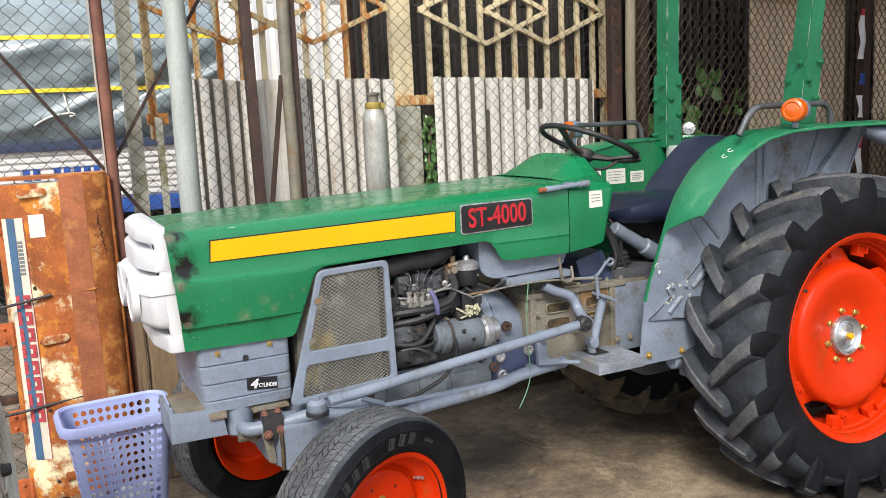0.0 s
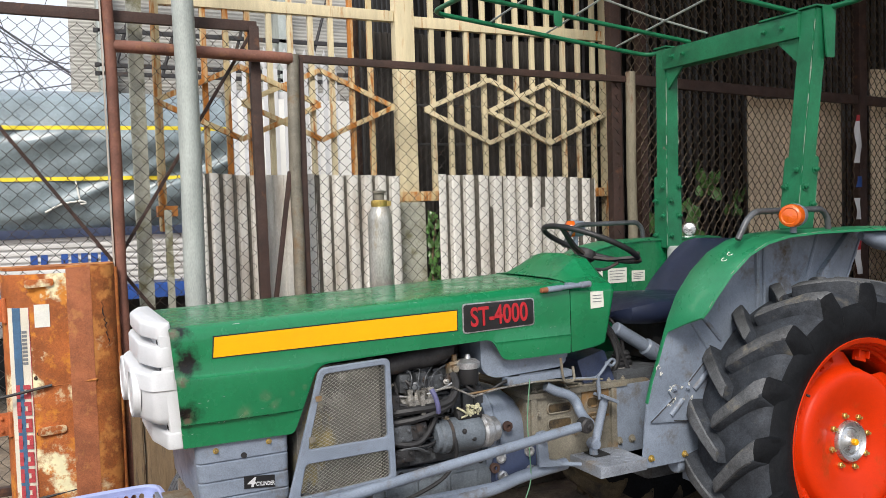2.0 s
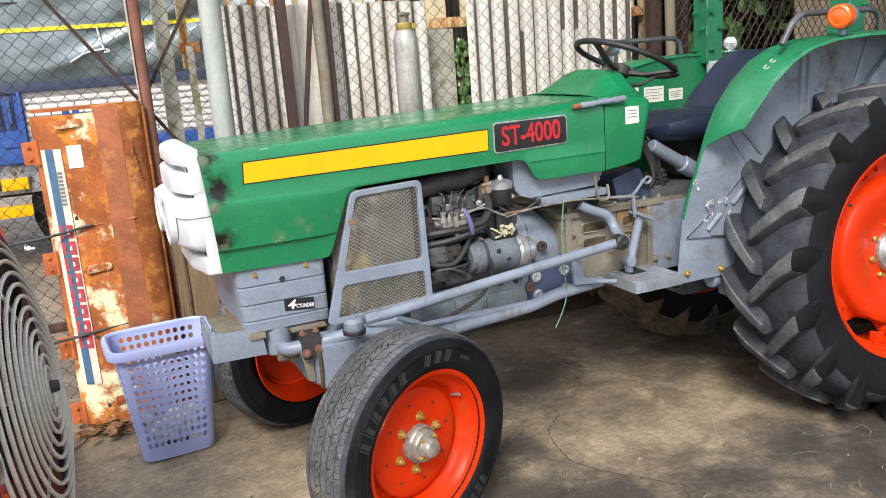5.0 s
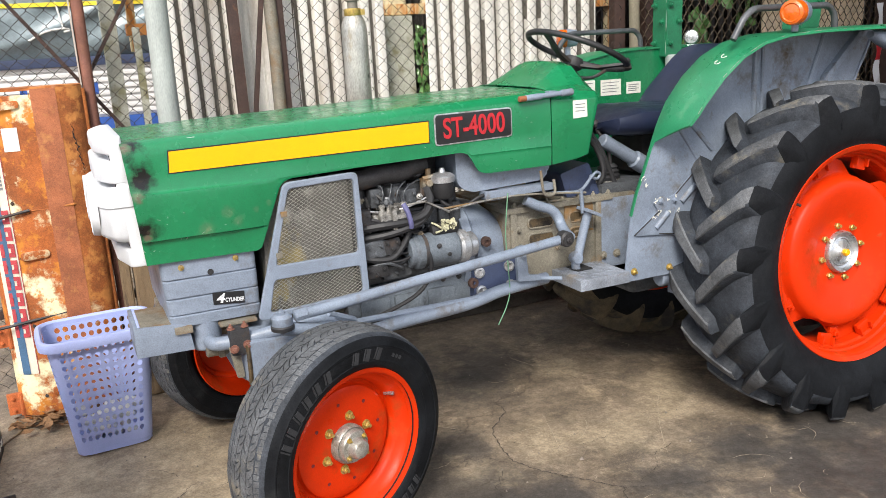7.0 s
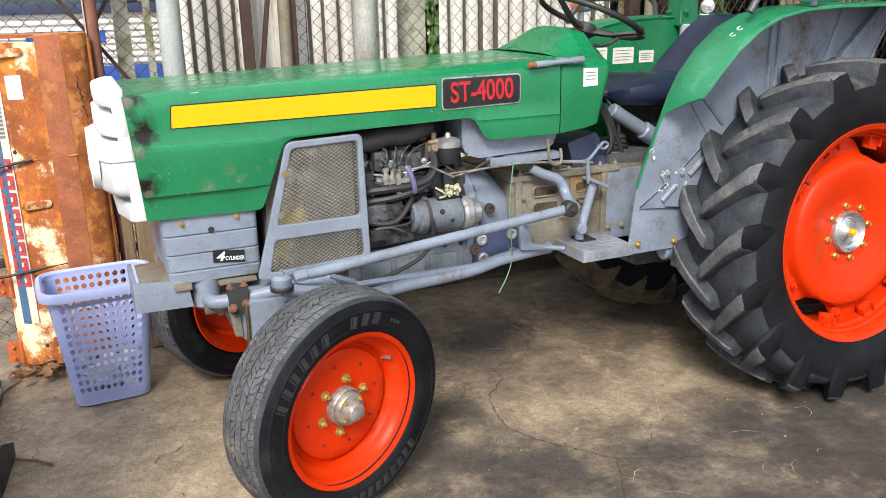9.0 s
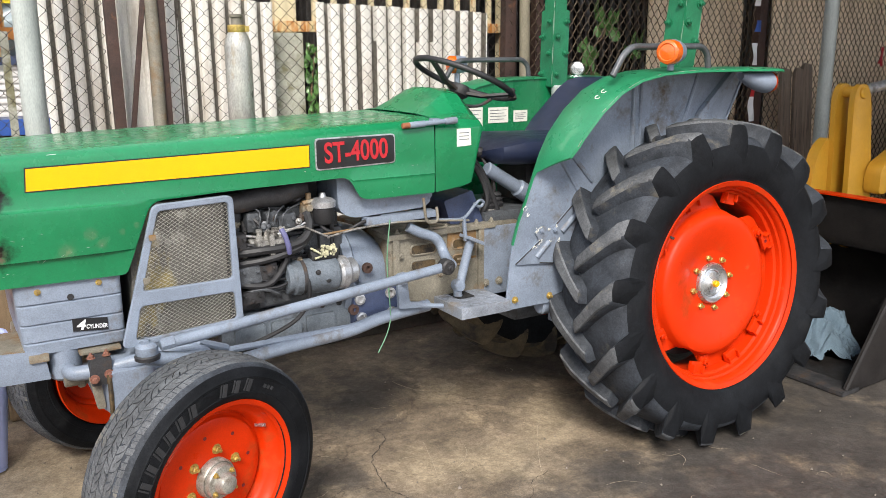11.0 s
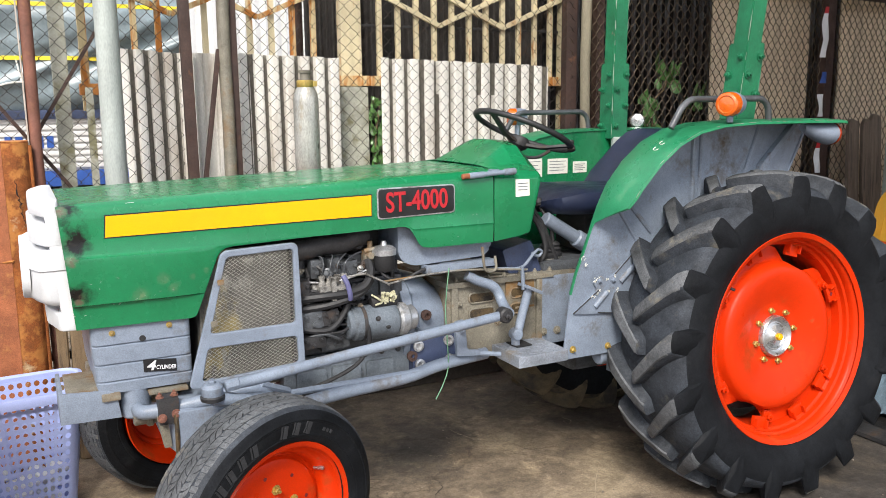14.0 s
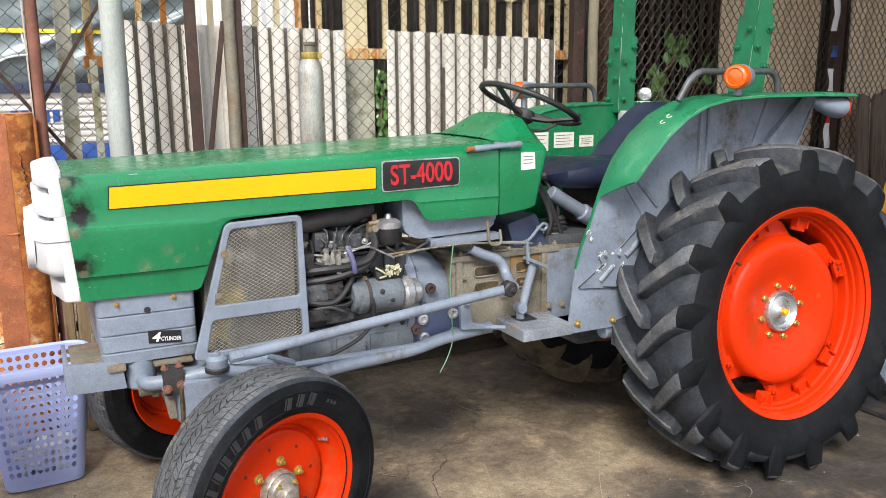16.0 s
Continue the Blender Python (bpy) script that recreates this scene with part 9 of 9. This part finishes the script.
# ---- red blower with a wire guard ----
def blower():
    b = thing("red_fan_blower", "red blower with a round wire fan guard", "blower", pose(-2.869, -0.54, 0.0, 0, 0, -6))
    c = Vector((0.0, 0, 0.718))
    lean = 0.08
    axis = Matrix.Translation(c) @ Matrix.Rotation(radians(90) - lean, 4, "Y")
    bm = nb()
    lathe(bm, [(0.395, -0.012), (0.421, -0.012), (0.423, -0.004), (0.421, 0.002), (0.414, 0.003), (0.404, -0.004), (0.396, -0.01)], axis, 72)
    part("fan_shroud", bm, DARKRED, b, "dark red fan ring")
    # pressed red body behind the fan
    bm = nb()
    secs = []
    for x, g_ in ((-0.7, 0.03), (-0.68, 0.0), (-0.04, 0.0), (-0.02, 0.005), (-0.014, 0.02)):
        out = rounded([(-0.43 + g_, 0.12), (-0.15, 0.12), (0.25 - g_, 0.42), (0.38 - g_, 0.62), (0.38 - g_, 1.05 - g_), (0.3, 1.13 - g_), (-0.3, 1.13 - g_), (-0.43 + g_, 1.05 - g_)], 0.06, 5)
        secs.append([(x - (lean * max(0.0, z - 0.718) if x > -0.1 else 0), y, z) for y, z in out])
    loft(bm, secs)
    body = part("blower_body", bm, REDPAINT, b, "glossy red pressed-steel body")
    bm = nb()
    plate(bm, rounded([(-0.45, 0.1), (-0.33, 0.1), (-0.33, 0.62), (-0.37, 0.74), (-0.45, 0.8)], 0.02), -0.66, 0.0, 0.006, "yz")
    part("front_box", bm, REDPAINT, body, "red lower casing")
    # Black disc paints in the shade of the fan's hollow.
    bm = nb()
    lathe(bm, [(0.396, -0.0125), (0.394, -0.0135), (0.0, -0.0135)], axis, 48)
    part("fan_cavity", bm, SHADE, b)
    gd = None
    for k in range(12):
        r = 0.378 - 0.328 * k / 11
        z = 0.008 + 0.05 * (1 - ((r - 0.05) / 0.335) ** 2)
        bm = nb()
        tube(bm, [axis @ Vector((r * math.cos(a), r * math.sin(a), z)) for a in (2 * math.pi * q / 64 for q in range(65))], 0.0054, 6, cap=False)
        bmesh.ops.remove_doubles(bm, verts=bm.verts[:], dist=0.0003)
        ob = part("wire_guard" if gd is None else "guard_ring", bm, PEWTER, gd or b, "concentric grey wire guard" if gd is None else "")
        gd = gd or ob
    for k in range(6):
        a = radians(15 + 60 * k)
        bm = nb()
        tube(bm, [axis @ Vector((r * math.cos(a), r * math.sin(a), 0.0 + 0.05 * (1 - ((max(r, 0.05) - 0.05) / 0.335) ** 2))) for r in (0.04, 0.12, 0.2, 0.28, 0.34, 0.385, 0.412)], 0.004, 6)
        part("guard_spoke", bm, PEWTER, gd)
    bm = nb()
    lathe(bm, [(0.0, 0.06), (0.012, 0.06), (0.016, 0.056), (0.05, 0.054), (0.052, 0.048)], axis, 20)
    part("guard_badge", bm, PEWTER, gd)
    bm = nb()
    lathe(bm, [(0.0, 0.08), (0.014, 0.078), (0.017, 0.06)], axis, 8)
    part("badge_nut", bm, DARK, gd)
    for k in range(6):
        a = radians(60 * k)
        secs = []
        for r in (0.06, 0.2, 0.36):
            d = Vector((math.cos(a), math.sin(a), 0))
            t = Vector((-math.sin(a), math.cos(a), 0.16))
            secs.append([tuple(axis @ (d * r + t * s * 0.06 + Vector((0, 0, 0.002)))) for s in (-1, 1)])
        bm = nb()
        loft(bm, secs, close=False)
        part("fan_blade", bm, DARKRED, b, solid=0.004)
    bm = nb()
    lathe(bm, [(0.0, 0.006), (0.06, 0.003), (0.065, -0.013)], axis, 20)
    part("fan_hub", bm, DARKRED, b)
    # black base frame
    for y in (-0.42, 0.58):
        bm = nb()
        box(bm, -0.7, -0.03, y - 0.03, y + 0.03, 0.0, 0.09, 0.005)
        part("cross_skid", bm, BLACK, b)
    bm = nb()
    plate(bm, [(-0.45, 0.0), (0.75, 0.0), (0.75, 0.05), (0.6, 0.12), (-0.45, 0.12)], -0.035, -0.02, 0.003, "yz")
    part("base_rail", bm, BLACK, b, "chipped black base rail")
    bm = nb()
    lathe(bm, [(0.03, 0), (0.028, 0.012), (0.0, 0.016)], along((0.0, -0.385, 0.7), (1, 0, 0)), 18)
    part("round_cap", bm, ZINC, b)
    bm = nb()
    lathe(bm, [(0.022, 0), (0.02, 0.012), (0.0, 0.014)], along((0.0, -0.36, 0.62), (1, 0, 0)), 14)
    part("reflector", bm, AMBER, b)
    bolts("flange_bolt", [(0.01, -0.36, 0.93), (0.01, 0.3, 1.01)], (1, 0, 0), b, ZINC, 0.01, 0.012)
    # blue tray with a black rim lying behind it
    f = thing("plastic_tray", "dull blue plastic tray with a black printed rim", "tray", pose(0, 0, 0))
    out = [(-3.12, 0.3), (-2.9, 0.3), (-2.872, 0.72), (-2.885, 0.8), (-2.93, 0.83), (-3.1, 0.83)]
    bm = nb()
    o, i_ = rounded(out, 0.03), rounded([(-3.1, 0.32), (-2.915, 0.32), (-2.89, 0.72), (-2.9, 0.785), (-2.935, 0.81), (-3.08, 0.81)], 0.03)
    loft(bm, [[(x, y, 0.001) for x, y in o], [(x, y, 0.075) for x, y in o], [(x, y, 0.075) for x, y in i_], [(x, y, 0.02) for x, y in i_]])
    part("rim", bm, BLACK, f)
    bm = nb()
    plate(bm, i_, 0.0205, 0.04, 0.002, "xy")
    part("tray_floor", bm, BLUETRAY, f)
    for k in range(8):
        y = 0.35 + k * 0.045
        x = -2.9 + (y - 0.3) * 0.0667
        bm = nb()
        box(bm, x + 0.0005, x + 0.003, y, y + 0.034, 0.032, 0.052, 0)
        part("print_bar", bm, PAPER, f)


blower()


# ---- twigs and grit on the concrete ----
def grit():
    for pts in ([(-2.837, 0.201), (-2.78, 0.15), (-2.746, 0.13), (-2.696, 0.077)], [(-2.95, 0.62), (-2.8, 0.86), (-2.72, 0.93)]):
        bm = nb()
        tube(bm, smooth_path([(x, y, 0.006) for x, y in pts]), 0.004, 6)
        single("dry_twig", bm, WOOD, "dry bent twig lying on the concrete", "twig")
    rnd = random.Random(77)
    bm = nb()
    known = [(-0.39, -0.09, -2.22, 0.62), (-0.97, -0.77, -2.64, 0.1), (-0.79, 0.5, -1.3, 0.22), (-0.73, 0.29, -0.8, 0.1), (-0.68, 0.24, 0.6, 0.22), (-0.97, -0.1, -1.9, 0.3), (-0.85, -0.2, -2.3, 0.2), (-0.6, -0.72, -0.5, 0.14), (-2.38, -0.05, 0.7, 0.2), (-2.37, -0.05, 0.65, 0.18)]
    for k in range(90):
        x, y, a, L = rnd.uniform(-2.6, 0.4), rnd.uniform(-1.4, 0.6), rnd.uniform(0, 3.1), rnd.uniform(0.02, 0.12)
        if k < len(known):
            x, y, a, L = known[k]
        d, s_ = Vector((math.cos(a), math.sin(a), 0)), Vector((-math.sin(a), math.cos(a), 0))
        bend = rnd.uniform(-0.03, 0.03)
        prev = None
        for q in range(7):
            t = q / 6
            p = Vector((x, y, 0.0022)) + d * L * t + s_ * (bend * 4 * t * (1 - t) + rnd.uniform(-0.003, 0.003))
            w = 0.0016 * math.sin(math.pi * (0.1 + 0.8 * t)) * rnd.uniform(0.4, 1)
            pair_ = (bm.verts.new(p + s_ * w), bm.verts.new(p - s_ * w))
            if prev:
                bm.faces.new((prev[0], pair_[0], pair_[1], prev[1]))
            prev = pair_
    single("scratches", bm, mat("pale_scuffed_concrete", (0.42, 0.35, 0.26), 0.9, var=0.3, scale=20), "pale scratches scuffed into the concrete", "scratch", "stuff", smooth=False)
    rnd = random.Random(31)
    bm = nb()
    for k in range(260):
        x, y = rnd.uniform(-2.9, 1.2), rnd.uniform(-1.6, 0.9)
        r = rnd.uniform(0.0015, 0.006) * (1.6 if rnd.random() < 0.06 else 1)
        vs = [bm.verts.new((x + r * rnd.uniform(0.6, 1.2) * math.cos(a), y + r * rnd.uniform(0.6, 1.2) * math.sin(a), 0.0)) for a in (0, 1.26, 2.5, 3.77, 5.0)]
        tip = bm.verts.new((x, y, 0.002 + r * 0.8))
        for q in range(5):
            bm.faces.new((vs[q], vs[(q + 1) % 5], tip))
    single("grit", bm, CRUMB, "loose grit and crumbs on the yard floor", "grit", "stuff", smooth=False)


grit()


# ---- wheel loader bucket and arm ----
def loader():
    l = thing("loader", "yellow loader with a worn black steel bucket on the ground", "loader", pose(0.81, -0.683, 0))
    W = 1.75
    prof = [(0.0, 0.012), (0.3, 0.016), (0.7, 0.03), (0.88, 0.1), (0.95, 0.22), (0.92, 0.4), (0.78, 0.475), (0.655, 0.49), (0.625, 0.53), (0.62, 0.74)]
    bm = nb()
    secs = [[(x, y, z) for x, z in smooth_prof(prof)] for y in (0.0, W)]
    loft(bm, secs, close=False)
    bk = part("bucket_shell", bm, BUCKETSTEEL, l, "worn bucket shell with a bare cutting edge", solid=0.014)
    for y in (0.006, W - 0.006):
        bm = nb()
        plate(bm, [(0.0, 0.0), (0.1, 0.0)] + [(x + 0.01, z) for x, z in smooth_prof(prof)[2:]] + [(0.6, 0.76), (0.5, 0.76), (0.02, 0.05)], y - 0.008, y + 0.008, 0.003)
        sp = part("side_plate", bm, BUCKETSTEEL, bk)
        bm = nb()
        tube(bm, [(0.0, y, 0.02), (0.5, y, 0.77)], 0.012, 6)
        part("side_edge", bm, BUCKETSTEEL, sp)
    bm = nb()
    box(bm, -0.04, 0.08, -0.01, W + 0.01, 0.0, 0.02, 0.005)
    part("cutting_edge", bm, DARK, bk)
    bm = nb()
    box(bm, 0.58, 0.66, 0.0, W, 0.742, 0.75, 0.002)
    part("red_edge", bm, ORANGE, bk)
    # arms behind
    for y in (0.683,):
        bm = nb()
        plate(bm, rounded([(0.84, 0.42), (0.80, 1.22), (0.83, 1.285), (0.91, 1.285), (0.95, 1.2), (1.0, 0.9), (1.06, 0.42)], 0.04, 4), y - 0.065, y - 0.035, 0.006)
        bc = part("bell_crank", bm, LOADER, l, "yellow bell crank arm")
        bm = nb()
        plate(bm, rounded([(0.84, 0.42), (0.80, 1.22), (0.83, 1.285), (0.91, 1.285), (0.95, 1.2), (1.0, 0.9), (1.06, 0.42)], 0.04, 4), y + 0.035, y + 0.065, 0.006)
        part("crank_plate", bm, LOADER, bc)
        bm = nb()
        rod(bm, (0.87, y - 0.08, 1.24), (0.87, y + 0.08, 1.24), 0.03, 16)
        part("pivot_pin", bm, LOADER, bc)
        bm = nb()
        rod(bm, (1.0, y - 0.075, 0.78), (1.0, y + 0.075, 0.78), 0.045, 18)
        part("pivot_pin", bm, LOADER, bc)
        bm = nb()
        plate(bm, rounded([(0.68, 0.42), (0.685, 0.75), (0.73, 0.94), (0.83, 1.02), (0.85, 0.42)], 0.05, 4), y + 0.06, y + 0.12, 0.008)
        part("ear_plate", bm, LOADER, l)
        bm = nb()
        plate(bm, rounded([(0.95, 0.7), (0.95, 0.86), (1.5, 1.1), (2.45, 1.25), (2.45, 1.05), (1.6, 0.92)], 0.05, 4), y - 0.16, y - 0.07, 0.01)
        part("lift_arm", bm, LOADER, l)
        bm = nb()
        rod(bm, (0.9, y, 1.24), (2.5, y, 1.42), 0.028, 12)
        rod(bm, (1.5, y, 1.3), (2.5, y, 1.42), 0.05, 14)
        part("tilt_cylinder", bm, ALU, l)
    bm = nb()
    box(bm, 2.35, 4.2, -0.3, 0.75, 0.5, 1.5, 0.08)
    part("loader_body", bm, LOADER, l)
    for x in (2.5, 3.9):
        for y in (-0.45, 0.75):
            bm = nb()
            lathe(bm, [(0.2, 0.12), (0.3, 0.15), (0.45, 0.15), (0.52, 0.1), (0.52, -0.1), (0.45, -0.15), (0.2, -0.12)], Matrix.Translation((x, y, 0.5)) @ Matrix.Rotation(radians(90), 4, "X"), 32, True)
            part("loader_wheel", bm, TYRE, l)


def smooth_prof(prof):
    return [(p.x, p.z) for p in smooth_path([(x, 0, z) for x, z in prof], 4)]


loader()


def rag():
    bm = nb()
    n = 64
    g = []
    for i in range(n + 1):
        row = []
        for j in range(n + 1):
            u, v = i / n * 2 - 1, j / n * 2 - 1
            r = math.hypot(u, v)
            h = 0.2 * max(0, 1 - r * r) ** 0.8 * (0.65 + 0.9 * noise.noise(Vector((u * 1.6, v * 1.6, 5))))
            h += 0.07 * abs(noise.noise(Vector((u * 3.2, v * 3.2, 2)))) * (1.1 - r * 0.6) + 0.025 * abs(noise.noise(Vector((u * 8, v * 8, 4))))
            h += 0.085 * abs(noise.noise(Vector((u * 1.8 + v * 1.4, v * 4.4 - u * 1.2, 7)))) * max(0, 1.05 - r)
            x = u * 0.23 + 0.04 * noise.noise(Vector((u * 2, v * 2, 9)))
            y = v * 0.19 + 0.04 * noise.noise(Vector((u * 2, v * 2, 13)))
            row.append(bm.verts.new((x * (1 - 0.15 * r), y, max(0.004, h))))
        g.append(row)
    for i in range(n):
        for j in range(n):
            u, v = (i + 0.5) / n * 2 - 1, (j + 0.5) / n * 2 - 1
            if math.hypot(u, v) < 1.0 + 0.15 * noise.noise(Vector((u * 3, v * 3, 0))):
                bm.faces.new((g[i][j], g[i + 1][j], g[i + 1][j + 1], g[i][j + 1]))
    loose = [v for v in bm.verts if not v.link_faces]
    bmesh.ops.delete(bm, geom=loose, context="VERTS")
    single("crumpled_rag", bm, CLOTH, "crumpled blue-grey rag lying in the bucket", "rag", m=pose(1.17, -0.3, 0.03, 0, 0, 20) @ Matrix.Diagonal((1, 1, 0.88, 1)))


rag()


# ---- plants, planks and small things by the fence ----
def leafy(parent, pts, count, size, seed, spread):
    rnd = random.Random(seed)
    bm = nb()
    for k in range(count):
        p = Vector(pts[rnd.randrange(len(pts))]) + Vector((rnd.uniform(-1, 1), rnd.uniform(-1, 1), rnd.uniform(-1, 1))) * spread
        s = size * rnd.uniform(0.6, 1.2)
        m = Matrix.Translation(p) @ Euler((rnd.uniform(1.0, 2.1), rnd.uniform(-0.5, 0.5), rnd.uniform(-0.8, 0.8))).to_matrix().to_4x4()
        sh = [(0, -0.05), (0.35, 0.12), (0.42, 0.4), (0.25, 0.75), (0, 1.05), (-0.25, 0.75), (-0.42, 0.4), (-0.35, 0.12)]
        rim = [bm.verts.new(m @ Vector((x * s, y * s, -0.12 * s * abs(x) * 3 - 0.15 * s * y * y))) for x, y in sh]
        mid = [bm.verts.new(m @ Vector((0, y * s, 0.03 * s - 0.15 * s * y * y))) for y in (0.12, 0.4, 0.75)]
        for q in ((rim[0], rim[1], mid[0]), (rim[1], rim[2], mid[1], mid[0]), (rim[2], rim[3], mid[2], mid[1]), (rim[3], rim[4], mid[2]), (rim[4], rim[5], mid[2]), (rim[5], rim[6], mid[1], mid[2]), (rim[6], rim[7], mid[0], mid[1]), (rim[7], rim[0], mid[0])):
            bm.faces.new(q)
    return part("leaves", bm, LEAF, parent)


def plants():
    p = thing("potted_vine", "climbing green vine in a stained pot behind the fence", "plant", pose(1.05, 1.4, 0))
    bm = nb()
    lathe(bm, [(0.1, 0.9), (0.13, 1.0), (0.16, 1.2), (0.17, 1.24), (0.15, 1.24), (0.14, 1.15), (0.0, 1.14)], None, 24)
    part("pot", bm, POT, p)
    stem = [(0.0, 0, 1.15), (0.05, -0.03, 1.3), (0.02, -0.05, 1.45), (0.12, -0.06, 1.56), (0.1, -0.06, 1.7)]
    bm = nb()
    tube(bm, smooth_path(stem), 0.006, 6)
    tube(bm, smooth_path([(0, 0, 1.15), (-0.12, -0.04, 1.25), (-0.2, -0.05, 1.33)]), 0.005, 6)
    tube(bm, smooth_path([(0.3, 0, 1.3), (0.38, -0.02, 1.5), (0.42, -0.03, 1.6)]), 0.004, 6)
    part("stem", bm, WOOD, p)
    leafy(p, [tuple(q) for q in smooth_path(stem)], 34, 0.085, 4, 0.06)
    leafy(p, [(-0.2, -0.04, 1.3), (-0.22, -0.03, 1.22), (-0.1, -0.04, 1.2), (0.15, -0.03, 1.2), (0.1, -0.03, 1.26)], 15, 0.11, 7, 0.08)
    leafy(p, [(0.4, -0.02, 1.55), (0.41, -0.02, 1.45)], 8, 0.07, 9, 0.05)
    bm = nb()
    box(bm, -0.3, 0.35, -0.12, 0.2, 0.0, 0.9, 0.01)
    single("plant_stand", bm, WOOD, "dark timber stand under the potted vine", "stand", m=pose(1.05, 1.4, 0))
    # creeper on the dark gap between the sheets
    v = thing("creeper", "dense small-leaved creeper growing in the gap", "plant", pose(-0.755, 1.36, 0))
    bm = nb()
    tube(bm, smooth_path([(0, 0, 0), (0.02, 0, 0.6), (-0.01, 0, 1.2), (0.02, 0, 1.46)]), 0.006, 6)
    part("stem", bm, WOOD, v)
    leafy(v, [(0, 0, 0.05 * k) for k in range(12, 30)], 300, 0.03, 21, 0.036)
    # lamp head seen behind the roll bar
    bm = nb()
    lathe(bm, [(0.0, 0.02), (0.03, 0.016), (0.036, 0.0), (0.034, -0.03), (0.016, -0.05), (0.0, -0.052)], along((0.25, 0.5, 1.375), (-0.6, -0.75, 0.1)), 20)
    wl = part("work_lamp", bm, ZINC, tractor, "small chromed work lamp on the far fender")
    bm = nb()
    rod(bm, (0.26, 0.51, 1.30), (0.26, 0.51, 1.36), 0.01, 8)
    box(bm, 0.2, 0.3, 0.36, 0.54, 1.292, 1.3, 0.002)
    part("lamp_bracket", bm, DARK, wl)
    # red ribbon tied to the wire
    bm = nb()
    for z0, z1, o in ((1.406, 1.47, 0.012), (1.406, 1.33, 0.018), (1.406, 1.35, -0.02)):
        secs = [[(3.679 + o * q - 0.011, 1.085 - 0.006 * math.sin(q * 5), z0 + (z1 - z0) * q), (3.679 + o * q + 0.011, 1.083, z0 + (z1 - z0) * q)] for q in (0, 0.33, 0.66, 1.0)]
        loft(bm, secs, close=False)
    single("red_ribbon", bm, RED_DECAL, "scrap of red ribbon tied to the wire fence", "ribbon", solid=0.002)
    # leaning planks
    for k, (x, h, t) in enumerate(((2.42, 1.33, 5), (2.55, 1.33, 6), (2.66, 1.36, 4))):
        bm = nb()
        out = rounded([(-0.055, 0), (0.055, 0), (0.05, h), (-0.03, h + 0.02), (-0.05, h - 0.03)], 0.02)
        plate(bm, out, -0.012, 0.012, 0.003)
        bm.verts.ensure_lookup_table()
        single("dark_plank", bm, PLANKS, "dark weathered plank leaning on the fence", "plank", m=pose(x + 0.06, 0.92, 0, -6, t * 0.6, 0), group="planks on the fence")
    # white and red strip tied to the shed post
    s = thing("striped_cloth", "white and red cloth strip hanging on the shed post", "cloth", pose(2.18, 1.02, 0))
    for z0, z1, mm in ((1.73, 2.0, WHITE), (2.0, 2.04, RED_DECAL), (1.57, 1.64, TRUCK_BLUE), (1.36, 1.5, WHITE), (1.16, 1.25, RED_DECAL), (1.0, 1.16, WHITE)):
        bm = nb()
        secs = []
        for k in range(6):
            z = z0 + (z1 - z0) * k / 5
            o = 0.02 * noise.noise(Vector((z * 7, 0, 0)))
            secs.append([(-0.026 + o, 0.01 * math.sin(z * 30), z), (0 + o, -0.012, z), (0.022 + o, 0.008 * math.cos(z * 22), z)])
        loft(bm, secs, close=False)
        part("cloth_band", bm, mm, s, solid=0.004)
    # litter of dead leaves by the rusted cover
    rnd = random.Random(3)
    bm = nb()
    for k in range(110):
        x, y = rnd.gauss(-2.68, 0.1), rnd.gauss(0.88, 0.06)
        s_ = rnd.uniform(0.015, 0.04)
        m = Matrix.Translation((x, y, 0.006 + rnd.uniform(0, 0.03))) @ Euler((rnd.uniform(-0.6, 0.6), rnd.uniform(-0.6, 0.6), rnd.uniform(0, 6))).to_matrix().to_4x4()
        vs = [bm.verts.new(m @ Vector(q)) for q in ((-s_, 0, 0), (0, -s_ * 0.5, 0.004), (s_, 0, 0), (0, s_ * 0.5, 0.004))]
        bm.faces.new(vs)
    single("leaf_litter", bm, DRYLEAF, "dry leaves and scraps on the concrete", "litter", "stuff", smooth=False)


plants()
